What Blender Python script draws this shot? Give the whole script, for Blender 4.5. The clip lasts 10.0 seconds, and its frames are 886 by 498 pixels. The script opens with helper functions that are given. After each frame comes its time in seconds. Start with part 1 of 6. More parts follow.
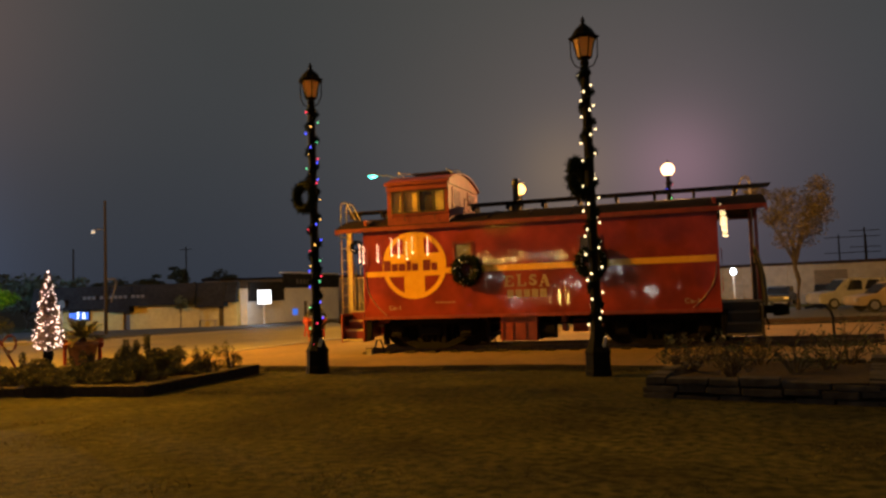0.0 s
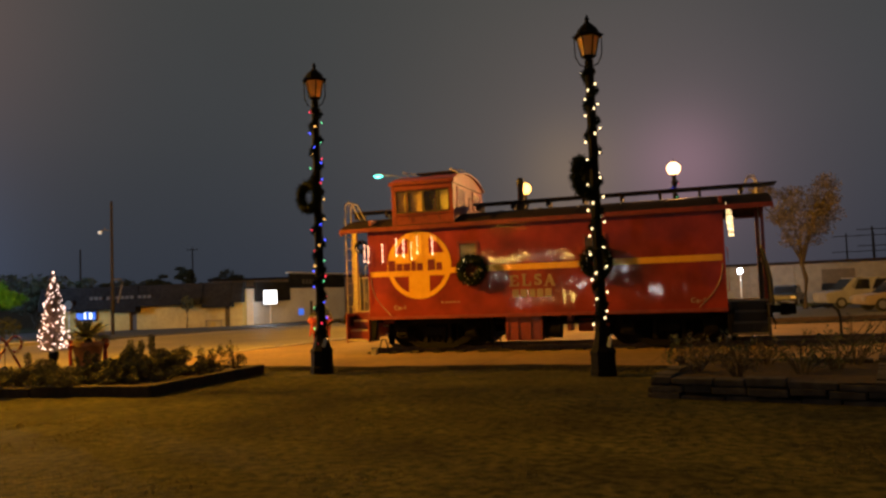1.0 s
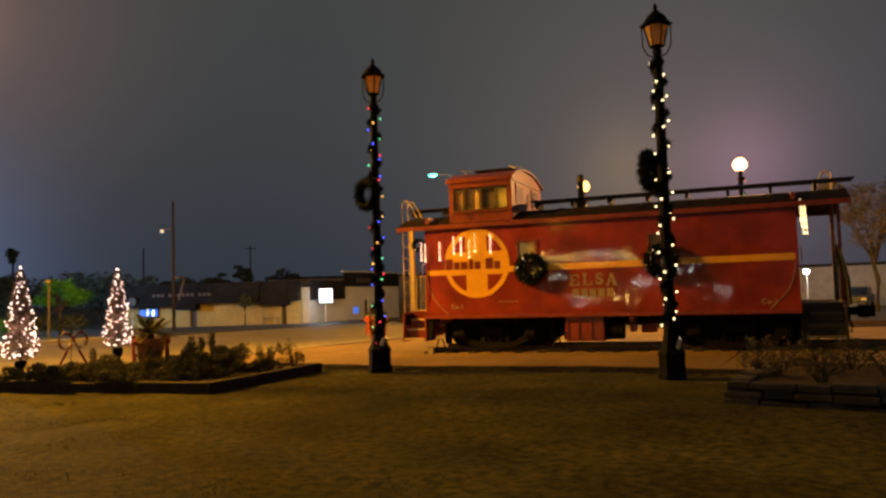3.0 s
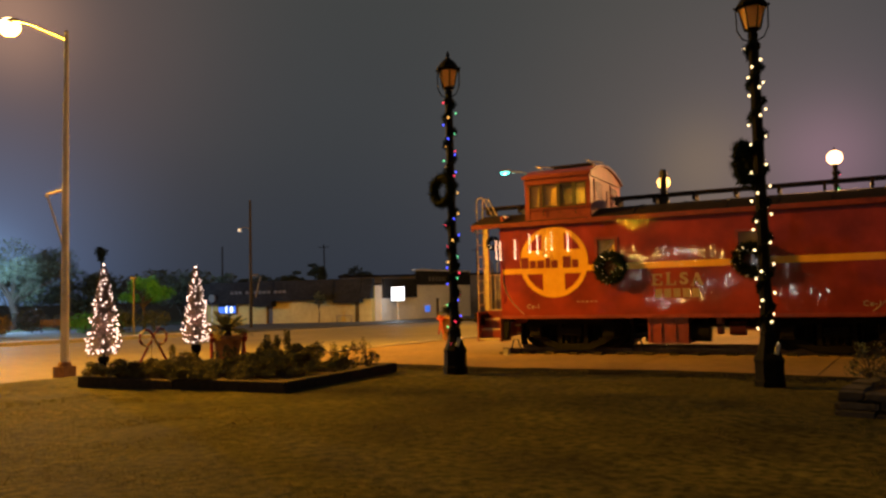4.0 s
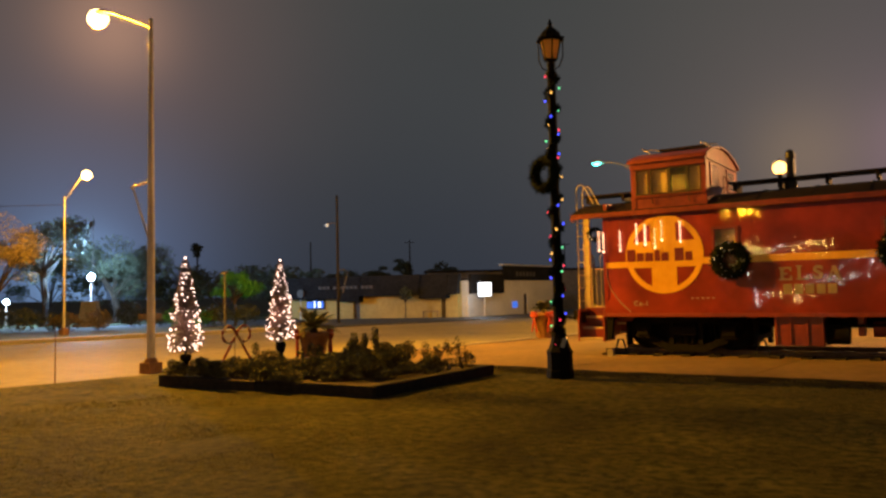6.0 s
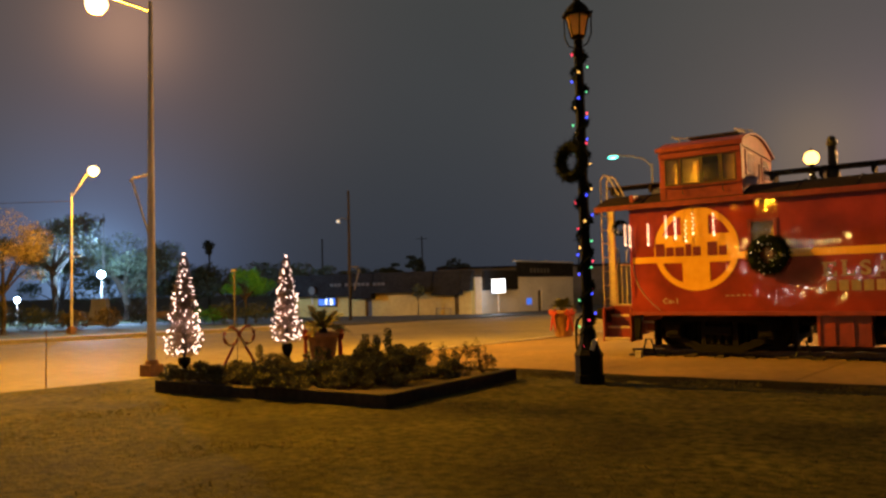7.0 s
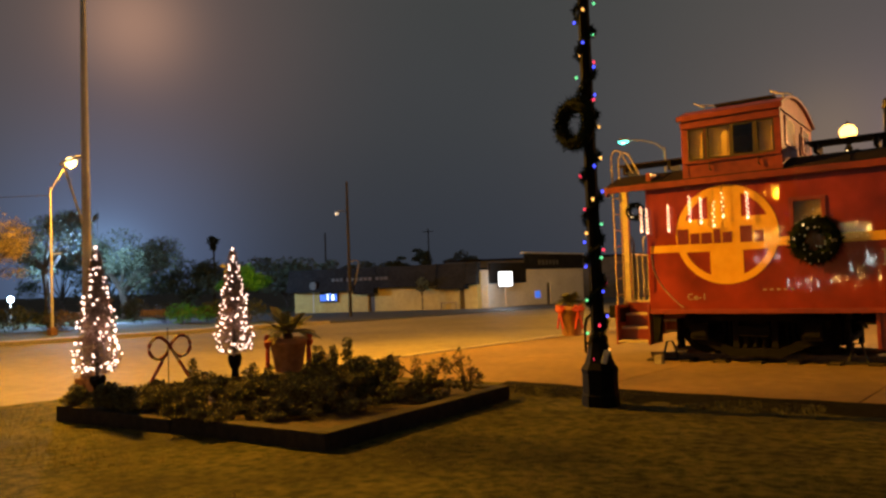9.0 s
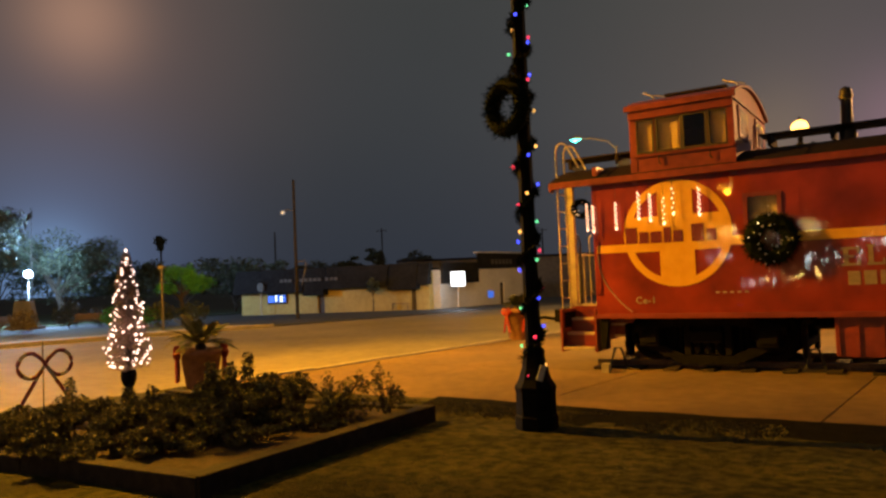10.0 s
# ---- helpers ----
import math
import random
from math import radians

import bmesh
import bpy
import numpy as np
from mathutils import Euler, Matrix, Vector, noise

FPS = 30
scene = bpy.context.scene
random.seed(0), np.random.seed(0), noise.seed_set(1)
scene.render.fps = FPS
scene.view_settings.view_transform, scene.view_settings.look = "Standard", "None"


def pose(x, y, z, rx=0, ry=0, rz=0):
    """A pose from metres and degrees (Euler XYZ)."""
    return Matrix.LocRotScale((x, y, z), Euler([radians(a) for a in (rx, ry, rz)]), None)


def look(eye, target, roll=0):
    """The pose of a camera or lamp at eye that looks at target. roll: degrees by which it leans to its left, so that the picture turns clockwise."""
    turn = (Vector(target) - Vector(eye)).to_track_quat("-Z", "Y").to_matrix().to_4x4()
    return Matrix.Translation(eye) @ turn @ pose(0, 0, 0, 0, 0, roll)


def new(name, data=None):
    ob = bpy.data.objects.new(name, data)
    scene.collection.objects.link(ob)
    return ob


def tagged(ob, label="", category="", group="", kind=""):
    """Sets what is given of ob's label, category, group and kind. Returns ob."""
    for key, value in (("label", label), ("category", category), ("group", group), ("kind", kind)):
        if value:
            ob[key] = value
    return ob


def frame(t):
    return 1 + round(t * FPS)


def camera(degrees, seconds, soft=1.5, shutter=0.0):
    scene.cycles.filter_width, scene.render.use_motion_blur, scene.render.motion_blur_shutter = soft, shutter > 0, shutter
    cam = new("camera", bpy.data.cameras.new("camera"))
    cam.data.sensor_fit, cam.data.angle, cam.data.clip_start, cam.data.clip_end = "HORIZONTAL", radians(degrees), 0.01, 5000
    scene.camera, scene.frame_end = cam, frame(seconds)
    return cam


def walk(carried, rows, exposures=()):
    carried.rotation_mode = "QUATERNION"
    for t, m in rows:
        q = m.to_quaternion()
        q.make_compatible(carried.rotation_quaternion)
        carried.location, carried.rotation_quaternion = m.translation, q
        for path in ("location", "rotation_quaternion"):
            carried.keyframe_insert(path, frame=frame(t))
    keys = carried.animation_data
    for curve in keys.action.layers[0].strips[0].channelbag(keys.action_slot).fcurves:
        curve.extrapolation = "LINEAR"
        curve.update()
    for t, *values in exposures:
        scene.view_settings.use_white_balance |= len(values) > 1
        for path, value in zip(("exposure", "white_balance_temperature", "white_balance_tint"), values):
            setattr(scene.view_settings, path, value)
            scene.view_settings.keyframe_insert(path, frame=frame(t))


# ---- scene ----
cam = camera(61.3, 10.0, soft=2.6)
PATH = [
    (0, (5.785, 0.045, 1.423), (5.372, 1.998, 1.537), -2.0),
    (0.5, (5.793, 0.062, 1.428), (5.372, 2.014, 1.541), -2.1),
    (1, (5.809, 0.088, 1.424), (5.38, 2.039, 1.538), -2.1),
    (1.5, (5.815, 0.094, 1.417), (5.376, 2.042, 1.531), -2.1),
    (2, (5.812, 0.135, 1.418), (5.36, 2.08, 1.532), -2.0),
    (2.5, (5.731, 0.228, 1.407), (5.23, 2.161, 1.523), -1.9),
    (4, (5.384, 0.694, 1.426), (4.64, 2.547, 1.545), -1.4),
    (4.5, (5.243, 0.946, 1.407), (4.393, 2.752, 1.527), -1.3),
    (5, (5.036, 1.122, 1.429), (4.136, 2.904, 1.549), -1.2),
    (5.5, (4.841, 1.434, 1.418), (3.912, 3.202, 1.535), -1.2),
    (7, (4.051, 2.631, 1.446), (3.075, 4.373, 1.55), -1.4),
    (7.5, (3.753, 3.166, 1.422), (2.76, 4.899, 1.522), -1.5),
    (8, (3.538, 3.739, 1.456), (2.533, 5.465, 1.55), -1.7),
    (8.5, (3.412, 4.323, 1.473), (2.399, 6.045, 1.563), -1.9),
    (9, (3.282, 4.995, 1.496), (2.282, 6.724, 1.582), -2.1),
    (9.5, (3.23, 5.637, 1.508), (2.269, 7.389, 1.591), -2.3),
    (10, (3.093, 6.242, 1.547), (2.194, 8.027, 1.627), -2.4),
]
walk(cam, [(t, look(eye, target, roll)) for t, eye, target, roll in PATH], exposures=[(0, 0.07), (8.5, 0.1), (10, -0.04)])

# ---- sky, lamps of the night ----
world = bpy.data.worlds.new("night_sky")
scene.world = world
world.use_nodes = True
wn, wl = world.node_tree.nodes, world.node_tree.links
wn.clear()
w_out = wn.new("ShaderNodeOutputWorld")
w_bg = wn.new("ShaderNodeBackground")
w_tc = wn.new("ShaderNodeTexCoord")
w_sep = wn.new("ShaderNodeSeparateXYZ")
w_ramp = wn.new("ShaderNodeValToRGB")
w_noise = wn.new("ShaderNodeTexNoise")
w_mix = wn.new("ShaderNodeMix")
w_mix.data_type, w_mix.blend_type = "RGBA", "MULTIPLY"
w_noise.inputs["Scale"].default_value = 1.6
w_noise.inputs["Detail"].default_value = 3.0
w_nr = wn.new("ShaderNodeMapRange")
w_nr.inputs["To Min"].default_value, w_nr.inputs["To Max"].default_value = 0.8, 1.2
wl.new(w_tc.outputs["Generated"], w_sep.inputs[0])
wl.new(w_tc.outputs["Generated"], w_noise.inputs["Vector"])
wl.new(w_sep.outputs["Z"], w_ramp.inputs["Fac"])
wl.new(w_noise.outputs["Fac"], w_nr.inputs["Value"])
w_mix.inputs["Factor"].default_value = 1.0
wl.new(w_ramp.outputs["Color"], w_mix.inputs[6])
wl.new(w_nr.outputs["Result"], w_mix.inputs[7])
wl.new(w_mix.outputs[2], w_bg.inputs["Color"])
wl.new(w_bg.outputs[0], w_out.inputs[0])
w_ramp.color_ramp.elements[0].position = 0.0
w_ramp.color_ramp.elements[0].color = (0.029, 0.035, 0.050, 1)
w_ramp.color_ramp.elements[1].position = 0.55
w_ramp.color_ramp.elements[1].color = (0.053, 0.054, 0.048, 1)
w_e = w_ramp.color_ramp.elements.new(0.2)
w_e.color = (0.043, 0.047, 0.052, 1)
w_bg.inputs["Strength"].default_value = 1.0


def lamp_halo(last, way, power, color):
    """A lamp's hazy halo, painted into the sky around one direction."""
    dot = wn.new("ShaderNodeVectorMath")
    dot.operation = "DOT_PRODUCT"
    dot.inputs[1].default_value = Vector(way).normalized()
    wl.new(w_tc.outputs["Generated"], dot.inputs[0])
    clip = wn.new("ShaderNodeMath")
    clip.operation = "MAXIMUM"
    clip.inputs[1].default_value = 0.0
    wl.new(dot.outputs["Value"], clip.inputs[0])
    pw = wn.new("ShaderNodeMath")
    pw.operation = "POWER"
    pw.inputs[1].default_value = power
    wl.new(clip.outputs[0], pw.inputs[0])
    add = wn.new("ShaderNodeMix")
    add.data_type, add.blend_type = "RGBA", "ADD"
    wl.new(pw.outputs[0], add.inputs["Factor"])
    wl.new(last, add.inputs[6])
    add.inputs[7].default_value = (*color, 1)
    return add.outputs[2]


# painted halos of the street lamp, the two lit posts and the park lamp
w_last = w_mix.outputs[2]
w_last = lamp_halo(w_last, (-0.75, 0.58, 0.32), 55.0, (0.08, 0.038, 0.029))
w_last = lamp_halo(w_last, (-0.75, 0.58, 0.32), 520.0, (0.21, 0.105, 0.055))
w_last = lamp_halo(w_last, (-0.04, 0.985, 0.15), 34.0, (0.052, 0.036, 0.024))
w_last = lamp_halo(w_last, (-0.04, 0.985, 0.15), 500.0, (0.07, 0.042, 0.012))
w_last = lamp_halo(w_last, (0.10, 0.983, 0.15), 60.0, (0.032, 0.017, 0.026))
w_last = lamp_halo(w_last, (0.10, 0.983, 0.15), 500.0, (0.11, 0.05, 0.07))
w_last = lamp_halo(w_last, (-0.813, 0.58, 0.03), 90.0, (0.052, 0.09, 0.185))
w_last = lamp_halo(w_last, (-0.813, 0.58, 0.03), 800.0, (0.10, 0.20, 0.34))
wl.new(w_last, w_bg.inputs["Color"])

SODIUM = (1.0, 0.43, 0.015)
AMBER = (1.0, 0.62, 0.24)


def lamp(name, where, watts, color, radius=0.12):
    data = bpy.data.lights.new(name, "POINT")
    data.energy, data.color, data.shadow_soft_size = watts, color, radius
    ob = new(name, data)
    ob.location = where
    return ob


# ---- materials ----
def mat(name, c1, c2, scale=8.0, rough=0.7, metal=0.0, bump=0.0, bscale=None, coat=0.0, stain=0.25, sscale=0.8,
        rvar=0.1, spread=0.0, trans=0.0, warp=0.0, spec=0.5):
    """A procedural surface: two colours in a fine grain, large stains, uneven gloss and relief."""
    m = bpy.data.materials.new(name)
    m.use_nodes = True
    n, l = m.node_tree.nodes, m.node_tree.links
    b = n["Principled BSDF"]
    tc = n.new("ShaderNodeTexCoord")
    a = n.new("ShaderNodeTexNoise")
    a.inputs["Scale"].default_value, a.inputs["Detail"].default_value = scale, 6.0
    s = n.new("ShaderNodeTexNoise")
    s.inputs["Scale"].default_value, s.inputs["Detail"].default_value = sscale, 4.0
    l.new(tc.outputs["Object"], a.inputs["Vector"])
    l.new(tc.outputs["Object"], s.inputs["Vector"])
    ramp = n.new("ShaderNodeValToRGB")
    ramp.color_ramp.elements[0].position, ramp.color_ramp.elements[1].position = 0.35, 0.65
    ramp.color_ramp.elements[0].color, ramp.color_ramp.elements[1].color = (*c1, 1), (*c2, 1)
    l.new(a.outputs["Fac"], ramp.inputs["Fac"])
    mr = n.new("ShaderNodeMapRange")
    mr.inputs["From Min"].default_value, mr.inputs["From Max"].default_value = 0.3, 0.7
    mr.inputs["To Min"].default_value, mr.inputs["To Max"].default_value = 1 - stain, 1 + stain * 0.4
    l.new(s.outputs["Fac"], mr.inputs["Value"])
    mx = n.new("ShaderNodeMix")
    mx.data_type, mx.blend_type = "RGBA", "MULTIPLY"
    mx.inputs["Factor"].default_value = 1.0
    l.new(ramp.outputs["Color"], mx.inputs[6])
    l.new(mr.outputs["Result"], mx.inputs[7])
    col = mx.outputs[2]
    if spread:
        oi = n.new("ShaderNodeObjectInfo")
        geo = n.new("ShaderNodeNewGeometry")
        add = n.new("ShaderNodeMath")
        l.new(oi.outputs["Random"], add.inputs[0])
        l.new(geo.outputs["Random Per Island"], add.inputs[1])
        fr = n.new("ShaderNodeMath")
        fr.operation = "FRACT"
        l.new(add.outputs[0], fr.inputs[0])
        r2 = n.new("ShaderNodeMapRange")
        r2.inputs["To Min"].default_value, r2.inputs["To Max"].default_value = 1 - spread, 1 + spread
        l.new(fr.outputs[0], r2.inputs["Value"])
        m2 = n.new("ShaderNodeMix")
        m2.data_type, m2.blend_type = "RGBA", "MULTIPLY"
        m2.inputs["Factor"].default_value = 1.0
        l.new(col, m2.inputs[6])
        l.new(r2.outputs["Result"], m2.inputs[7])
        col = m2.outputs[2]
    l.new(col, b.inputs["Base Color"])
    rr = n.new("ShaderNodeMapRange")
    rr.inputs["To Min"].default_value, rr.inputs["To Max"].default_value = max(0.02, rough - rvar), min(1, rough + rvar)
    l.new(s.outputs["Fac"], rr.inputs["Value"])
    l.new(rr.outputs["Result"], b.inputs["Roughness"])
    b.inputs["Metallic"].default_value = metal
    b.inputs["Specular IOR Level"].default_value = spec
    b.inputs["Coat Weight"].default_value = coat
    b.inputs["Coat Roughness"].default_value = 0.035
    b.inputs["Transmission Weight"].default_value = trans
    if bump or warp:
        bn = n.new("ShaderNodeBump")
        bn.inputs["Distance"].default_value = 0.02
        bn.inputs["Strength"].default_value = bump
        t2 = n.new("ShaderNodeTexNoise")
        t2.inputs["Scale"].default_value, t2.inputs["Detail"].default_value = bscale or scale * 3, 5.0
        l.new(tc.outputs["Object"], t2.inputs["Vector"])
        l.new(t2.outputs["Fac"], bn.inputs["Height"])
        last = bn
        if warp:
            wv = n.new("ShaderNodeBump")
            wv.inputs["Distance"].default_value, wv.inputs["Strength"].default_value = 0.05, warp
            t3 = n.new("ShaderNodeTexNoise")
            t3.inputs["Scale"].default_value, t3.inputs["Detail"].default_value = 1.7, 2.0
            st = n.new("ShaderNodeVectorMath")
            st.operation = "MULTIPLY"
            st.inputs[1].default_value = (2.6, 2.6, 0.75)
            l.new(tc.outputs["Object"], st.inputs[0])
            l.new(st.outputs[0], t3.inputs["Vector"])
            l.new(t3.outputs["Fac"], wv.inputs["Height"])
            l.new(bn.outputs["Normal"], wv.inputs["Normal"])
            last = wv
        l.new(last.outputs["Normal"], b.inputs["Normal"])
        l.new(last.outputs["Normal"], b.inputs["Coat Normal"])
    return m


def glow(name, color, strength):
    m = bpy.data.materials.new(name)
    m.use_nodes = True
    b = m.node_tree.nodes["Principled BSDF"]
    b.inputs["Base Color"].default_value = (*[min(1, c) for c in color], 1)
    b.inputs["Emission Color"].default_value = (*color, 1)
    b.inputs["Emission Strength"].default_value = strength
    b.inputs["Roughness"].default_value = 0.4
    return m


RED = mat("red_gloss_paint", (0.25, 0.029, 0.015), (0.31, 0.038, 0.020), 3.0, 0.45, bump=0.004, bscale=40, coat=1.0, stain=0.45, sscale=1.1, rvar=0.1, warp=0.13, spec=0.15)
RED_DULL = mat("weathered_red_paint", (0.19, 0.026, 0.014), (0.27, 0.042, 0.02), 7.0, 0.42, bump=0.1, coat=0.1, stain=0.4)
YELLOW = mat("golden_yellow_paint", (0.80, 0.42, 0.02), (0.86, 0.48, 0.035), 6.0, 0.4, bump=0.03, spec=0.2, coat=0.8, stain=0.2, warp=0.08)
LETTER_RED = mat("dark_red_lettering", (0.16, 0.02, 0.012), (0.2, 0.025, 0.014), 12.0, 0.35, coat=0.3)
CREAM = mat("cream_lettering", (0.34, 0.255, 0.18), (0.45, 0.345, 0.25), 14.0, 0.5, stain=0.35)
# cupola end: lamplight on the red paint, put into a paler pink colour
PINK_LAMPLIT = mat("lamplit_pinkish_red_paint", (0.38, 0.070, 0.072), (0.48, 0.10, 0.10), 4.0, 0.4, bump=0.05, coat=0.3, stain=0.3)
ROOFING = mat("dark_roof_coat", (0.012, 0.008, 0.007), (0.022, 0.012, 0.010), 9.0, 0.75, bump=0.25, stain=0.4, spec=0.15)
BLACK_IRON = mat("black_iron", (0.012, 0.012, 0.013), (0.022, 0.021, 0.02), 14.0, 0.5, bump=0.15)
SOOT = mat("sooty_black_steel", (0.006, 0.006, 0.006), (0.012, 0.011, 0.010), 11.0, 0.9, bump=0.3, stain=0.5, spec=0.12)
RUST = mat("rusty_steel", (0.022, 0.013, 0.008), (0.045, 0.025, 0.014), 15.0, 0.75, bump=0.3)
RAILHEAD = mat("worn_steel_rail", (0.09, 0.06, 0.04), (0.16, 0.12, 0.09), 20.0, 0.55, metal=0.4, bump=0.15)
PALE = mat("pale_cream_ladder_paint", (0.46, 0.39, 0.28), (0.57, 0.49, 0.36), 9.0, 0.5, stain=0.3)
LAMP_BLACK = mat("black_lamp_post_paint", (0.004, 0.004, 0.004), (0.007, 0.007, 0.006), 20.0, 0.7, bump=0.1, spec=0.08)
GALV = mat("weathered_galvanised_steel", (0.55, 0.52, 0.46), (0.66, 0.63, 0.57), 12.0, 0.5, metal=0.15, bump=0.1, stain=0.3)
WOODPOLE = mat("creosoted_pole_wood", (0.014, 0.012, 0.010), (0.028, 0.022, 0.017), 9.0, 0.9, bump=0.4)
TIMBER = mat("old_landscape_timber", (0.018, 0.013, 0.010), (0.04, 0.028, 0.02), 10.0, 0.9, bump=0.5, stain=0.5)
STONE = mat("dark_stacked_stone", (0.03, 0.028, 0.029), (0.065, 0.06, 0.06), 8.0, 0.9, bump=0.5, spread=0.3)
SOIL = mat("garden_soil", (0.03, 0.018, 0.010), (0.075, 0.045, 0.022), 14.0, 0.95, bump=0.8)
EDGE_SHADE = mat("near_black_edge_shade", (0.007, 0.007, 0.005), (0.015, 0.014, 0.009), 12.0, 0.95, bump=0.8, spec=0.03)
LAWN = mat("dormant_lawn", (0.027, 0.031, 0.009), (0.124, 0.108, 0.028), 9.0, 0.95, bump=1.0, bscale=26, stain=0.6, sscale=0.8, spec=0.1)
BLADE = mat("dry_grass_blade", (0.072, 0.070, 0.020), (0.148, 0.126, 0.036), 1.5, 0.8, stain=0.4, sscale=0.6, spread=0.3)
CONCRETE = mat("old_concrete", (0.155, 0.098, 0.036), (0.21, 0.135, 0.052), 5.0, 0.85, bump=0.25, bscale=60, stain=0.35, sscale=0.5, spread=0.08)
KERB = mat("kerb_concrete", (0.30, 0.27, 0.22), (0.38, 0.34, 0.28), 7.0, 0.85, bump=0.2, stain=0.3)
ASPHALT = mat("worn_grey_asphalt", (0.195, 0.166, 0.10), (0.265, 0.225, 0.135), 3.0, 0.75, bump=0.35, bscale=120, stain=0.3, sscale=0.25, rvar=0.15)
DARK_ASPHALT = mat("dark_asphalt", (0.045, 0.045, 0.045), (0.07, 0.068, 0.065), 3.0, 0.7, bump=0.3, bscale=90, stain=0.35, sscale=0.2)
EARTH = mat("dark_ground", (0.05, 0.045, 0.03), (0.08, 0.07, 0.045), 0.6, 0.95, bump=0.3, stain=0.3, sscale=0.05)
FAR_GRASS = mat("park_grass", (0.05, 0.075, 0.025), (0.09, 0.11, 0.04), 3.0, 0.95, bump=0.5, stain=0.35, sscale=0.2)
LEAF = mat("shrub_leaf", (0.055, 0.062, 0.020), (0.125, 0.112, 0.038), 2.5, 0.65, spread=0.5)
LEAF_DARK = mat("dark_tree_leaf", (0.044, 0.060, 0.036), (0.080, 0.10, 0.055), 1.0, 0.7, spread=0.5)
LEAF_GREEN = mat("bright_green_leaf", (0.05, 0.26, 0.06), (0.09, 0.40, 0.09), 1.0, 0.6, spread=0.4)
DULL_STEEL = mat("dull_grey_painted_steel", (0.10, 0.095, 0.085), (0.15, 0.14, 0.125), 12.0, 0.6, bump=0.1, stain=0.3)
HOUSE_BRICK = mat("tan_house_brick", (0.17, 0.11, 0.07), (0.24, 0.16, 0.10), 9.0, 0.9, bump=0.3, spec=0.1)
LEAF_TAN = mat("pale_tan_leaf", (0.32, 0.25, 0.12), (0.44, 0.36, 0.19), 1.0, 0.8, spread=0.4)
LEAF_DRY = mat("dry_brown_leaf", (0.11, 0.085, 0.045), (0.18, 0.14, 0.075), 1.0, 0.8, spread=0.4)
PINE = mat("garland_needle", (0.006, 0.010, 0.006), (0.012, 0.02, 0.010), 20.0, 0.9, spec=0.1, spread=0.5)
TWIG = mat("christmas_tree_branch", (0.26, 0.17, 0.14), (0.40, 0.28, 0.23), 12.0, 0.8, spread=0.4)
BARK = mat("tree_bark", (0.045, 0.036, 0.026), (0.085, 0.066, 0.046), 7.0, 0.9, bump=0.6)
TERRACOTTA = mat("terracotta_clay", (0.20, 0.095, 0.05), (0.28, 0.14, 0.075), 9.0, 0.8, bump=0.2, stain=0.35)
RIBBON = mat("red_velvet_ribbon", (0.26, 0.02, 0.012), (0.36, 0.03, 0.016), 15.0, 0.6)
CANE_RED = mat("dark_red_tinsel", (0.22, 0.028, 0.02), (0.32, 0.05, 0.03), 25.0, 0.5, bump=0.6)
CANE_PALE = mat("tarnished_gold_tinsel", (0.40, 0.29, 0.15), (0.52, 0.38, 0.2), 25.0, 0.5, bump=0.6)
STUCCO = mat("tan_stucco", (0.44, 0.33, 0.10), (0.52, 0.40, 0.13), 3.0, 0.9, bump=0.2, stain=0.25, sscale=0.3)
WHITE_STUCCO = mat("white_stucco", (0.62, 0.60, 0.55), (0.7, 0.68, 0.63), 3.0, 0.85, bump=0.15, stain=0.2, sscale=0.3)
FASCIA = mat("dark_shingle_fascia", (0.016, 0.016, 0.018), (0.028, 0.028, 0.029), 5.0, 0.95, spec=0.05, bump=0.4, stain=0.3)
GREY_METAL = mat("grey_warehouse_siding", (0.15, 0.14, 0.12), (0.20, 0.185, 0.16), 2.0, 0.6, stain=0.2)
SIGN_PALE = mat("faded_sign_letter", (0.07, 0.065, 0.055), (0.11, 0.10, 0.085), 8.0, 0.7)
DOOR_DARK = mat("dark_door_paint", (0.05, 0.04, 0.03), (0.08, 0.06, 0.045), 6.0, 0.6)
BLIND = mat("drawn_yellowed_blind", (0.60, 0.44, 0.16), (0.7, 0.52, 0.22), 5.0, 0.7, stain=0.3)
CURTAIN = mat("dark_cabin_interior", (0.03, 0.025, 0.02), (0.06, 0.05, 0.04), 5.0, 0.9)
TYRE = mat("black_tyre_rubber", (0.015, 0.015, 0.015), (0.025, 0.025, 0.025), 20.0, 0.85)
CHROME = mat("dull_alloy_wheel", (0.4, 0.4, 0.4), (0.5, 0.5, 0.5), 20.0, 0.35, metal=0.8)
CAR_SILVER = mat("silver_car_paint", (0.42, 0.42, 0.42), (0.48, 0.48, 0.48), 4.0, 0.3, metal=0.5, coat=0.5)
CAR_DARK = mat("dark_car_paint", (0.03, 0.035, 0.05), (0.04, 0.045, 0.06), 4.0, 0.3, metal=0.3, coat=0.5)
CAR_GOLD = mat("beige_car_paint", (0.40, 0.32, 0.2), (0.46, 0.37, 0.24), 4.0, 0.3, metal=0.4, coat=0.5)
CAR_GLASS = mat("tinted_car_glass", (0.01, 0.01, 0.012), (0.015, 0.015, 0.018), 4.0, 0.08)
PLANK = mat("bench_wood", (0.2, 0.13, 0.07), (0.28, 0.19, 0.1), 9.0, 0.75, bump=0.3)
WIRE = mat("black_cable", (0.015, 0.015, 0.015), (0.02, 0.02, 0.02), 20.0, 0.6)
FROSTED = mat("frosted_amber_lantern_glass", (0.80, 0.66, 0.42), (0.86, 0.74, 0.5), 9.0, 0.5)
f_n, f_l = FROSTED.node_tree.nodes, FROSTED.node_tree.links
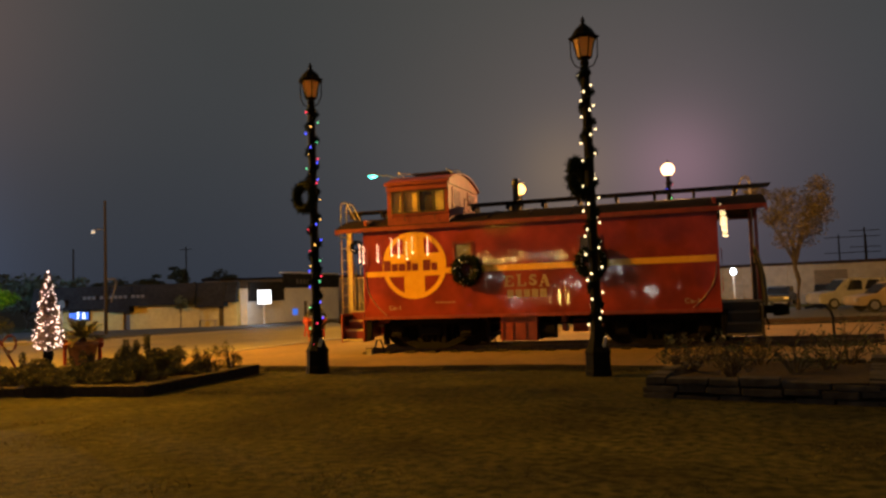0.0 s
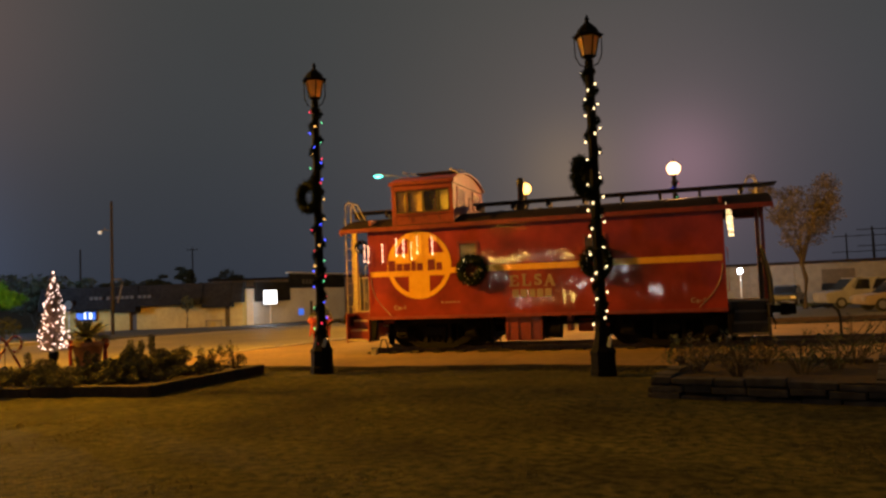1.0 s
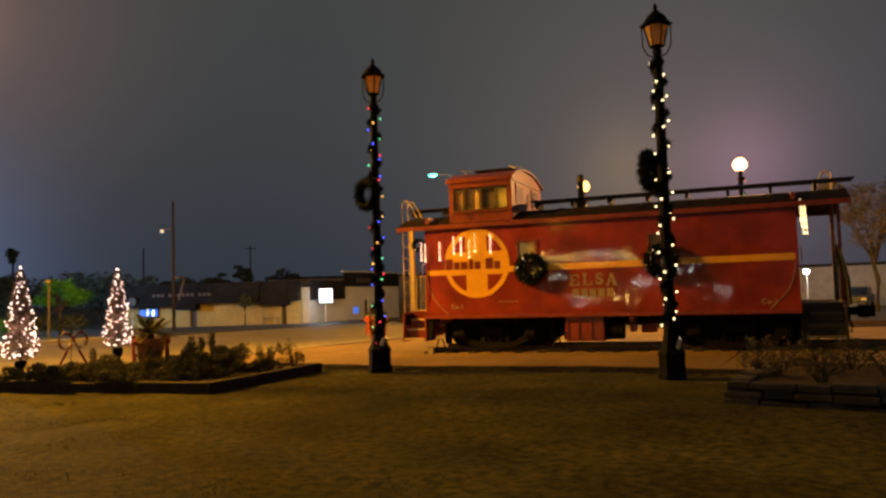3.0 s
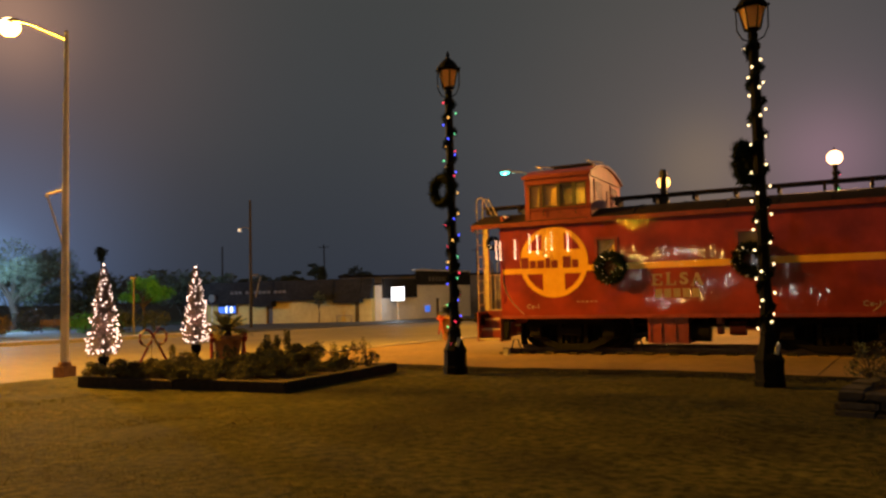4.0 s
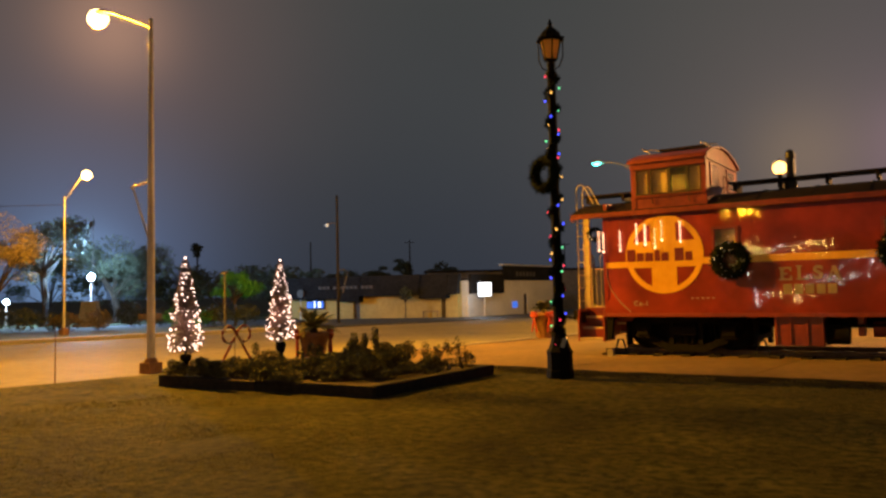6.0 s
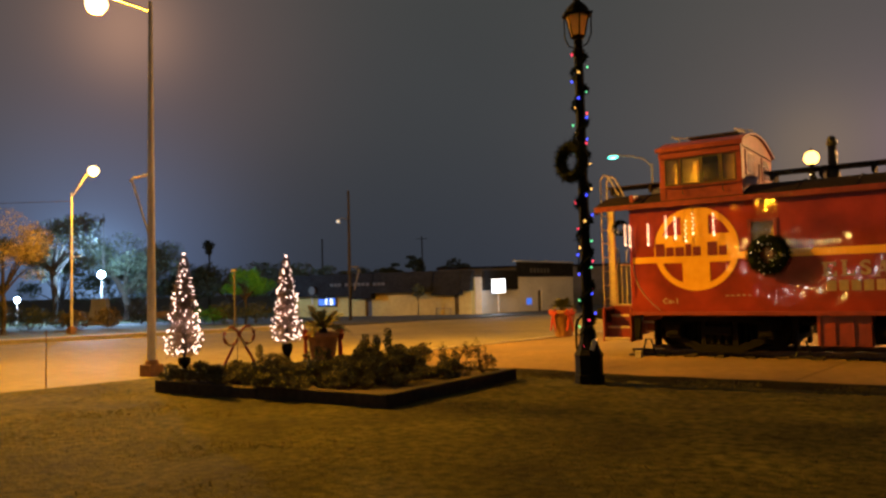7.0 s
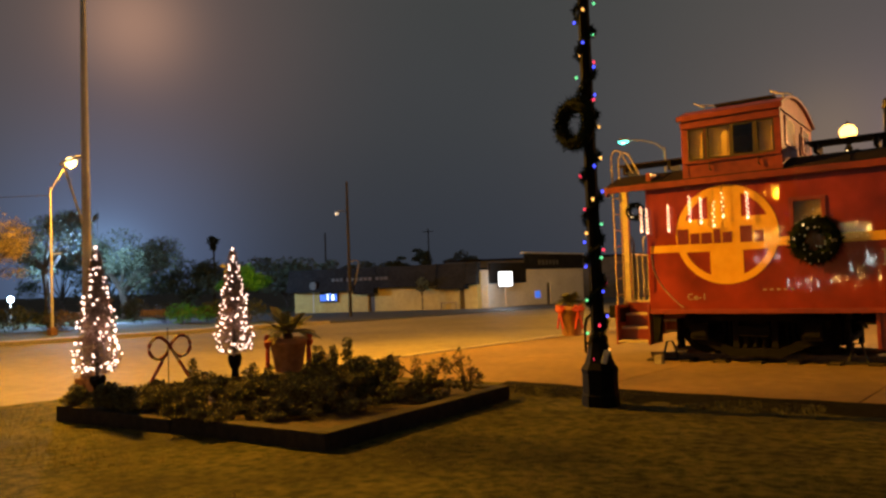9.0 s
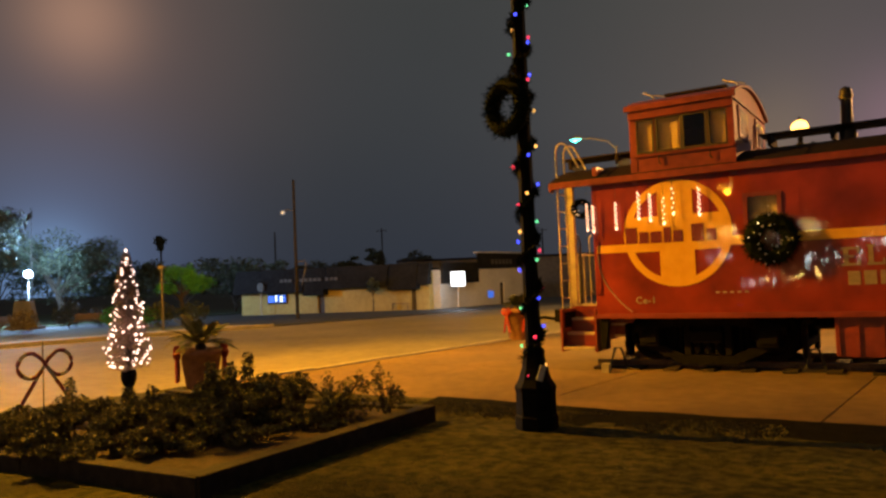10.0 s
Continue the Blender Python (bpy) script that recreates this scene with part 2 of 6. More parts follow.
f_t, f_m = f_n.new("ShaderNodeBsdfTranslucent"), f_n.new("ShaderNodeMixShader")
f_t.inputs["Color"].default_value = (0.85, 0.68, 0.4, 1)
f_m.inputs[0].default_value = 0.6
f_l.new(f_n["Principled BSDF"].outputs[0], f_m.inputs[1])
f_l.new(f_t.outputs[0], f_m.inputs[2])
f_l.new(f_m.outputs[0], f_n["Material Output"].inputs[0])
GLASS = mat("dusty_window_glass", (0.72, 0.72, 0.68), (0.8, 0.8, 0.77), 3.0, 0.05, rvar=0.03, trans=1.0, stain=0.1)

LIT_SODIUM = glow("lit_sodium_lens", (1.0, 0.68, 0.26), 7.0)
LIT_LANTERN = glow("lit_amber_lamp_glare", (1.0, 0.55, 0.13), 4.5)
LIT_PINK = glow("lit_pinkish_lamp_glare", (1.0, 0.55, 0.28), 4.5)
LIT_BLUE = glow("lit_cold_white_globe", (0.62, 0.8, 1.0), 18.0)
LIT_TEAL = glow("lit_teal_lens", (0.08, 0.9, 0.78), 4.5)
LIT_SIGN = glow("lit_white_sign_face", (0.85, 0.92, 1.0), 2.2)
LIT_LED = glow("lit_blue_display", (0.06, 0.2, 1.0), 0.7)
LIT_LED_W = glow("lit_white_display", (0.7, 0.85, 1.0), 2.5)
BULB_WARM = glow("warm_white_bulb", (1.0, 0.74, 0.36), 3.2)
BULB_PINKISH = glow("soft_white_bulb", (1.0, 0.71, 0.58), 4.0)
BULB_ICICLE = glow("reddish_icicle_bulb", (1.0, 0.54, 0.32), 4.6)
BULB_RED = glow("red_bulb", (1.0, 0.04, 0.10), 1.6)
BULB_GREEN = glow("green_bulb", (0.16, 0.9, 0.36), 1.3)
BULB_BLUE = glow("blue_bulb", (0.05, 0.07, 1.0), 2.6)
BULB_AMBER = glow("amber_bulb", (1.0, 0.5, 0.1), 2.0)


# ---- mesh tools ----
def box(bm, a, b, bevel=0.0):
    made = bmesh.ops.create_cube(bm, size=1.0)["verts"]
    for v in made:
        v.co = Vector([(a[i] + b[i]) / 2 + v.co[i] * (b[i] - a[i]) for i in range(3)])
    if bevel:
        es = list({e for v in made for e in v.link_edges})
        bmesh.ops.bevel(bm, geom=es, offset=bevel, segments=2, affect="EDGES", profile=0.7)
    return made


def rod(bm, a, b, r0, r1=None, seg=10, caps=True):
    a, b = Vector(a), Vector(b)
    r1 = r0 if r1 is None else r1
    d = b - a
    q = d.to_track_quat("Z", "Y").to_matrix().to_4x4()
    bmesh.ops.create_cone(bm, cap_ends=caps, segments=seg, radius1=r0, radius2=r1, depth=d.length,
                          matrix=Matrix.Translation((a + b) / 2) @ q)


def tube(bm, pts, r, seg=8):
    """A bent round bar through points."""
    pts = [Vector(p) for p in pts]
    rings = []
    for i, p in enumerate(pts):
        d = (pts[min(i + 1, len(pts) - 1)] - pts[max(i - 1, 0)]).normalized()
        q = d.to_track_quat("Z", "Y")
        rr = r[i] if isinstance(r, (list, tuple)) else r
        rings.append([bm.verts.new(p + q @ Vector((rr * math.cos(k * 2 * math.pi / seg), rr * math.sin(k * 2 * math.pi / seg), 0))) for k in range(seg)])
    for r0, r1 in zip(rings, rings[1:]):
        for k in range(seg):
            bm.faces.new((r0[k], r0[(k + 1) % seg], r1[(k + 1) % seg], r1[k]))
    bm.faces.new(rings[0][::-1])
    bm.faces.new(rings[-1])


def lathe(bm, prof, seg=16, turn=0.0, at=(0, 0, 0)):
    """Turned from (radius, height) pairs."""
    rings = []
    for r, z in prof:
        rings.append([bm.verts.new((at[0] + r * math.cos(turn + k * 2 * math.pi / seg), at[1] + r * math.sin(turn + k * 2 * math.pi / seg), at[2] + z)) for k in range(seg)])
    for r0, r1 in zip(rings, rings[1:]):
        for k in range(seg):
            bm.faces.new((r0[k], r0[(k + 1) % seg], r1[(k + 1) % seg], r1[k]))
    bm.faces.new(rings[0][::-1])
    bm.faces.new(rings[-1])


def ball(bm, c, r, sub=1):
    bmesh.ops.create_icosphere(bm, subdivisions=sub, radius=r, matrix=Matrix.Translation(c))


def plate(bm, outline, y0, y1):
    """A flat shape in x and z, thick from y0 to y1."""
    f = [bm.verts.new((x, y0, z)) for x, z in outline]
    k = [bm.verts.new((x, y1, z)) for x, z in outline]
    bm.faces.new(f)
    bm.faces.new(k[::-1])
    n = len(outline)
    for i in range(n):
        bm.faces.new((f[(i + 1) % n], f[i], k[i], k[(i + 1) % n]))


def finish(bm, smooth=False):
    bmesh.ops.recalc_face_normals(bm, faces=bm.faces)
    if smooth:
        for f in bm.faces:
            f.smooth = True


def mesh_of(name, bm, material, smooth=False):
    finish(bm, smooth)
    me = bpy.data.meshes.new(name)
    bm.to_mesh(me)
    bm.free()
    me.materials.append(material)
    return me


def part(name, bm, material, parent, label="", smooth=False):
    ob = new(name, mesh_of(name, bm, material, smooth))
    ob.parent = parent
    return tagged(ob, label)


def thing(name, at, label, category, group="", kind="", turn=0.0):
    ob = new(name)
    ob.empty_display_size = 0.3
    ob.matrix_basis = pose(*at, 0, 0, turn)
    return tagged(ob, label, category, group, kind)


def single(name, bm, material, at, label, category, group="", kind="", smooth=False, turn=0.0):
    ob = new(name, mesh_of(name, bm, material, smooth))
    ob.matrix_basis = pose(*at, 0, 0, turn)
    return tagged(ob, label, category, group, kind)


def raw(name, verts, faces, material, parent=None, label=""):
    me = bpy.data.meshes.new(name)
    me.from_pydata(verts, [], faces)
    me.update()
    me.materials.append(material)
    ob = new(name, me)
    ob.parent = parent
    return tagged(ob, label)


def leaves(rng, blobs, count, size, flat=0.5):
    """Small folded leaves scattered in and on ellipsoids (x, y, z, rx, ry, rz)."""
    verts, faces = [], []
    w = np.array([b[3] * b[4] * b[5] for b in blobs]) ** 0.67
    pick = rng.choice(len(blobs), count, p=w / w.sum())
    for i in pick:
        b = blobs[i]
        d = rng.normal(size=3)
        d /= np.linalg.norm(d)
        c = np.array(b[:3]) + d * np.array(b[3:]) * rng.uniform(0.45, 1.08)
        u = rng.normal(size=3)
        u[2] *= flat
        u /= np.linalg.norm(u)
        v = np.cross(u, rng.normal(size=3))
        v /= np.linalg.norm(v)
        s = size * rng.uniform(0.6, 1.5)
        k = len(verts)
        nrm = np.cross(u, v) * s * 0.25
        verts += [tuple(c - u * s), tuple(c + v * s * 0.5 + nrm), tuple(c + u * s), tuple(c - v * s * 0.5 + nrm)]
        faces += [(k, k + 1, k + 2), (k, k + 2, k + 3)]
    return verts, faces


def fuzz(rng, path, radius, count, size):
    """Tinsel or pine needles that stand off a line of points."""
    path = np.array(path, float)
    verts, faces = [], []
    for _ in range(count):
        i = rng.integers(0, len(path) - 1)
        p = path[i] + (path[i + 1] - path[i]) * rng.random()
        d = rng.normal(size=3)
        d /= np.linalg.norm(d)
        s = np.cross(d, rng.normal(size=3))
        s /= np.linalg.norm(s)
        r = radius * rng.uniform(0.55, 1.15)
        k = len(verts)
        verts += [tuple(p + d * r * 0.15 - s * size), tuple(p + d * r * 0.15 + s * size), tuple(p + d * r + s * size * 0.4)]
        faces.append((k, k + 1, k + 2))
    return verts, faces


def base(x, y):
    """The lie of the land: level here, falling away slowly to the north-west."""
    d = -0.55 * (x - 4) + 0.83 * (y - 2) - 6
    d = 0.5 * (d + math.sqrt(d * d + 16))
    return -0.014 * min(d, 120)


def sheet(name, corners, nx, ny, lift, thick, material, label, category, bumps=0.0, kind="structure", left=None):
    """A patch of ground over four corners, which follows the land, with its edges turned down; left: a bent edge, x for each y."""
    bm = bmesh.new()
    c = [Vector((*p, 0)) for p in corners]
    g = []
    for j in range(ny + 1):
        row = []
        for i in range(nx + 1):
            s, t = i / nx, j / ny
            p = c[0] * (1 - s) * (1 - t) + c[1] * s * (1 - t) + c[2] * s * t + c[3] * (1 - s) * t
            if left:
                e = c[0] * (1 - t) + c[3] * t
                p.x += (left(e.y) - e.x) * (1 - s)
            z = base(p.x, p.y) + lift
            if bumps:
                z += bumps * noise.noise(Vector((p.x * 0.35, p.y * 0.35, 1))) + 0.4 * bumps * noise.noise(Vector((p.x * 1.7, p.y * 1.7, 4)))
            row.append(bm.verts.new((p.x, p.y, z)))
        g.append(row)
    for j in range(ny):
        for i in range(nx):
            bm.faces.new((g[j][i], g[j][i + 1], g[j + 1][i + 1], g[j + 1][i]))
    if thick:
        rim = g[0][:] + [g[j][nx] for j in range(1, ny + 1)] + g[ny][nx - 1::-1] + [g[j][0] for j in range(ny - 1, 0, -1)]
        rim = [bm.verts.new(v.co) for v in rim]
        low = [bm.verts.new(v.co - Vector((0, 0, thick))) for v in rim]
        for i in range(len(rim)):
            k = (i + 1) % len(rim)
            bm.faces.new((rim[i], rim[k], low[k], low[i]))
    me = bpy.data.meshes.new(name)
    bm.normal_update()
    for f in bm.faces:
        f.smooth = f.normal.z > 0.5
    bm.to_mesh(me)
    bm.free()
    me.materials.append(material)
    return tagged(new(name, me), label, category, kind=kind)


# ---- ground ----
def make_ground():
    bm = bmesh.new()
    rings = [0, 6, 14, 25, 40, 60, 90, 140, 220, 400, 800, 1500]
    seg = 48
    prev = None
    for r in rings:
        if r == 0:
            prev = [bm.verts.new((0, 20, base(0, 20) - 0.3))] * seg
            continue
        row = []
        for k in range(seg):
            a = k * 2 * math.pi / seg
            x, y = r * math.cos(a), 20 + r * math.sin(a)
            row.append(bm.verts.new((x, y, base(x, y) - 0.3)))
        for k in range(seg):
            a, b, c, d = prev[k], row[k], row[(k + 1) % seg], prev[(k + 1) % seg]
            bm.faces.new((a, b, c) if a is d else (a, b, c, d))
        prev = row
    finish(bm, True)
    me = bpy.data.meshes.new("ground")
    bm.to_mesh(me)
    bm.free()
    me.materials.append(EARTH)
    tagged(new("ground", me), "dark level ground reaching the horizon", "ground", kind="structure")


make_ground()


def along(p, y):
    """The point of the street's edge through p at that y."""
    return (p[0] + 0.268 * (y - p[1]), y)


NEAR, FAR = (-9.9, 10.5), (-26.9, 30.4)


def near_edge(y):
    """Where lawn and apron end at the street: a slow bend."""
    if y > 13.0:
        return -7.52 + 0.175 * (y - 13.0)
    return -7.52 + 0.175 * (y - 13.0) - 0.02 * (13.0 - y) ** 2 if y > 8.0 else -8.895 + 0.375 * (y - 8.0)


sheet("road", [along(FAR, -60), along((NEAR[0] + 4.5, NEAR[1]), -60), along((NEAR[0] + 4.5, NEAR[1]), 150), along(FAR, 150)], 14, 60, -0.15, 0, ASPHALT,
      "wide worn asphalt street under orange lamps", "road")
sheet("lawn", [(near_edge(-40), -40), (45, -40), (45, 6.2), (near_edge(16.45), 16.45)], 60, 90, 0.03, 0.3, LAWN,
      "short dormant yellowish lawn with bare patches", "lawn", bumps=0.035, left=near_edge)
# shade where the lawn meets the apron, laid down as a near-black strip
strip = sheet("shade_strip", [(-1.6, 14.55), (45, 5.0), (45, 6.45), (-1.75, 15.53)], 360, 8, 0.042, 0.0, EDGE_SHADE,
              "near-black strip along the lawn edge, shade put into its colour", "soil", bumps=0.035)
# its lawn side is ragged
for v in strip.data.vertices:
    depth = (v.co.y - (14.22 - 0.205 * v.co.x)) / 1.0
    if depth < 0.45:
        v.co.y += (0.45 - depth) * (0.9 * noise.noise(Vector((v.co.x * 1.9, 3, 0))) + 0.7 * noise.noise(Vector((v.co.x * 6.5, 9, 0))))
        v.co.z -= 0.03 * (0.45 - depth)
sheet("pavement_far", [along((FAR[0] - 2.2, FAR[1]), -60), along(FAR, -60), along(FAR, 39.5), along((FAR[0] - 2.2, FAR[1]), 39.5)], 3, 40, -0.01, 0.2, KERB,
      "pale concrete footway and kerb across the street", "pavement")
sheet("park_lawn", [(-140, -60), along((FAR[0] - 2.2, FAR[1]), -60), along((FAR[0] - 2.2, FAR[1]), 39.5), (-140, 39.5)], 30, 30, -0.02, 0.2, FAR_GRASS,
      "green park lawn beyond the street", "lawn", bumps=0.04)
sheet("park_lawn", [(-140, 39.8), (-52, 39.8), (-52, 90), (-140, 90)], 20, 14, -0.03, 0.2, FAR_GRASS,
      "dark park lawn under trees", "lawn", bumps=0.04)
sheet("car_park", [(-52, 39.8), (along(FAR, 39.8)[0] - 0.2, 39.8), (along(FAR, 100)[0] - 0.2, 100), (-52, 100)], 14, 14, -0.1, 0.1, DARK_ASPHALT,
      "dark asphalt forecourt in front of low shops", "car park")
sheet("lot", [(along(NEAR, 28)[0] + 1.2, 33.5), (60, 33.5), (60, 58), (along(NEAR, 58)[0] + 1.2, 58)], 14, 8, -0.1, 0.1, DARK_ASPHALT,
      "asphalt parking lot behind the railway lawn", "car park")
sheet("verge", [(12, 58.1), (70, 58.1), (70, 64), (12, 64)], 10, 3, -0.02, 0.1, FAR_GRASS, "strip of green verge by parked cars", "verge")

# concrete apron round the track: separate slabs with open joints
pavement = thing("pavement", (0, 0, 0), "old concrete apron in large slabs round the track", "pavement", kind="structure")


def slab(x0, x1, y0, y1, x0b=None):
    g = 0.012
    x0b = x0 if x0b is None else x0b
    top = [(x0 + g, y0 + g), (x1 - g, y0 + g), (x1 - g, y1 - g), (x0b + g, y1 - g)]
    bm = bmesh.new()
    low = [apron(x + (0.012 if k in (1, 2) else -0.012) * 0.7, y + (0.012 if k > 1 else -0.012) * 0.7) for k, (x, y) in enumerate(top)]
    top = [apron(x, y) for x, y in top]
    t = [bm.verts.new((x, y, base(x, y) - 0.018)) for x, y in top]
    s = [bm.verts.new((x, y, base(x, y) - 0.03)) for x, y in low]
    b = [bm.verts.new((v.co.x, v.co.y, v.co.z - 0.22)) for v in s]
    bm.faces.new(t)
    for k in range(4):
        j = (k + 1) % 4
        bm.faces.new((t[k], s[k], s[j], t[j]))
        bm.faces.new((s[k], b[k], b[j], s[j]))
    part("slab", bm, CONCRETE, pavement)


rows_v = [0.0, 3.95, 8.3, 13.0, 18.4]
cols_u = [-3.9, -0.45, 3.0, 6.45, 9.95, 13.6, 18.0, 24.0, 32.0]
SQ = math.radians(-10.5)


def apron(u, v):
    """Where a point of the apron's own grid lies."""
    return (u * math.cos(SQ) - v * math.sin(SQ), 15.2 + u * math.sin(SQ) + v * math.cos(SQ))


def apron_left(v):
    """The grid column at which the apron meets the kerb."""
    u = -8.0
    for _ in range(30):
        x, y = apron(u, v)
        u += near_edge(y) + 0.17 - x
    return u


for va, vb in zip(rows_v, rows_v[1:]):
    slab(apron_left(va), cols_u[0], va, vb, apron_left(vb))
    for ua, ub in zip(cols_u, cols_u[1:]):
        slab(ua, ub, va, vb)


def kerb_line(edge, y0, y1, lift):
    """A run of cast kerb stones along a street edge, which gives x for each y."""
    k = thing("kerb", (0, 0, 0), "pale concrete kerb along the street", "kerb", kind="structure")
    y = y0
    while y < y1:
        a, b = Vector((edge(y), y)), Vector((edge(min(y + 2.4, y1)), min(y + 2.4, y1)))
        bm = bmesh.new()
        box(bm, (0, 0, -0.22), (0.17, (b - a).length - 0.012, 0), 0.02)
        ob = part("kerb_stone", bm, KERB, k)
        ob.matrix_basis = pose(a.x, a.y, base(*a) + lift, 0, 0, -math.degrees(math.atan2(b.x - a.x, b.y - a.y)))
        y += 2.4


kerb_line(near_edge, 16.5, 60.0, 0.012)
kerb_line(lambda y: along((-26.92, 30.4), y)[0], -20.0, 39.4, 0.0)


# grass blades near the path of the walk
def blades():
    rng = np.random.default_rng(5)
    n = 190000
    x = rng.uniform(-8.3, 10.5, n)
    y = 2.0 + (12.85 - 0.19 * x) * rng.random(n) ** 0.8
    verts, faces = [], []
    for i in range(n):
        h = rng.uniform(0.009, 0.025)
        if noise.noise(Vector((x[i] * 0.8, y[i] * 0.8, 7))) < -0.2 or x[i] < near_edge(y[i]) + 0.1:
            continue
        z = base(x[i], y[i]) + 0.03 + 0.035 * noise.noise(Vector((x[i] * 0.35, y[i] * 0.35, 1))) - 0.008
        if y[i] > 14.0 - 0.19 * x[i]:
            z, h = z + 0.01, h * 1.7
        a = rng.uniform(0, 6.283)
        c, s = math.cos(a) * 0.006, math.sin(a) * 0.006
        lx, ly = rng.normal(0, 0.02, 2)
        k = len(verts)
        verts += [(x[i] - c, y[i] - s, z), (x[i] + c, y[i] + s, z), (x[i] + lx, y[i] + ly, z + h)]
        faces.append((k, k + 1, k + 2))
    tagged(raw("grass", verts, faces, BLADE), "short dry grass blades on the lawn", "grass", kind="stuff")


blades()


# ---- railway track ----
def track(x0, x1, yc, label, m=None):
    t = thing("railway_track", (0, yc, 0), label, "track", kind="structure")
    if m:
        t.matrix_basis = m
    for side in (-0.72, 0.72):
        bm = bmesh.new()
        zz = [base(x0, yc) - 0.02, base(x1, yc) - 0.02]
        prof = [(-0.07, 0), (0.07, 0), (0.07, 0.02), (0.012, 0.035), (0.012, 0.10), (0.036, 0.11), (0.036, 0.14), (-0.036, 0.14), (-0.036, 0.11), (-0.012, 0.10), (-0.012, 0.035), (-0.07, 0.02)]
        e0 = [bm.verts.new((x0, side + p, zz[0] + q)) for p, q in prof]
        e1 = [bm.verts.new((x1, side + p, zz[1] + q)) for p, q in prof]
        for k in range(len(prof)):
            j = (k + 1) % len(prof)
            bm.faces.new((e0[k], e0[j], e1[j], e1[k]))
        bm.faces.new(e0)
        bm.faces.new(e1[::-1])
        part("rail", bm, RAILHEAD, t)
    x = x0 + 0.2
    while x < x1 - 0.2:
        bm = bmesh.new()
        box(bm, (-0.11, -1.2, -0.06), (0.11, 1.2, 0.05), 0.012)
        ob = part("sleeper", bm, TIMBER, t)
        ob.location = (x, 0, base(x, yc) - 0.02)
        x += 0.62
    return t


CABOOSE_TURN = -6.0
track(-0.3, 12.65, 20.45, "short length of rusty track under the caboose", pose(-0.29, 20.593, 0, 0, 0, CABOOSE_TURN))
track(10.0, 58.0, 30.9, "second railway track on dark ballast")
sheet("ballast", [(10, 29.3), (58, 29.3), (58, 32.4), (10, 32.4)], 20, 2, 0.01, 0.3, SOOT, "dark ballast bed of the second track", "ballast")


# ---- caboose ----
CAB = pose(-0.29, 20.593, -0.15, 0, 0, CABOOSE_TURN)


def by_caboose(x, y, z):
    """From the caboose's own axes to the place."""
    return tuple(CAB @ Vector((x, y, z)))


caboose = thing("caboose", (-0.29, 20.593, -0.15), "glossy red railway caboose with yellow band and round herald", "caboose", turn=CABOOSE_TURN)
LEN, HALF, SILL, EAVE = 8.93, 1.45, 0.94, 3.31


def wall_with_holes(bm, x0, x1, z0, z1, holes, y0, y1):
    """An upright wall with rectangular openings cut through it."""
    xs = sorted({x0, x1, *[h[0] for h in holes], *[h[1] for h in holes]})
    zs = sorted({z0, z1, *[h[2] for h in holes], *[h[3] for h in holes]})

    def solid(i, j):
        if not (0 <= i < len(xs) - 1 and 0 <= j < len(zs) - 1):
            return False
        mx, mz = (xs[i] + xs[i + 1]) / 2, (zs[j] + zs[j + 1]) / 2
        return not any(h[0] < mx < h[1] and h[2] < mz < h[3] for h in holes)

    pool = {}

    def v(i, j, y):
        key = (i, j, y)
        if key not in pool:
            pool[key] = bm.verts.new((xs[i], y, zs[j]))
        return pool[key]

    for i in range(len(xs) - 1):
        for j in range(len(zs) - 1):
            if not solid(i, j):
                continue
            bm.faces.new((v(i, j, y0), v(i + 1, j, y0), v(i + 1, j + 1, y0), v(i, j + 1, y0)))
            bm.faces.new((v(i, j, y1), v(i, j + 1, y1), v(i + 1, j + 1, y1), v(i + 1, j, y1)))
            for di, dj, a, b in ((-1, 0, (i, j), (i, j + 1)), (1, 0, (i + 1, j), (i + 1, j + 1)), (0, -1, (i, j), (i + 1, j)), (0, 1, (i, j + 1), (i + 1, j + 1))):
                if not solid(i + di, j + dj):
                    bm.faces.new((v(*a, y0), v(*b, y0), v(*b, y1), v(*a, y1)))


WINDOWS = [(2.55, 3.02), (5.75, 6.22)]
WZ = (1.94, 2.80)
bm = bmesh.new()
wall_with_holes(bm, 0, LEN, SILL, EAVE, [(a, b, *WZ) for a, b in WINDOWS], -HALF, -HALF + 0.08)
body = part("body", bm, RED, caboose, "glossy red steel side wall")
bm = bmesh.new()
wall_with_holes(bm, 0, LEN, SILL, EAVE, [(a, b, *WZ) for a, b in WINDOWS], HALF - 0.08, HALF)
part("side_wall", bm, RED_DULL, caboose)
for x0, x1 in ((0.0, 0.08), (LEN - 0.08, LEN)):
    bm = bmesh.new()
    box(bm, (x0, -HALF + 0.082, SILL), (x1, HALF - 0.082, EAVE + 0.25))
    ew = part("end_wall", bm, RED_DULL, caboose)
    bm = bmesh.new()
    sx = -0.03 if x0 == 0 else 0.03
    xx = x0 if x0 == 0 else x1
    box(bm, (min(xx, xx + sx), -0.38, SILL + 0.12), (max(xx, xx + sx), 0.38, SILL + 2.0), 0.01)
    part("door", bm, LETTER_RED, caboose, "dark red end door")
bm = bmesh.new()
box(bm, (0.09, -1.36, SILL - 0.02), (LEN - 0.09, 1.36, SILL + 0.06))
part("floor", bm, SOOT, caboose)

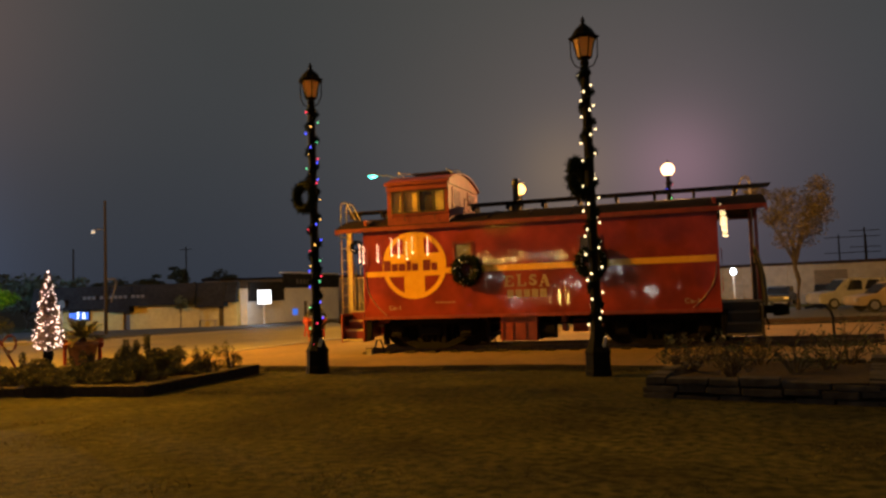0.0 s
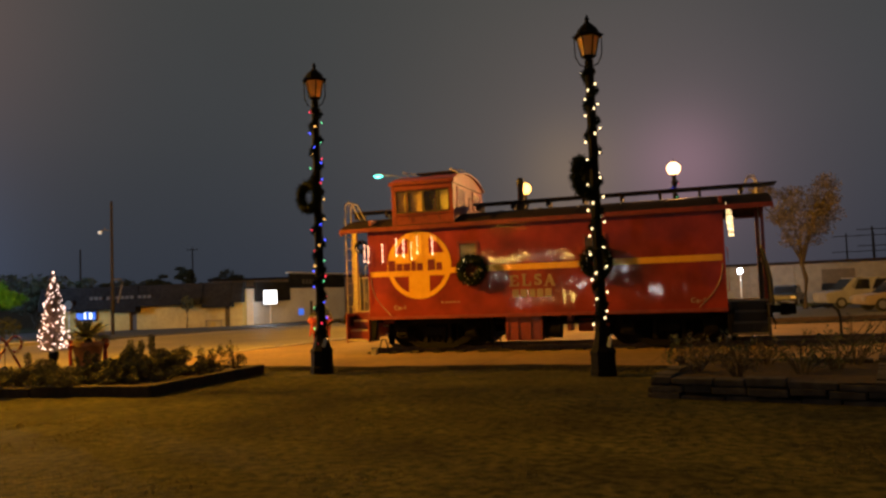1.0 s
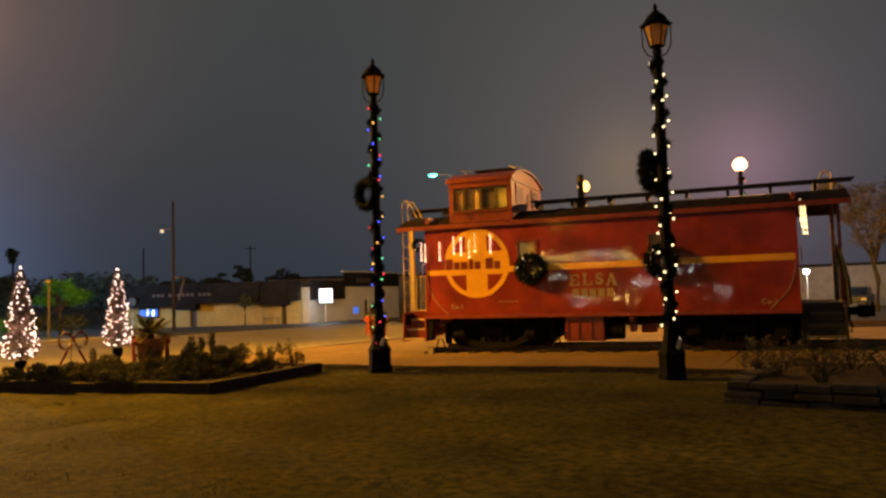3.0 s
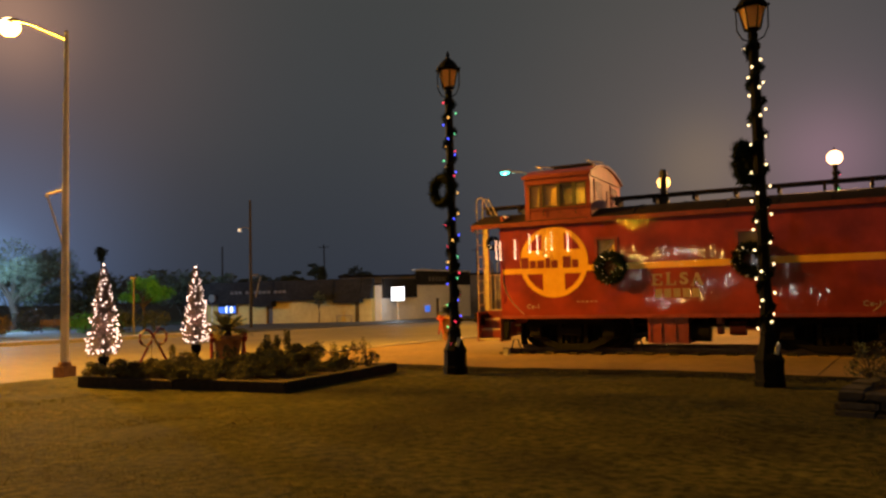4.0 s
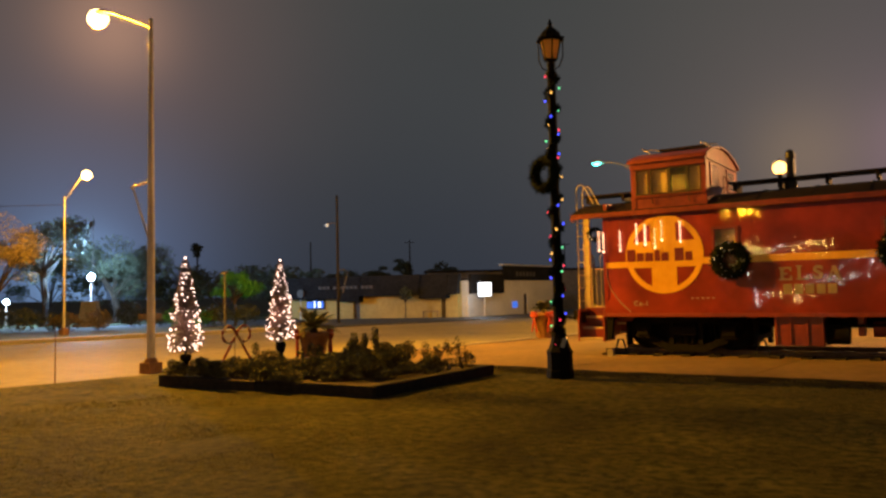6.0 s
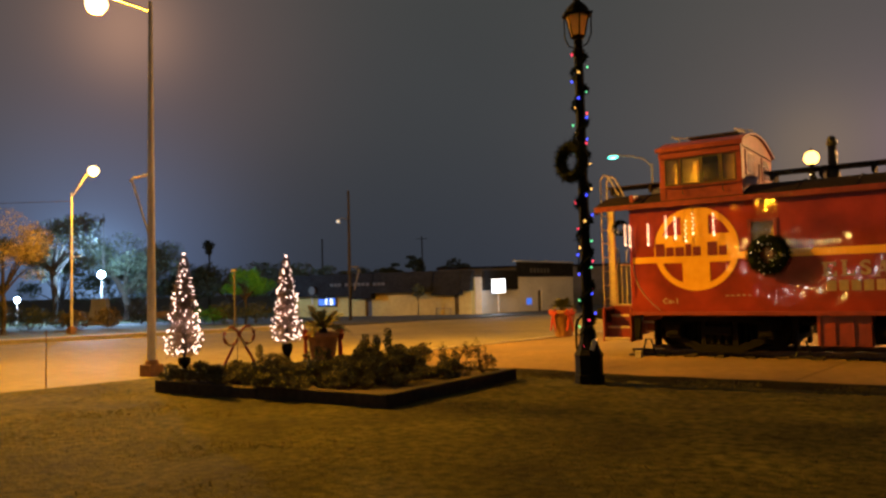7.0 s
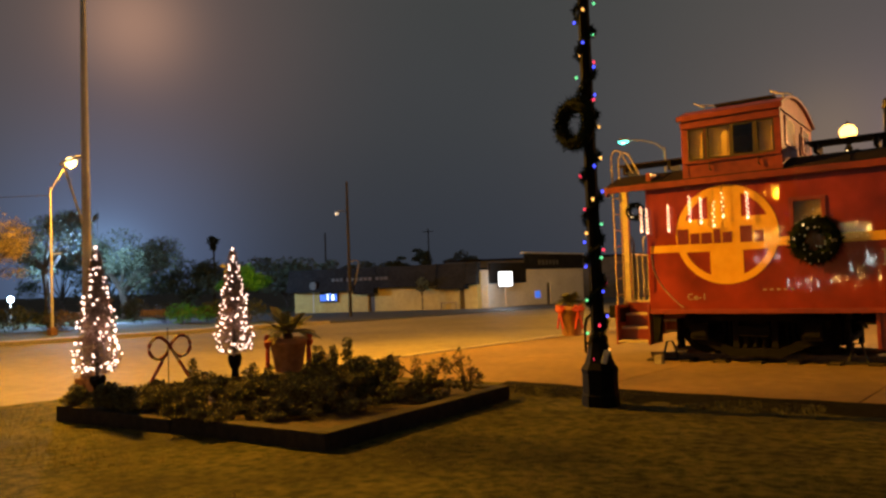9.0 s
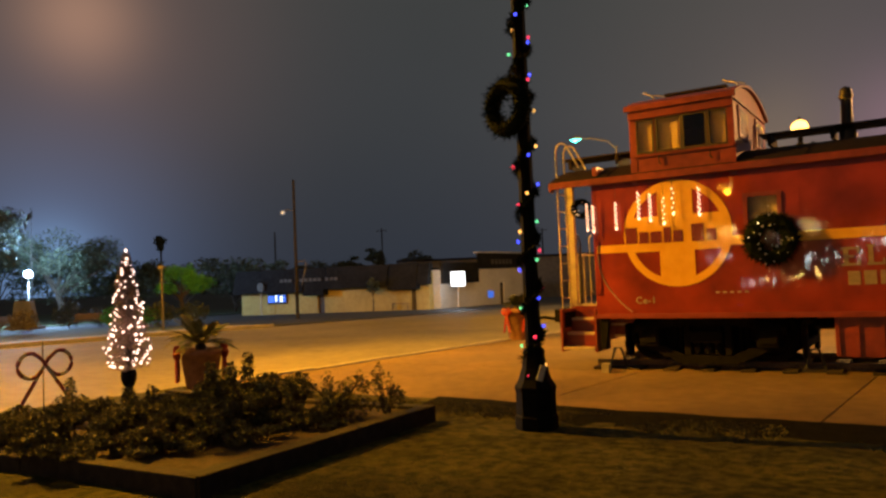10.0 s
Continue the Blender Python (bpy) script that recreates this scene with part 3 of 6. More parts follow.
for a, b in WINDOWS:
    fr = bmesh.new()
    z0, z1 = WZ
    wall_with_holes(fr, a - 0.045, b + 0.045, z0 - 0.045, z1 + 0.045, [(a + 0.02, b - 0.02, z0 + 0.02, z1 - 0.02)], -HALF - 0.022, -HALF + 0.03)
    win = part("window", fr, RED_DULL, caboose)
    p = bmesh.new()
    box(p, (a + 0.01, -HALF + 0.035, z0 + 0.01), (b - 0.01, -HALF + 0.045, z1 - 0.01))
    part("pane", p, GLASS, win).visible_shadow = False
    p = bmesh.new()
    box(p, (a, -HALF + 0.12, z0 + 0.35), (b, -HALF + 0.14, z1))
    part("blind", p, BLIND, win, "half-drawn yellowed blind")
    p = bmesh.new()
    box(p, (a, -HALF - 0.05, z0 - 0.07), (b, -HALF - 0.001, z0 - 0.046), 0.006)
    part("sill", p, RED_DULL, win)

# seams and rivet strips of the steel sheets
for x in (0.025, 1.95, 3.3, 4.95, 6.55, 8.1, 8.905):
    bm = bmesh.new()
    box(bm, (x - 0.022, -HALF - 0.0035, SILL + 0.03), (x + 0.022, -HALF + 0.01, EAVE - 0.03))
    part("seam_strip", bm, RED, caboose)
bm = bmesh.new()
box(bm, (-0.01, -HALF - 0.03, SILL - 0.05), (LEN + 0.01, -HALF + 0.06, SILL + 0.03), 0.008)
part("side_sill", bm, RED_DULL, caboose)
bm = bmesh.new()
for i in range(148):
    ball(bm, (0.05 + i * 0.0595, -HALF - 0.004, EAVE - 0.10), 0.011, 1)
tagged(part("rivet_row", bm, RED, caboose), kind="stuff")
bm = bmesh.new()
for i in range(148):
    ball(bm, (0.05 + i * 0.0595, -HALF - 0.004, SILL + 0.09), 0.010, 1)
tagged(part("rivet_row", bm, RED, caboose), kind="stuff")

# yellow band, either side of the herald and windows
for x0, x1, z0, z1 in ((0.06, 0.62, 2.02, 2.155), (2.18, 2.49, 2.05, 2.19), (3.08, 5.69, 2.05, 2.2), (6.28, 8.87, 2.06, 2.21)):
    bm = bmesh.new()
    box(bm, (x0, -HALF - 0.008, z0), (x1, -HALF - 0.002, z1))
    part("band", bm, YELLOW, caboose, "yellow painted band")

# round herald: ring and cross as plain shapes
HX, HZ, HR, HI = 1.44, 2.295, 0.885, 0.765


def herald():
    bm = bmesh.new()
    n = 64
    yo, yi = -HALF - 0.012, -HALF - 0.002

    def ringface(y):
        a = [bm.verts.new((HX + HR * math.cos(t * 2 * math.pi / n), y, HZ + HR * math.sin(t * 2 * math.pi / n))) for t in range(n)]
        b = [bm.verts.new((HX + HI * math.cos(t * 2 * math.pi / n), y, HZ + HI * math.sin(t * 2 * math.pi / n))) for t in range(n)]
        for k in range(n):
            j = (k + 1) % n
            bm.faces.new((a[k], a[j], b[j], b[k]))
        return a, b

    a0, b0 = ringface(yo)
    a1, b1 = ringface(yi)
    for k in range(n):
        j = (k + 1) % n
        bm.faces.new((a0[k], a0[j], a1[j], a1[k]))
        bm.faces.new((b0[k], b0[j], b1[j], b1[k]))
    sign_ob = part("herald", bm, YELLOW, caboose, "round yellow painted herald with a cross")
    # upright arms
    for s in (1, -1):
        bm = bmesh.new()
        inner = 0.30 if s > 0 else 0.29
        pts = [(HX - 0.285, HZ + s * inner)]
        ang = [math.acos(-0.285 / HI) + (math.acos(0.285 / HI) - math.acos(-0.285 / HI)) * k / 8 for k in range(9)]
        pts += [(HX + HI * math.cos(a), HZ + s * HI * math.sin(a)) for a in ang]
        pts.append((HX + 0.285, HZ + s * inner))
        plate(bm, pts, yo + 0.001, yi)
        part("arm", bm, YELLOW, sign_ob)
    bm = bmesh.new()
    pts = []
    a0_, a1_ = math.asin(0.30 / HI), math.asin(-0.29 / HI)
    for k in range(9):
        a = a1_ + (a0_ - a1_) * k / 8
        pts.append((HX + HI * math.cos(a), HZ + HI * math.sin(a)))
    for k in range(9):
        a = a0_ + (a1_ - a0_) * k / 8
        pts.append((HX - HI * math.cos(a), HZ + HI * math.sin(a)))
    plate(bm, pts, yo + 0.001, yi)
    part("arm", bm, YELLOW, sign_ob)
    # lettering as plain bars, one for each character
    x = 0.585
    for w, z0, z1 in ((0.235, 2.155, 2.43), (0.195, 2.155, 2.345), (0.22, 2.15, 2.345), (0.155, 2.15, 2.405), (0.195, 2.15, 2.34), (0.105, 0, 0), (0.235, 2.14, 2.425), (0.19, 2.14, 2.335)):
        if z1 > z0:
            bm = bmesh.new()
            box(bm, (x, yo - 0.006, z0), (x + w - 0.035, yo - 0.0005, z1), 0.002)
            part("bar", bm, LETTER_RED, sign_ob, "dark red lettering bar")
        x += w


herald()


def text_part(body_text, size, at, material, parent, label, name="lettering", bold=0.012, wide=1.0):
    cu = bpy.data.curves.new("lettering", "FONT")
    cu.body, cu.size, cu.extrude, cu.offset = body_text, size, 0.003, bold
    cu.align_x, cu.align_y = "CENTER", "CENTER"
    cu.space_character = 1.12
    tmp = bpy.data.objects.new("lettering", cu)
    me = bpy.data.meshes.new_from_object(tmp)
    bpy.data.objects.remove(tmp)
    me.transform(Matrix.Diagonal((wide, 1, 1, 1)))
    me.materials.clear()
    me.materials.append(material)
    ob = new(name, me)
    ob.parent = parent
    ob.matrix_basis = pose(*at, 90, 0, 0)
    return tagged(ob, label)


LZ0, LZ1 = 1.642, 1.915


def slab_letter(kind, x0, w):
    """One painted capital with slab serifs, w wide from x0."""
    y0, y1 = -HALF - 0.008, -HALF - 0.002
    bm = bmesh.new()

    def stroke(xa, xb, za, zb):
        box(bm, (x0 + xa * w, y0, LZ0 + za * (LZ1 - LZ0)), (x0 + xb * w, y1, LZ0 + zb * (LZ1 - LZ0)))

    def slant(xa, xb, t):
        plate(bm, [(x0 + (xa - t) * w, LZ0), (x0 + (xa + t) * w, LZ0), (x0 + (xb + t) * w, LZ1), (x0 + (xb - t) * w, LZ1)], y0, y1)

    if kind in "EL":
        stroke(0.12, 0.38, 0.13, 1.0 if kind == "L" else 0.87)
        stroke(0.0, 1.0, 0.0, 0.13)
        stroke(0.86, 1.0, 0.131, 0.36)
        stroke(0.0, 0.5 if kind == "L" else 0.96, 1.001 if kind == "L" else 0.871, 1.1 if kind == "L" else 1.0)
    if kind == "E":
        stroke(0.381, 0.66, 0.44, 0.56)
        stroke(0.84, 0.96, 0.66, 0.87)
    if kind == "A":
        slant(0.16, 0.5, 0.06)
        slant(0.80, 0.5, 0.14)
        stroke(0.28, 0.66, 0.26, 0.37)
        stroke(-0.03, 0.34, -0.08, -0.001)
        stroke(0.58, 1.03, -0.08, -0.001)
    part("letter", bm, CREAM, caboose, "cream painted slab-serif letter")


slab_letter("E", 3.83, 0.25)
slab_letter("L", 4.155, 0.235)
text_part("S", 0.37, (4.565, -HALF - 0.006, (LZ0 + LZ1) / 2), CREAM, caboose, "cream painted letter", name="letter", bold=0.012, wide=1.12)
slab_letter("A", 4.71, 0.285)
for i in range(5):
    bm = bmesh.new()
    box(bm, (3.905 + i * 0.207, -HALF - 0.008, 1.36), (4.065 + i * 0.207, -HALF - 0.002, 1.565), 0.002)
    part("bar", bm, CREAM, caboose, "cream painted numeral bar")
text_part("Ce-1", 0.16, (0.88, -HALF - 0.008, 1.19), CREAM, caboose, "small cream class lettering", bold=0.003)
text_part("Ce-1", 0.16, (8.3, -HALF - 0.008, 1.16), CREAM, caboose, "small cream class lettering", bold=0.003)
for i in range(5):
    bm = bmesh.new()
    box(bm, (2.02 + i * 0.11, -HALF - 0.007, 1.285), (2.08 + i * 0.11, -HALF - 0.002, 1.315))
    part("bar", bm, CREAM, caboose, "tiny faded lettering bar")
# thin curved guide lines by the steps
for flip in (0, 1):
    bm = bmesh.new()
    pts = []
    for k in range(13):
        u = k / 12
        x = 0.07 + 0.56 * u ** 2.0
        z = 2.0 - 1.0 * u ** 0.9
        pts.append(((LEN - x) if flip else x, -HALF - 0.004, z))
    tube(bm, pts, 0.011, 6)
    part("guide_line", bm, CREAM, caboose, "thin cream painted curve")

# arched roof with overhangs
RX0, RX1 = -0.78, 10.0


def roof_z(y):
    return 3.33 + 0.36 * (1 - (y / 1.52) ** 2)


bm = bmesh.new()
n = 20
ring = []
for x in (RX0, RX1):
    top = [bm.verts.new((x, -1.52 + 3.04 * k / n, roof_z(-1.52 + 3.04 * k / n))) for k in range(n + 1)]
    low = [bm.verts.new((x, -1.52 + 3.04 * k / n, roof_z(-1.52 + 3.04 * k / n) - 0.06)) for k in range(n + 1)]
    ring.append((top, low))
(t0, l0), (t1, l1) = ring
for k in range(n):
    bm.faces.new((t0[k], t0[k + 1], t1[k + 1], t1[k]))
    bm.faces.new((l0[k], l1[k], l1[k + 1], l0[k + 1]))
    bm.faces.new((t0[k], l0[k], l0[k + 1], t0[k + 1]))
    bm.faces.new((t1[k], t1[k + 1], l1[k + 1], l1[k]))
for k in (0, n):
    bm.faces.new((t0[k], t1[k], l1[k], l0[k]))
roof = part("roof", bm, ROOFING, caboose, "dark arched roof")
for ys in (-1, 1):
    bm = bmesh.new()
    box(bm, (RX0, ys * 1.53 - 0.018, 3.22), (RX1, ys * 1.53 + 0.018, 3.335), 0.006)
    part("eave_board", bm, RED_DULL, roof)
for xx in (RX0 - 0.0, RX1 - 0.03):
    bm = bmesh.new()
    for k in range(n):
        ya, yb = -1.50 + 3.0 * k / n, -1.50 + 3.0 * (k + 1) / n
        box(bm, (xx, ya, roof_z((ya + yb) / 2) - 0.2), (xx + 0.03, yb, roof_z((ya + yb) / 2) - 0.062))
    part("end_fascia", bm, RED_DULL, roof, "red fascia under the roof end")
x = 0.3
while x < 9.6:
    if not 0.4 < x < 2.7:
        bm = bmesh.new()
        pts = [(x, -1.5 + 3.0 * k / 12, roof_z(-1.5 + 3.0 * k / 12) + 0.012) for k in range(13)]
        tube(bm, pts, 0.011, 6)
        part("roof_seam", bm, ROOFING, roof)
    x += 1.05
# running board on brackets
for x0, x1 in ((-1.0, 0.5), (2.62, 10.22)):
    for k in range(3):
        y = -0.24 + 0.24 * k
        bm = bmesh.new()
        box(bm, (x0, y - 0.105, 3.895), (x1, y + 0.105, 3.93), 0.006)
        part("running_board", bm, ROOFING, roof, "dark roof-walk plank")
    x = x0 + 0.15
    while x < x1:
        bm = bmesh.new()
        box(bm, (x - 0.03, -0.33, 3.72), (x + 0.03, 0.33, 3.894), 0.004)
        part("bracket", bm, ROOFING, roof)
        x += 0.95

# cupola
QX0, QX1, QY, QZ0, QZ1 = 0.75, 2.43, 1.44, 3.16, 4.50
QH = [(0.86, 1.13), (1.20, 1.60), (1.64, 2.00), (2.05, 2.32)]
bm = bmesh.new()
wall_with_holes(bm, QX0, QX1, QZ0, QZ1, [(a, b, 3.69, 4.23) for a, b in QH], -QY, -QY + 0.07)
cupola = part("cupola", bm, RED_DULL, caboose, "red lookout cupola with side windows")
bm = bmesh.new()
box(bm, (QX0, QY - 0.07, QZ0), (QX1, QY, QZ1))
part("cupola_wall", bm, RED_DULL, cupola)


def q_roof(y):
    return 4.48 + 0.32 * (1 - (y / 1.53) ** 2)


def endwall(x0, x1, name, material):
    bm = bmesh.new()
    ys = [-QY + 0.072 + (2 * QY - 0.144) * k / 12 for k in range(13)]
    prof = [(ys[0], QZ0)] + [(y, q_roof(y) - 0.05) for y in ys] + [(ys[-1], QZ0)]
    a = [bm.verts.new((x0, y, z)) for y, z in prof]
    b = [bm.verts.new((x1, y, z)) for y, z in prof]
    bm.faces.new(a)
    bm.faces.new(b[::-1])
    for k in range(len(prof)):
        j = (k + 1) % len(prof)
        bm.faces.new((a[k], a[j], b[j], b[k]))
    return part(name, bm, material, cupola)


endwall(QX0, QX0 + 0.06, "cupola_end", RED_DULL)
endwall(QX1 - 0.06, QX1, "cupola_end", PINK_LAMPLIT)
for ya, yb in ((-1.1, -0.36), (0.36, 1.1)):
    bm = bmesh.new()
    box(bm, (QX1 + 0.001, ya, 3.80), (QX1 + 0.03, yb, 4.34), 0.008)
    w = part("end_window", bm, PINK_LAMPLIT, cupola)
    bm = bmesh.new()
    box(bm, (QX1 + 0.031, ya + 0.06, 3.86), (QX1 + 0.036, yb - 0.06, 4.28))
    part("pane", bm, GLASS, w).visible_shadow = False
bm = bmesh.new()
tube(bm, [(QX1 + 0.08, -0.25, 3.7), (QX1 + 0.09, -0.25, 4.1), (QX1 + 0.09, 0.25, 4.1), (QX1 + 0.08, 0.25, 3.7)], 0.013)
part("grab_rail", bm, RED_DULL, cupola)
bm = bmesh.new()
box(bm, (QX1 + 0.001, -1.36, 4.38), (QX1 + 0.035, 1.36, 4.41))
part("drip_rail", bm, RED_DULL, cupola)
bm = bmesh.new()
rings2 = []
for x in (QX0 - 0.06, QX1 + 0.06):
    ys = [-1.52 + 3.04 * k / 14 for k in range(15)]
    rings2.append(([bm.verts.new((x, y, q_roof(y))) for y in ys], [bm.verts.new((x, y, q_roof(y) - 0.045)) for y in ys]))
(t0, l0), (t1, l1) = rings2
for k in range(14):
    bm.faces.new((t0[k], t0[k + 1], t1[k + 1], t1[k]))
    bm.faces.new((l0[k], l1[k], l1[k + 1], l0[k + 1]))
    bm.faces.new((t0[k], l0[k], l0[k + 1], t0[k + 1]))
    bm.faces.new((t1[k], t1[k + 1], l1[k + 1], l1[k]))
for k in (0, 14):
    bm.faces.new((t0[k], t1[k], l1[k], l0[k]))
part("cupola_roof", bm, RED_DULL, cupola)
bm = bmesh.new()
box(bm, (QX0 - 0.07, -1.535, 4.40), (QX1 + 0.07, -1.505, 4.50), 0.006)
part("eave_board", bm, RED_DULL, cupola)
bm = bmesh.new()
box(bm, (1.03, -0.28, 4.86), (2.12, 0.28, 4.90), 0.006)
part("running_board", bm, ROOFING, cupola)
for xx in (QX0 + 0.3, QX1 + 0.0):
    bm = bmesh.new()
    d = -1 if xx < 1 else 1
    tube(bm, [(xx, -1.0, 4.64), (xx + 0.0, -0.98, 4.72), (xx - 0.3 * d, -0.6, 4.90), (xx - 0.3 * d, -0.3, 4.92), (xx, -0.25, 4.86)], 0.012)
    part("grab_iron", bm, PALE, cupola, "pale roof grab iron")
for i, (a, b) in enumerate(QH):
    bm = bmesh.new()
    wall_with_holes(bm, a - 0.02, b + 0.02, 3.67, 4.25, [(a + 0.012, b - 0.012, 3.70, 4.22)], -QY - 0.012, -QY + 0.02)
    w = part("window", bm, DOOR_DARK, cupola, "dark window frame")
    bm = bmesh.new()
    box(bm, (a + 0.01, -QY + 0.025, 3.73), (b - 0.01, -QY + 0.032, 4.24))
    part("pane", bm, GLASS, w).visible_shadow = False
    if i != 2:
        bm = bmesh.new()
        for k in range(6):
            xa = a + (b - a) * k / 6
            box(bm, (xa, -QY + 0.075 + 0.012 * (k % 2), 3.72), (xa + (b - a) / 6, -QY + 0.09 + 0.012 * (k % 2), 4.25))
        part("curtain", bm, BLIND, w, "yellowed curtain behind the glass")
bm = bmesh.new()
box(bm, (QX0 + 0.02, -QY - 0.04, 3.615), (QX1 - 0.02, -QY - 0.002, 3.655), 0.006)
part("sill", bm, RED_DULL, cupola)
bm = bmesh.new()
box(bm, (QX0 - 0.02, -QY - 0.05, 4.262), (QX1 + 0.02, -QY - 0.002, 4.398), 0.006)
part("fascia", bm, RED_DULL, cupola, "deep red fascia board over the windows")
for x in (1.23, 2.06):
    bm = bmesh.new()
    tube(bm, [(x, -QY - 0.005, 3.60), (x, -QY - 0.05, 3.58), (x, -QY - 0.05, 3.5), (x + 0.03, -QY - 0.03, 3.46)], 0.014, 6)
    part("hook", bm, BLACK_IRON, cupola, "small black hook")
bm = bmesh.new()
box(bm, (QX0 - 0.015, -QY - 0.012, QZ0), (QX0 + 0.1, -QY + 0.03, QZ1 - 0.1))
part("corner_post", bm, RED_DULL, cupola)
bm = bmesh.new()
box(bm, (QX1 - 0.1, -QY - 0.012, QZ0), (QX1 + 0.015, -QY + 0.03, QZ1 - 0.1))
part("corner_post", bm, RED_DULL, cupola)

# stove chimney
bm = bmesh.new()
lathe(bm, [(0.13, 3.6), (0.13, 3.84), (0.09, 3.87), (0.082, 4.36), (0.105, 4.37), (0.105, 4.43), (0.09, 4.44), (0.09, 4.50), (0.07, 4.54), (0.02, 4.565)], 16, at=(3.93, -0.1, 0))
part("chimney", bm, BLACK_IRON, caboose, "black stove chimney with a cap", smooth=False)


# end platforms
def platform(sx):
    """One end platform; sx is -1 for the cupola end, 1 for the other."""
    xb = 0.0 if sx < 0 else LEN
    depth = 0.78 if sx < 0 else 0.95
    X = lambda d: xb + sx * d

    def bx(bm, d0, d1, y0, y1, z0, z1, bev=0.008):
        xa, xc = sorted((X(d0), X(d1)))
        box(bm, (xa, y0, z0), (xc, y1, z1), bev)

    bm = bmesh.new()
    bx(bm, 0.005, depth, -0.72, 0.72, 1.0, 1.08)
    pl = part("platform", bm, RED_DULL, caboose, "steel end platform")
    for ys in (-1, 1):
        bm = bmesh.new()
        bx(bm, 0.02, depth - 0.02, *sorted((ys * 0.725, ys * 0.80)), 1.085, 1.125)
        part("nosing", bm, PALE, pl, "worn pale platform edge")
    bm = bmesh.new()
    bx(bm, depth - 0.12, depth, -1.3, 1.3, 0.72, 1.0)
    part("end_beam", bm, SOOT, pl)
    # steps on both sides; the far end's colours are darkened to paint its shade
    for ys in (-1, 1):
        for d in (0.04, depth - 0.10):
            bm = bmesh.new()
            bx(bm, d, d + 0.04, *sorted((ys * 0.74, ys * 1.42)), 0.30, 1.06)
            part("step_side", bm, RED_DULL if sx < 0 else BLACK_IRON, pl)
        for k in range(3):
            bm = bmesh.new()
            zz = 0.34 + 0.25 * k
            yy = ys * (1.44 - 0.2 * k)
            bx(bm, 0.085, depth - 0.105, *sorted((yy, yy - ys * 0.24)), zz, zz + 0.045)
            part("tread", bm, PALE if sx < 0 else DULL_STEEL, pl, "worn pale-edged step tread" if sx < 0 else "step tread greyed to paint in the far end's shade")
            bm = bmesh.new()
            bx(bm, 0.085, depth - 0.105, *sorted((yy - ys * 0.2, yy - ys * 0.215)), zz + 0.04, zz + 0.25)
            part("riser", bm, LETTER_RED if sx < 0 else BLACK_IRON, pl, "dark riser")
        # handrails up the body corner
        bm = bmesh.new()
        tube(bm, [(X(0.03), ys * 1.48, 1.35), (X(0.05), ys * 1.53, 1.4), (X(0.05), ys * 1.53, 2.3), (X(0.03), ys * 1.48, 2.35)], 0.014)
        part("grab_rail", bm, PALE if sx < 0 else RED_DULL, pl)
    # end railing
    bm = bmesh.new()
    tube(bm, [(X(depth - 0.05), -0.72, 1.05), (X(depth - 0.05), -0.72, 1.95), (X(depth - 0.05), -0.62, 2.05), (X(depth - 0.05), 0.62, 2.05), (X(depth - 0.05), 0.72, 1.95), (X(depth - 0.05), 0.72, 1.05)], 0.02)
    part("railing", bm, PALE if sx < 0 else BLACK_IRON, pl)
    for y in (-0.45, -0.15, 0.15, 0.45):
        bm = bmesh.new()
        rod(bm, (X(depth - 0.05), y, 1.08), (X(depth - 0.05), y, 2.04), 0.012)
        part("baluster", bm, PALE if sx < 0 else BLACK_IRON, pl)
    # ladder to the roof with hooped tops
    lad_y = (-1.18, -0.82) if sx < 0 else (0.82, 1.18)
    lm = PALE
    for y in lad_y:
        bm = bmesh.new()
        top = 3.98 if sx < 0 else 4.15
        tube(bm, [(X(depth - 0.02), y, 1.02), (X(depth - 0.02), y, 2.6), (X(depth - 0.02), y, top), (X(depth - 0.06), y, top + 0.09), (X(depth - 0.14), y, top + 0.12), (X(depth - 0.22), y, top + 0.08), (X(depth - 0.45), y, 3.62)], 0.016)
        part("ladder_rail", bm, lm, pl, "pale painted ladder rail with hooped top")
    for k in range(8):
        bm = bmesh.new()
        rod(bm, (X(depth - 0.02), lad_y[0], 1.25 + 0.32 * k), (X(depth - 0.02), lad_y[1], 1.25 + 0.32 * k), 0.012)
        part("rung", bm, lm, pl)
    # roof posts
    for ys in (-1, 1):
        bm = bmesh.new()
        bx(bm, depth - (0.16 if sx < 0 else 0.11), depth - 0.04, *sorted((ys * 0.74, ys * 0.82)), 1.13, 3.36)
        part("roof_post", bm, PALE if sx < 0 else RED_DULL, pl, "pale painted roof post" if sx < 0 else "dull red roof post")
    # coupler and hose
    bm = bmesh.new()
    bx(bm, depth, depth + 0.32, -0.1, 0.1, 0.78, 0.96, 0.02)
    bx(bm, depth + 0.28, depth + 0.5, -0.17, 0.17, 0.72, 1.02, 0.04)
    bx(bm, depth + 0.46, depth + 0.62, -0.17, -0.04, 0.74, 1.0, 0.03)
    part("coupler", bm, SOOT, pl, "black knuckle coupler")
    bm = bmesh.new()
    tube(bm, [(X(depth - 0.05), 0.35, 0.8), (X(depth + 0.1), 0.36, 0.74), (X(depth + 0.2), 0.36, 0.5), (X(depth + 0.17), 0.36, 0.36)], 0.025)
    part("air_hose", bm, SOOT, pl)
    # hand-brake stand
    bm = bmesh.new()
    rod(bm, (X(depth - 0.1), -0.45 * -sx, 1.08), (X(depth - 0.1), -0.45 * -sx, 2.2), 0.025)
    part("brake_staff", bm, BLACK_IRON, pl)
    bm = bmesh.new()
    c = Vector((X(depth - 0.02), -0.45 * -sx, 2.2))
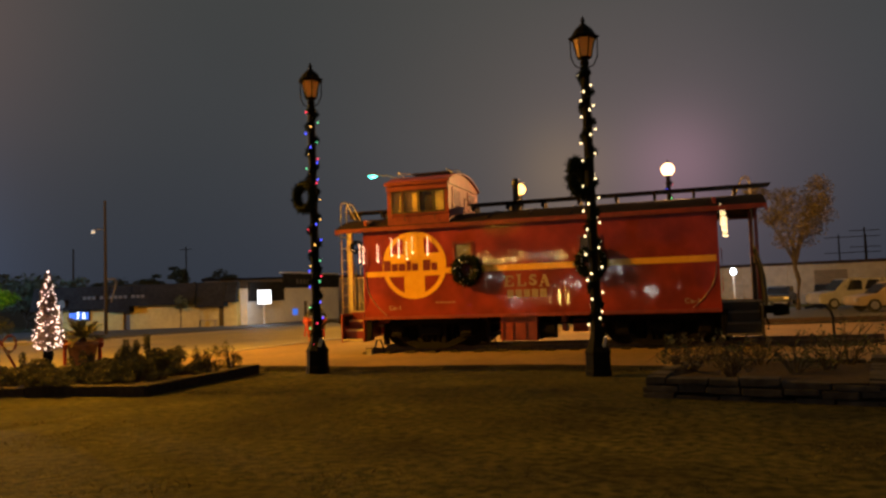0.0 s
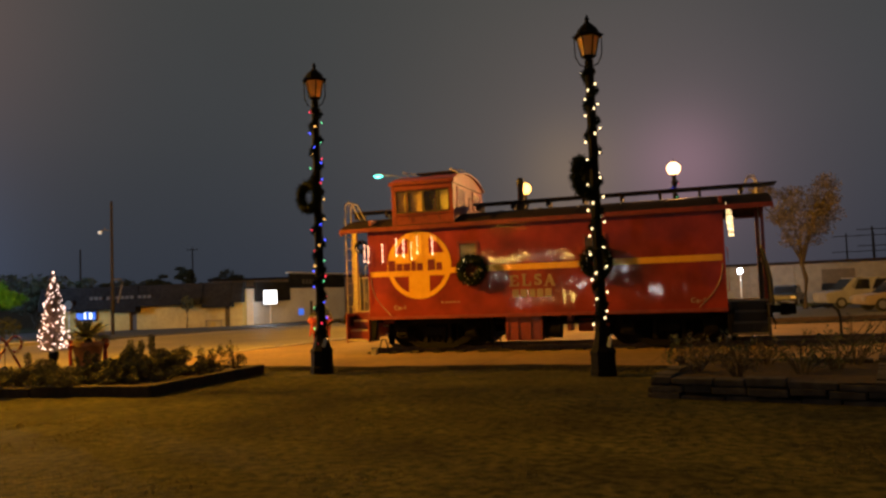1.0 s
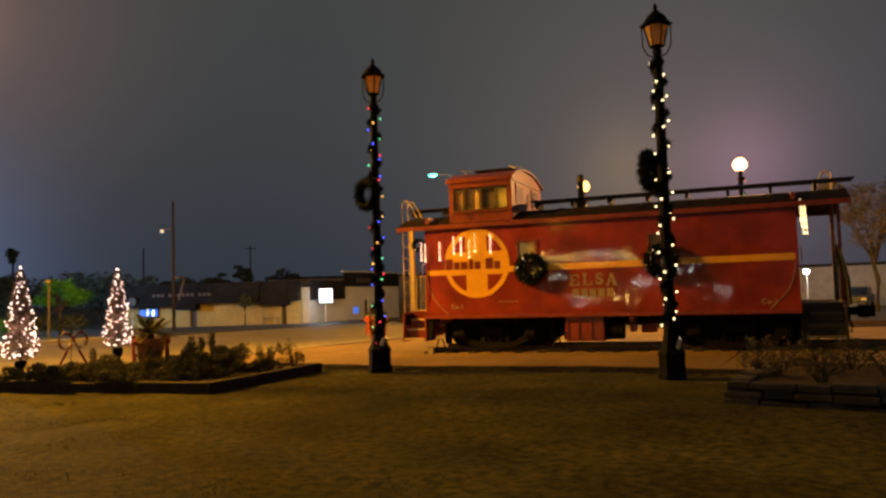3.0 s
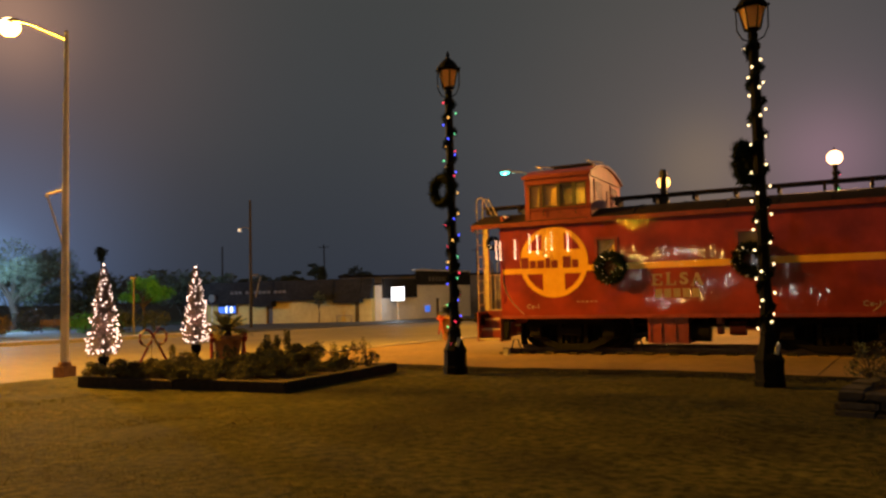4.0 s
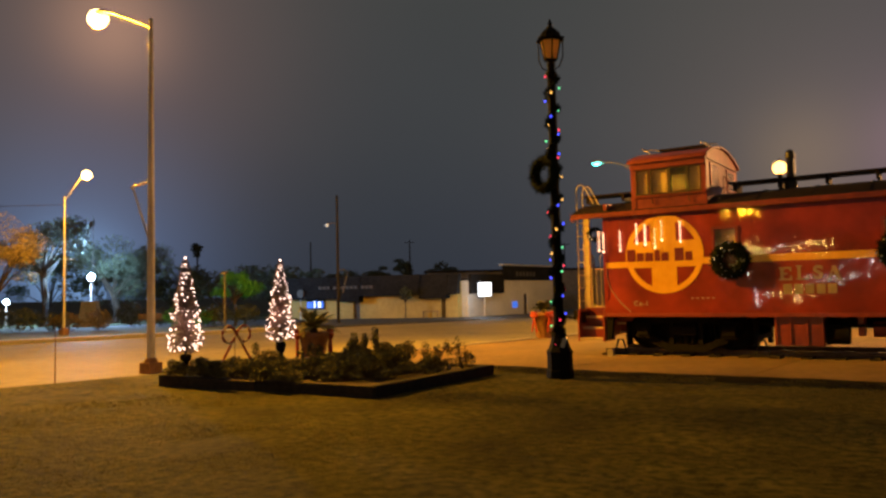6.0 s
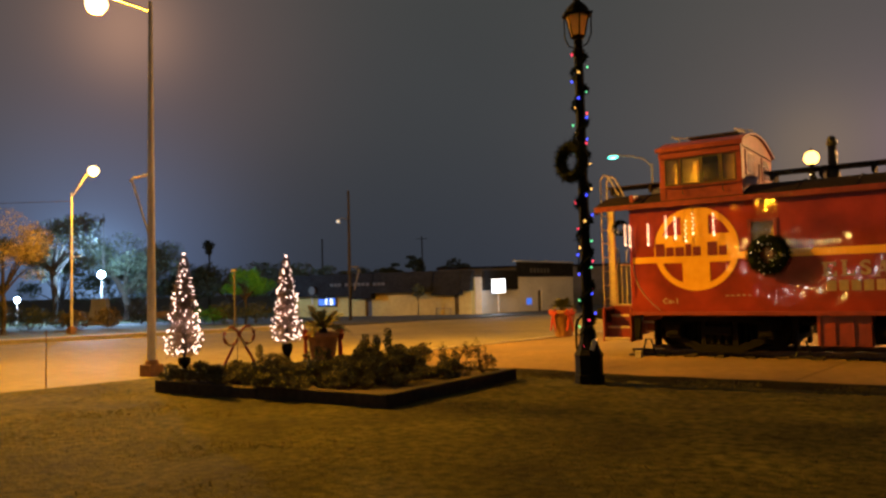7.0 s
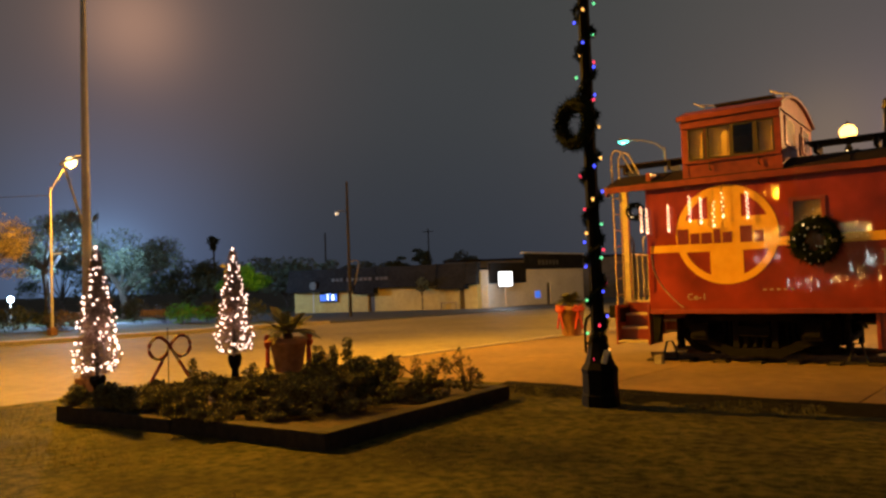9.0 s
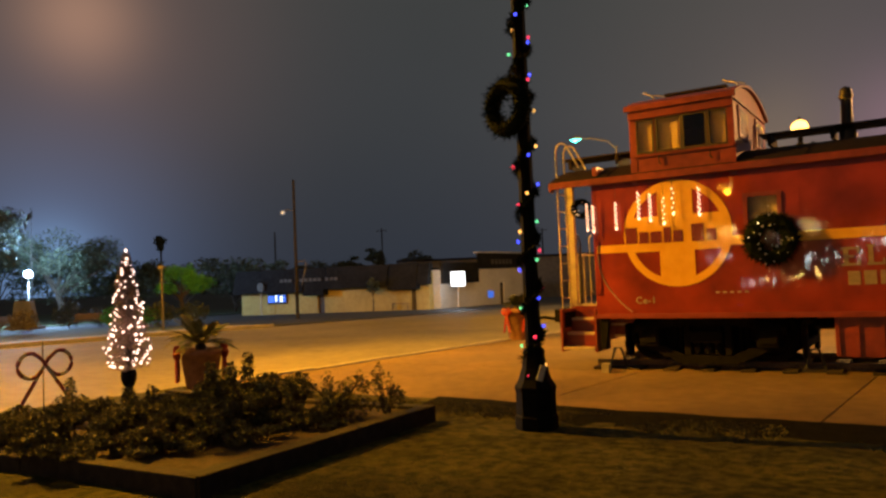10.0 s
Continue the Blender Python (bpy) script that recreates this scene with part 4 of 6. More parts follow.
    tube(bm, [c + Vector((0, 0.24 * math.cos(a * math.pi / 10), 0.24 * math.sin(a * math.pi / 10))) for a in range(21)], 0.018)
    for a in range(3):
        d = Vector((0, 0.24 * math.cos(a * math.pi / 3), 0.24 * math.sin(a * math.pi / 3)))
        rod(bm, c - d, c + d, 0.012, seg=6)
    part("brake_wheel", bm, BLACK_IRON, pl, "black iron hand-brake wheel")


platform(-1)
platform(1)
# bent plates that screen the steps at the far end
for y in (-1.30, -0.95):
    bm = bmesh.new()
    tube(bm, [(9.88, y, 1.05), (9.86, y, 1.6), (9.80, y, 1.95), (9.72, y, 2.3)], [0.05, 0.05, 0.045, 0.03], 8)
    part("step_guard", bm, BLACK_IRON, caboose, "dark bent stanchion")


# trucks
def wheel_mesh():
    bm = bmesh.new()
    lathe(bm, [(0.05, 0.16), (0.15, 0.16), (0.15, 0.05), (0.33, 0.03), (0.34, 0.10), (0.41, 0.115), (0.415, 0.01), (0.455, 0.005), (0.455, -0.03), (0.36, -0.03), (0.33, -0.005), (0.1, -0.01)], 24)
    return mesh_of("wheel", bm, SOOT)


WHEEL = wheel_mesh()


def truck(xc):
    bm = bmesh.new()
    box(bm, (xc - 0.2, -1.0, 0.40), (xc + 0.2, 1.0, 0.80), 0.03)
    tk = part("truck", bm, SOOT, caboose, "sooty four-wheel arch-bar truck")
    for ys in (-1, 1):
        y0, y1 = sorted((ys * 0.98, ys * 1.10))
        # arch bars over and under, columns between them
        bars = ([(xc - 1.22, 0.60), (xc - 1.22, 0.73), (xc - 0.52, 0.87), (xc + 0.52, 0.87), (xc + 1.22, 0.73), (xc + 1.22, 0.60), (xc + 0.5, 0.73), (xc - 0.5, 0.73)],
                [(xc - 1.15, 0.42), (xc - 1.02, 0.53), (xc - 0.38, 0.25), (xc + 0.38, 0.25), (xc + 1.02, 0.53), (xc + 1.15, 0.42), (xc + 0.44, 0.10), (xc - 0.44, 0.10)])
        for pts in bars:
            bm = bmesh.new()
            plate(bm, pts, y0, y1)
            part("arch_bar", bm, SOOT, tk, "bent black steel bar")
        for x in (xc - 0.33, xc + 0.33):
            bm = bmesh.new()
            box(bm, (x - 0.055, y0 + 0.004, 0.255), (x + 0.055, y1 - 0.004, 0.725), 0.01)
            part("column", bm, SOOT, tk)
        bm = bmesh.new()
        box(bm, (xc - 0.26, min(ys * 0.99, ys * 1.17), 0.46), (xc + 0.26, max(ys * 0.99, ys * 1.17), 0.66), 0.03)
        part("bolster_end", bm, SOOT, tk)
        for x in (xc - 0.95, xc + 0.95):
            bm = bmesh.new()
            box(bm, (x - 0.17, min(ys * 0.96, ys * 1.2), 0.40), (x + 0.17, max(ys * 0.96, ys * 1.2), 0.72), 0.03)
            box(bm, (x - 0.13, min(ys * 1.2, ys * 1.225), 0.46), (x + 0.13, max(ys * 1.2, ys * 1.225), 0.66), 0.008)
            part("journal_box", bm, SOOT, tk)
        for x in (xc - 0.16, xc, xc + 0.16):
            bm = bmesh.new()
            pts = [(x + 0.055 * math.cos(k * 1.2), ys * 1.03 + 0.055 * math.sin(k * 1.2), 0.26 + 0.2 * k / 24) for k in range(25)]
            tube(bm, pts, 0.016, 6)
            part("coil_spring", bm, SOOT, tk)
        for sd in (-1, 1):
            bm = bmesh.new()
            xo = xc + sd * 1.40
            box(bm, (min(xo, xo + sd * 0.07), min(ys * 0.62, ys * 0.9), 0.20), (max(xo, xo + sd * 0.07), max(ys * 0.62, ys * 0.9), 0.76), 0.015)
            part("brake_shoe", bm, SOOT, tk)
            bm = bmesh.new()
            xi = xc + sd * 0.46
            box(bm, (min(xi, xi + sd * 0.06), min(ys * 0.62, ys * 0.9), 0.24), (max(xi, xi + sd * 0.06), max(ys * 0.62, ys * 0.9), 0.74), 0.015)
            part("brake_shoe", bm, SOOT, tk)
    bm = bmesh.new()
    box(bm, (xc - 0.9, -0.6, 0.16), (xc + 0.9, 0.6, 0.86), 0.03)
    part("transom", bm, SOOT, tk)
    for sd in (-1, 1):
        bm = bmesh.new()
        xo = xc + sd * 1.435
        box(bm, (xo - 0.03, -0.95, 0.34), (xo + 0.03, 0.95, 0.46), 0.01)
        part("brake_beam", bm, SOOT, tk)
    for x in (xc - 0.95, xc + 0.95):
        bm = bmesh.new()
        rod(bm, (x, -1.0, 0.545), (x, 1.0, 0.545), 0.07)
        part("axle", bm, SOOT, tk)
        for ys in (-1, 1):
            ob = new("wheel", WHEEL)
            ob.parent = tk
            ob.matrix_basis = pose(x, ys * 0.76, 0.575, 90 if ys < 0 else -90, 0, 0)


truck(1.76)
truck(7.61)

# underframe gear
bm = bmesh.new()
box(bm, (0.3, -0.25, 0.62), (8.7, 0.25, 0.92), 0.02)
part("centre_sill", bm, SOOT, caboose)
for x in (3.3, 5.0, 6.0):
    bm = bmesh.new()
    box(bm, (x - 0.05, -1.35, 0.78), (x + 0.05, 1.35, 0.93), 0.01)
    part("cross_bearer", bm, SOOT, caboose)
bm = bmesh.new()
box(bm, (3.68, -1.36, 0.29), (4.62, -0.72, 0.92), 0.02)
bb = part("battery_box", bm, RED_DULL, caboose, "rust-red battery box under the floor")
for x in (3.72, 3.98, 4.30, 4.58):
    bm = bmesh.new()
    box(bm, (x - 0.025, -1.385, 0.31), (x + 0.025, -1.362, 0.90), 0.005)
    part("rib", bm, RED_DULL, bb)
bm = bmesh.new()
rod(bm, (4.64, -1.1, 0.55), (4.70, -1.1, 0.55), 0.24)
rod(bm, (4.70, -1.1, 0.55), (5.05, -1.1, 0.55), 0.22, seg=20)
part("air_tank", bm, SOOT, caboose)
bm = bmesh.new()
rod(bm, (5.45, -0.9, 0.62), (5.8, -0.9, 0.62), 0.16, seg=16)
rod(bm, (5.8, -0.9, 0.62), (6.2, -0.9, 0.62), 0.04)
box(bm, (5.2, -1.2, 0.50), (5.32, -0.8, 0.9), 0.02)
part("brake_cylinder", bm, RED_DULL, caboose, "rusty brake cylinder")
bm = bmesh.new()
tube(bm, [(3.4, -1.25, 0.74), (5.0, -1.25, 0.70), (6.4, -1.2, 0.74)], 0.025)
part("brake_pipe", bm, SOOT, caboose)
for s in (0, 1):
    bm = bmesh.new()
    x = 0.03 if s == 0 else 8.9
    plate(bm, [(x, 0.36), (x + 0.09, 0.36), (x + 0.17, 0.93), (x, 0.93)], -1.42, -1.30)
    part("step_hanger", bm, SOOT, caboose)


# ---- lamps ----
def street_lamp(at, head, lit, watts, label, throws=(), slim=1.0):
    """A tall tapered street lamp with a curved arm and a drop-lens head."""
    t = thing("street_lamp", at, label, "street lamp", "tall lamps along the street")
    hx, hy, hz = (head[i] - at[i] for i in range(3))
    bm = bmesh.new()
    rod(bm, (0, 0, 0.28), (0, 0, hz - 0.86), 0.10 * slim, 0.046 * slim, 14)
    part("pole", bm, GALV, t, smooth=False)
    bm = bmesh.new()
    box(bm, (-0.18, -0.18, -0.1), (0.18, 0.18, 0.30), 0.03)
    lathe(bm, [(0.15, 0.302), (0.14, 0.36), (0.11, 0.40)], 12)
    part("base_plate", bm, TERRACOTTA, t, "weathered brown block at the pole foot")
    bm = bmesh.new()
    pts = [(hx * u, hy * u, hz - 1.08 + 1.26 * u - 0.12 * max(0, u - 0.72) ** 2 / 0.08) for u in [k / 8 for k in range(9)]]
    tube(bm, pts, 0.026)
    part("arm", bm, GALV, t)
    d = Vector((hx, hy, 0)).normalized()
    ang = math.degrees(math.atan2(d.y, d.x))
    bm = bmesh.new()
    bmesh.ops.create_uvsphere(bm, u_segments=16, v_segments=8, radius=1, matrix=Matrix.Translation((0.18, 0, 0.06)) @ Matrix.Diagonal((0.42, 0.19, 0.10, 1)))
    ob = part("lamp_head", bm, GALV, t, "cobra-head lamp housing", True)
    ob.matrix_basis = pose(hx, hy, hz, 0, 0, ang)
    bm = bmesh.new()
    bmesh.ops.create_uvsphere(bm, u_segments=16, v_segments=10, radius=1, matrix=Matrix.Translation((0.25, 0, -0.02)) @ Matrix.Diagonal((0.34, 0.26, 0.24, 1)))
    lens = part("lens", bm, lit, ob, "glowing drop lens", True)
    eye = (head[0] + d.x * 0.25, head[1] + d.y * 0.25, head[2] - 0.36)
    lamp("street_light", eye, watts, SODIUM, 0.2)
    for way, w, wide in throws:
        data = bpy.data.lights.new("street_light", "SPOT")
        data.energy, data.color, data.shadow_soft_size = w, SODIUM, 0.2
        data.spot_size, data.spot_blend = radians(wide), 1.0
        ob = new("street_light", data)
        ob.matrix_basis = look(eye, Vector(eye) + Vector(way))
    return t


SL = street_lamp((-9.55, 13.8, -0.36), (-12.3, 14.55, 8.85), LIT_SODIUM, 9000, "tall steel street lamp with a glowing orange head",
                  throws=(((0.66, 0.585, -0.47), 21000, 84), ((0.84, -0.5, -0.42), 8500, 100), ((0.2, 0.97, -0.30), 9000, 100)))
SL2 = street_lamp((-33.3, 28.1, -0.52), (-30.57, 27.35, 7.95), LIT_SODIUM, 4000, "tall steel street lamp across the street, lit orange",
                   throws=(((0.45, 0.9, -0.18), 11000, 100),), slim=0.75)
bm = bmesh.new()
tube(bm, [(0, 0, 4.15), (0.35, 0.2, 4.15), (0.45, 0.26, 4.13)], 0.022, 6)
part("side_bracket", bm, GALV, SL2, "short thin side bracket")
bm = bmesh.new()
tube(bm, [(-36.5 * k / 10, -23.0 * k / 10, 0.3 * k / 10 - 0.9 * (k / 10) * (1 - k / 10)) for k in range(11)], 0.016, 5)
single("overhead_cable", bm, WIRE, (-33.3, 28.1, 6.65), "thin black overhead cable running off from a street lamp", "cable")
# extra lamp, put out of sight behind the cupola to brighten the far road
street_lamp((-2.5, 46.0, base(-2.5, 46.0) - 0.02), (-3.9, 46.5, 7.7), LIT_SODIUM, 8000, "added unseen street lamp behind the cupola, lighting the far road orange")
# small bracket with a hanging banner rod on the near pole
bm = bmesh.new()
tube(bm, [(-0.03, -0.02, 4.47), (-0.31, -0.26, 4.36), (-0.34, -0.28, 4.30)], 0.024)
tube(bm, [(-0.31, -0.26, 4.36), (-0.03, -0.02, 3.08)], 0.022)
part("banner_bracket", bm, GALV, SL, "thin bent banner bracket")

BULB_SMALL = {}


def bulb_mesh(material, r):
    key = (material.name, r)
    if key not in BULB_SMALL:
        bm = bmesh.new()
        bmesh.ops.create_icosphere(bm, subdivisions=2, radius=r, matrix=Matrix.Diagonal((1, 1, 1.15, 1)))
        BULB_SMALL[key] = mesh_of("bulb", bm, material, True)
    return BULB_SMALL[key]


def bulb(parent, at, material, r=0.028):
    ob = new("bulb", bulb_mesh(material, r))
    ob.parent = parent
    ob.location = at
    return ob


def wreath_part(rng, name, parent, centre, radius, thick, normal_yaw, material, label, count=900, needle=0.011):
    """A round wreath of needles, upright, its face turned by normal_yaw (0 faces the lawn)."""
    q = pose(0, 0, 0, 0, 0, normal_yaw)
    path = [tuple(Vector(centre) + q @ Vector((radius * math.cos(k * math.pi / 18), 0, radius * math.sin(k * math.pi / 18)))) for k in range(37)]
    v, f = fuzz(rng, path, thick, count, needle)
    bm = bmesh.new()
    tube(bm, path, thick * 0.55, 8)
    w = part(name, bm, material, parent, label)
    raw("needles", v, f, material, w)
    return w


def glazing(lan, z0, z1, k):
    """Frame, panes, roof and brackets of an unlit lantern."""
    for i in range(6):
        a0, a1 = i * math.pi / 3, (i + 1) * math.pi / 3
        bm = bmesh.new()
        tube(bm, [(0.11 * math.cos(a0), 0.11 * math.sin(a0), z0), (0.185 * math.cos(a0), 0.185 * math.sin(a0), z1)], 0.011, 6)
        part("frame_bar", bm, LAMP_BLACK, lan)
        bm = bmesh.new()
        q0, q1 = 0.103, 0.176
        vs = [bm.verts.new(p) for p in ((q0 * math.cos(a0), q0 * math.sin(a0), z0 + 0.01), (q0 * math.cos(a1), q0 * math.sin(a1), z0 + 0.01), (q1 * math.cos(a1), q1 * math.sin(a1), z1), (q1 * math.cos(a0), q1 * math.sin(a0), z1))]
        f = bm.faces.new(vs)
        bmesh.ops.solidify(bm, geom=[f], thickness=0.006)
        part("pane", bm, FROSTED, lan)
    bm = bmesh.new()
    lathe(bm, [(0.20, z1 - 0.012), (0.235, z1), (0.225, z1 + 0.03), (0.19, z1 + 0.06), (0.165, z1 + 0.12), (0.10, z1 + 0.19), (0.06, z1 + 0.21), (0.06, z1 + 0.235), (0.03, z1 + 0.25), (0.026, z1 + 0.275), (0.042, z1 + 0.295), (0.03, z1 + 0.32), (0.008, z1 + 0.375)], 12)
    cap = part("lantern_roof", bm, LAMP_BLACK, lan, "domed iron roof with a finial")
    for i in range(6):
        a0 = i * math.pi / 3
        bm = bmesh.new()
        ball(bm, (0.235 * math.cos(a0), 0.235 * math.sin(a0), z1 + 0.02), 0.022, 1)
        part("knob", bm, LAMP_BLACK, cap)
    for s in (-1, 1):
        bm = bmesh.new()
        tube(bm, [(0.05 * s, 0, 5.0 * k), (0.15 * s, 0, 5.05 * k), (0.215 * s, 0, z0 + 0.02), (0.22 * s, 0, z1)], 0.011, 6)
        part("bracket", bm, LAMP_BLACK, lan)


def lantern_post(at, label, wreath_yaw, wreath_off, lights, lit=None, top=5.88, seed=1):
    """A cast-iron park lamp post with garland, string lights, a wreath and a glazed lantern."""
    rng = np.random.default_rng(seed)
    t = thing("lamp_post", at, label, "lamp post", "old-style lantern posts")
    k = top / 5.88
    bm = bmesh.new()
    lathe(bm, [(0.225, -0.10), (0.225, 0.07), (0.21, 0.09), (0.21, 0.33), (0.22, 0.35), (0.22, 0.38), (0.17, 0.46), (0.135, 0.58), (0.11, 0.70), (0.115, 0.74), (0.10, 0.78)], 8, math.pi / 8)
    base_ob = part("base", bm, LAMP_BLACK, t, "flared octagonal iron base")
    bm = bmesh.new()
    box(bm, (-0.035, -0.006, -0.08), (0.035, 0.006, 0.08), 0.004)
    flap = part("access_plate", bm, GALV, base_ob, "small pale access plate")
    flap.matrix_basis = pose(0.115, -0.12, 0.53, 0, 20, 44)
    bm = bmesh.new()
    seg = 20
    prof = [(0.088, 0.58), (0.082, 2.5), (0.072, 4.85 * k), (0.10, 4.9 * k), (0.10, 4.95 * k), (0.06, 5.0 * k), (0.075, 5.1 * k), (0.05, 5.15 * k)]
    rings = [[bm.verts.new((r * (1 - 0.07 * (i % 2)) * math.cos(i * 2 * math.pi / seg), r * (1 - 0.07 * (i % 2)) * math.sin(i * 2 * math.pi / seg), z)) for i in range(seg)] for r, z in prof]
    for r0, r1 in zip(rings, rings[1:]):
        for i in range(seg):
            bm.faces.new((r0[i], r0[(i + 1) % seg], r1[(i + 1) % seg], r1[i]))
    bm.faces.new(rings[-1])
    part("pole", bm, LAMP_BLACK, t, "fluted black iron pole")
    # lantern
    z0, z1 = 5.17 * k, 5.50 * k
    bm = bmesh.new()
    lathe(bm, [(0.05, z0 - 0.04), (0.115, z0 - 0.01), (0.115, z0 + 0.012), (0.04, z0 + 0.013)], 6)
    lan = part("lantern", bm, LAMP_BLACK, t, "iron lamp holder" if lit else "tapered six-sided lantern")
    # lit posts: a glowing ball as wide as the glare replaces the glazed lantern
    if lit:
        bm = bmesh.new()
        bmesh.ops.create_icosphere(bm, subdivisions=3, radius=0.23, matrix=Matrix.Translation((0, 0, z0 + 0.22)))
        part("globe", bm, lit, lan, "glowing ball in the shape of the lantern's glare", True).visible_shadow = False
        bm = bmesh.new()
        lathe(bm, [(0.06, z0 + 0.435), (0.07, z0 + 0.46), (0.03, z0 + 0.49), (0.01, z0 + 0.54)], 10)
        part("finial", bm, LAMP_BLACK, lan)
    else:
        glazing(lan, z0, z1, k)
    # garland that winds round the pole
    turns = 9
    hpath = []
    for i in range(181):
        u = i / 180
        a = u * turns * 2 * math.pi + seed
        hpath.append((0.105 * math.cos(a), 0.105 * math.sin(a), 0.55 + (4.45 * k) * u))
    v, f = fuzz(rng, hpath, 0.075, 4200, 0.009)
    raw("garland", v, f, PINE, t, "dark green garland wound round the pole")
    bm = bmesh.new()
    tube(bm, hpath, 0.006, 4)
    part("light_cable", bm, WIRE, t)
    # bulbs, mostly on the sides that are seen
    n = len(lights)
    for i in range(n):
        u = (i + 0.5) / n
        a = u * turns * 2.6 * math.pi * 1.03 + seed * 2 + rng.normal(0, 0.25)
        r = 0.115 + 0.02 * rng.random()
        bulb(t, (r * math.cos(a), r * math.sin(a), 0.45 + 4.5 * k * u), lights[i], 0.0175)
    if wreath_off:
        wreath_part(rng, "wreath", t, wreath_off, 0.235, 0.16, wreath_yaw, PINE, "dark green pine wreath", 2000, 0.014)
        bm = bmesh.new()
        rod(bm, (0, 0, wreath_off[2] + 0.05), (wreath_off[0] * 0.6, wreath_off[1] * 0.6, wreath_off[2] + 0.05), 0.015)
        part("wreath_bracket", bm, LAMP_BLACK, t)
    return t


MULTI = [BULB_RED, BULB_AMBER, BULB_BLUE, BULB_GREEN, BULB_RED, BULB_BLUE, BULB_AMBER, BULB_GREEN, BULB_BLUE]
lantern_post((0.335, 13.75, 0.0), "black lamp post with coloured lights, garland and wreath", -25, (-0.15, -0.06, 3.36),
             [MULTI[i % 9] for i in range(46)], top=6.045, seed=2)
lantern_post((5.66, 12.45, 0.0), "black lamp post with warm white lights and a wreath", 70, (-0.2, -0.06, 3.22),
             [BULB_WARM] * 44, top=5.905, seed=5)
lantern_post((8.15, 26.6, -0.2), "lit lamp post with coloured lights behind the caboose", 0, None, [MULTI[(i * 2) % 9] for i in range(30)], lit=LIT_PINK, top=6.05, seed=7)
lantern_post((2.78, 29.2, -0.3), "lit amber lamp post behind the caboose", 0, None, [BULB_WARM] * 30, lit=LIT_LANTERN, top=6.14, seed=9)
lamp("lantern_light", (8.15, 26.6, 5.31), 2000, (1.0, 0.45, 0.13), 0.12)
lamp("lantern_light", (2.78, 29.2, 5.28), 2300, (1.0, 0.5, 0.12), 0.12)
# next lamp of the same row, further down the street
street_lamp((-10.0, -27.5, 0.0), (-12.5, -26.8, 7.9), LIT_SODIUM, 1500, "tall steel street lamp down the street")

# ---- wreaths and icicle lights on the caboose ----

def wall_wreath(at, radius, thick, label, yaw=0, seed=3):
    rng = np.random.default_rng(seed)
    t = thing("wreath", at, label, "wreath", "wreaths on the caboose", turn=CABOOSE_TURN)
    wreath_part(rng, "ring", t, (0, 0, 0), radius, thick, yaw, PINE, "dark pine ring", 3600, 0.016)
    q = pose(0, 0, 0, 0, 0, yaw)
    for i in range(26 if radius > 0.2 else 6):
        a = rng.uniform(0, 6.283)
        r = radius + rng.normal(0, thick * 0.45)
        bm = bmesh.new()
        ball(bm, (0, 0, 0), rng.uniform(0.010, 0.024), 1)
        ob = part("bauble", bm, CHROME, t, "silver bauble", True)
        ob.location = q @ Vector((r * math.cos(a), -thick * 0.85, r * math.sin(a)))
    for i in range(3):
        a = rng.uniform(0, 6.283)
        ob = bulb(t, q @ Vector((radius * math.cos(a), -thick * 0.95, radius * math.sin(a))), BULB_WARM, 0.008)
    return t


wall_wreath(by_caboose(2.89, -1.56, 2.10), 0.28, 0.19, "dark pine wreath with silver baubles under a caboose window", seed=3)
wall_wreath(by_caboose(6.02, -1.56, 2.16), 0.28, 0.19, "dark pine wreath with baubles on the caboose side", seed=4)
wall_wreath(by_caboose(-0.35, -1.1, 2.87), 0.13, 0.07, "small dark wreath hung under the platform roof", 20, seed=6)


def icicle(at, drop, count, material, label, r=0.0115):
    t = thing("icicle_lights", at, label, "string lights", "icicle lights on the caboose")
    bm = bmesh.new()
    tube(bm, [(0, 0, 0), (0.004, 0, -drop)], 0.003, 4)
    part("cable", bm, WIRE, t)
    for i in range(count):
        bulb(t, (0.012 * (-1) ** i, -0.004, -drop + 0.47 * (i + 0.3) / count * (1 if count > 5 else 0.6)), material, r)
    bulb(t, (0, -0.006, -drop), material, r * 1.7)


for x, zb, n, m in ((-0.52, 2.30, 12, BULB_ICICLE), (-0.41, 2.26, 14, BULB_ICICLE), (0.0, 2.28, 14, BULB_ICICLE), (0.40, 2.42, 12, BULB_ICICLE), (0.60, 2.38, 14, BULB_ICICLE),
                    (0.82, 2.31, 7, BULB_WARM), (0.98, 2.46, 6, BULB_WARM), (1.40, 2.41, 12, BULB_ICICLE)):
    icicle(by_caboose(x + 0.45, -1.52, 3.24), 3.09 - zb, n, m, "strand of lit icicle lights hanging from the eave")
for i in range(6):
    icicle(by_caboose(9.02 + 0.022 * i, -1.44 + 0.04 * i, 3.27), 0.35 + 0.14 * (i % 3), 10, BULB_WARM, "bunch of lit icicle lights at the platform corner", 0.014)

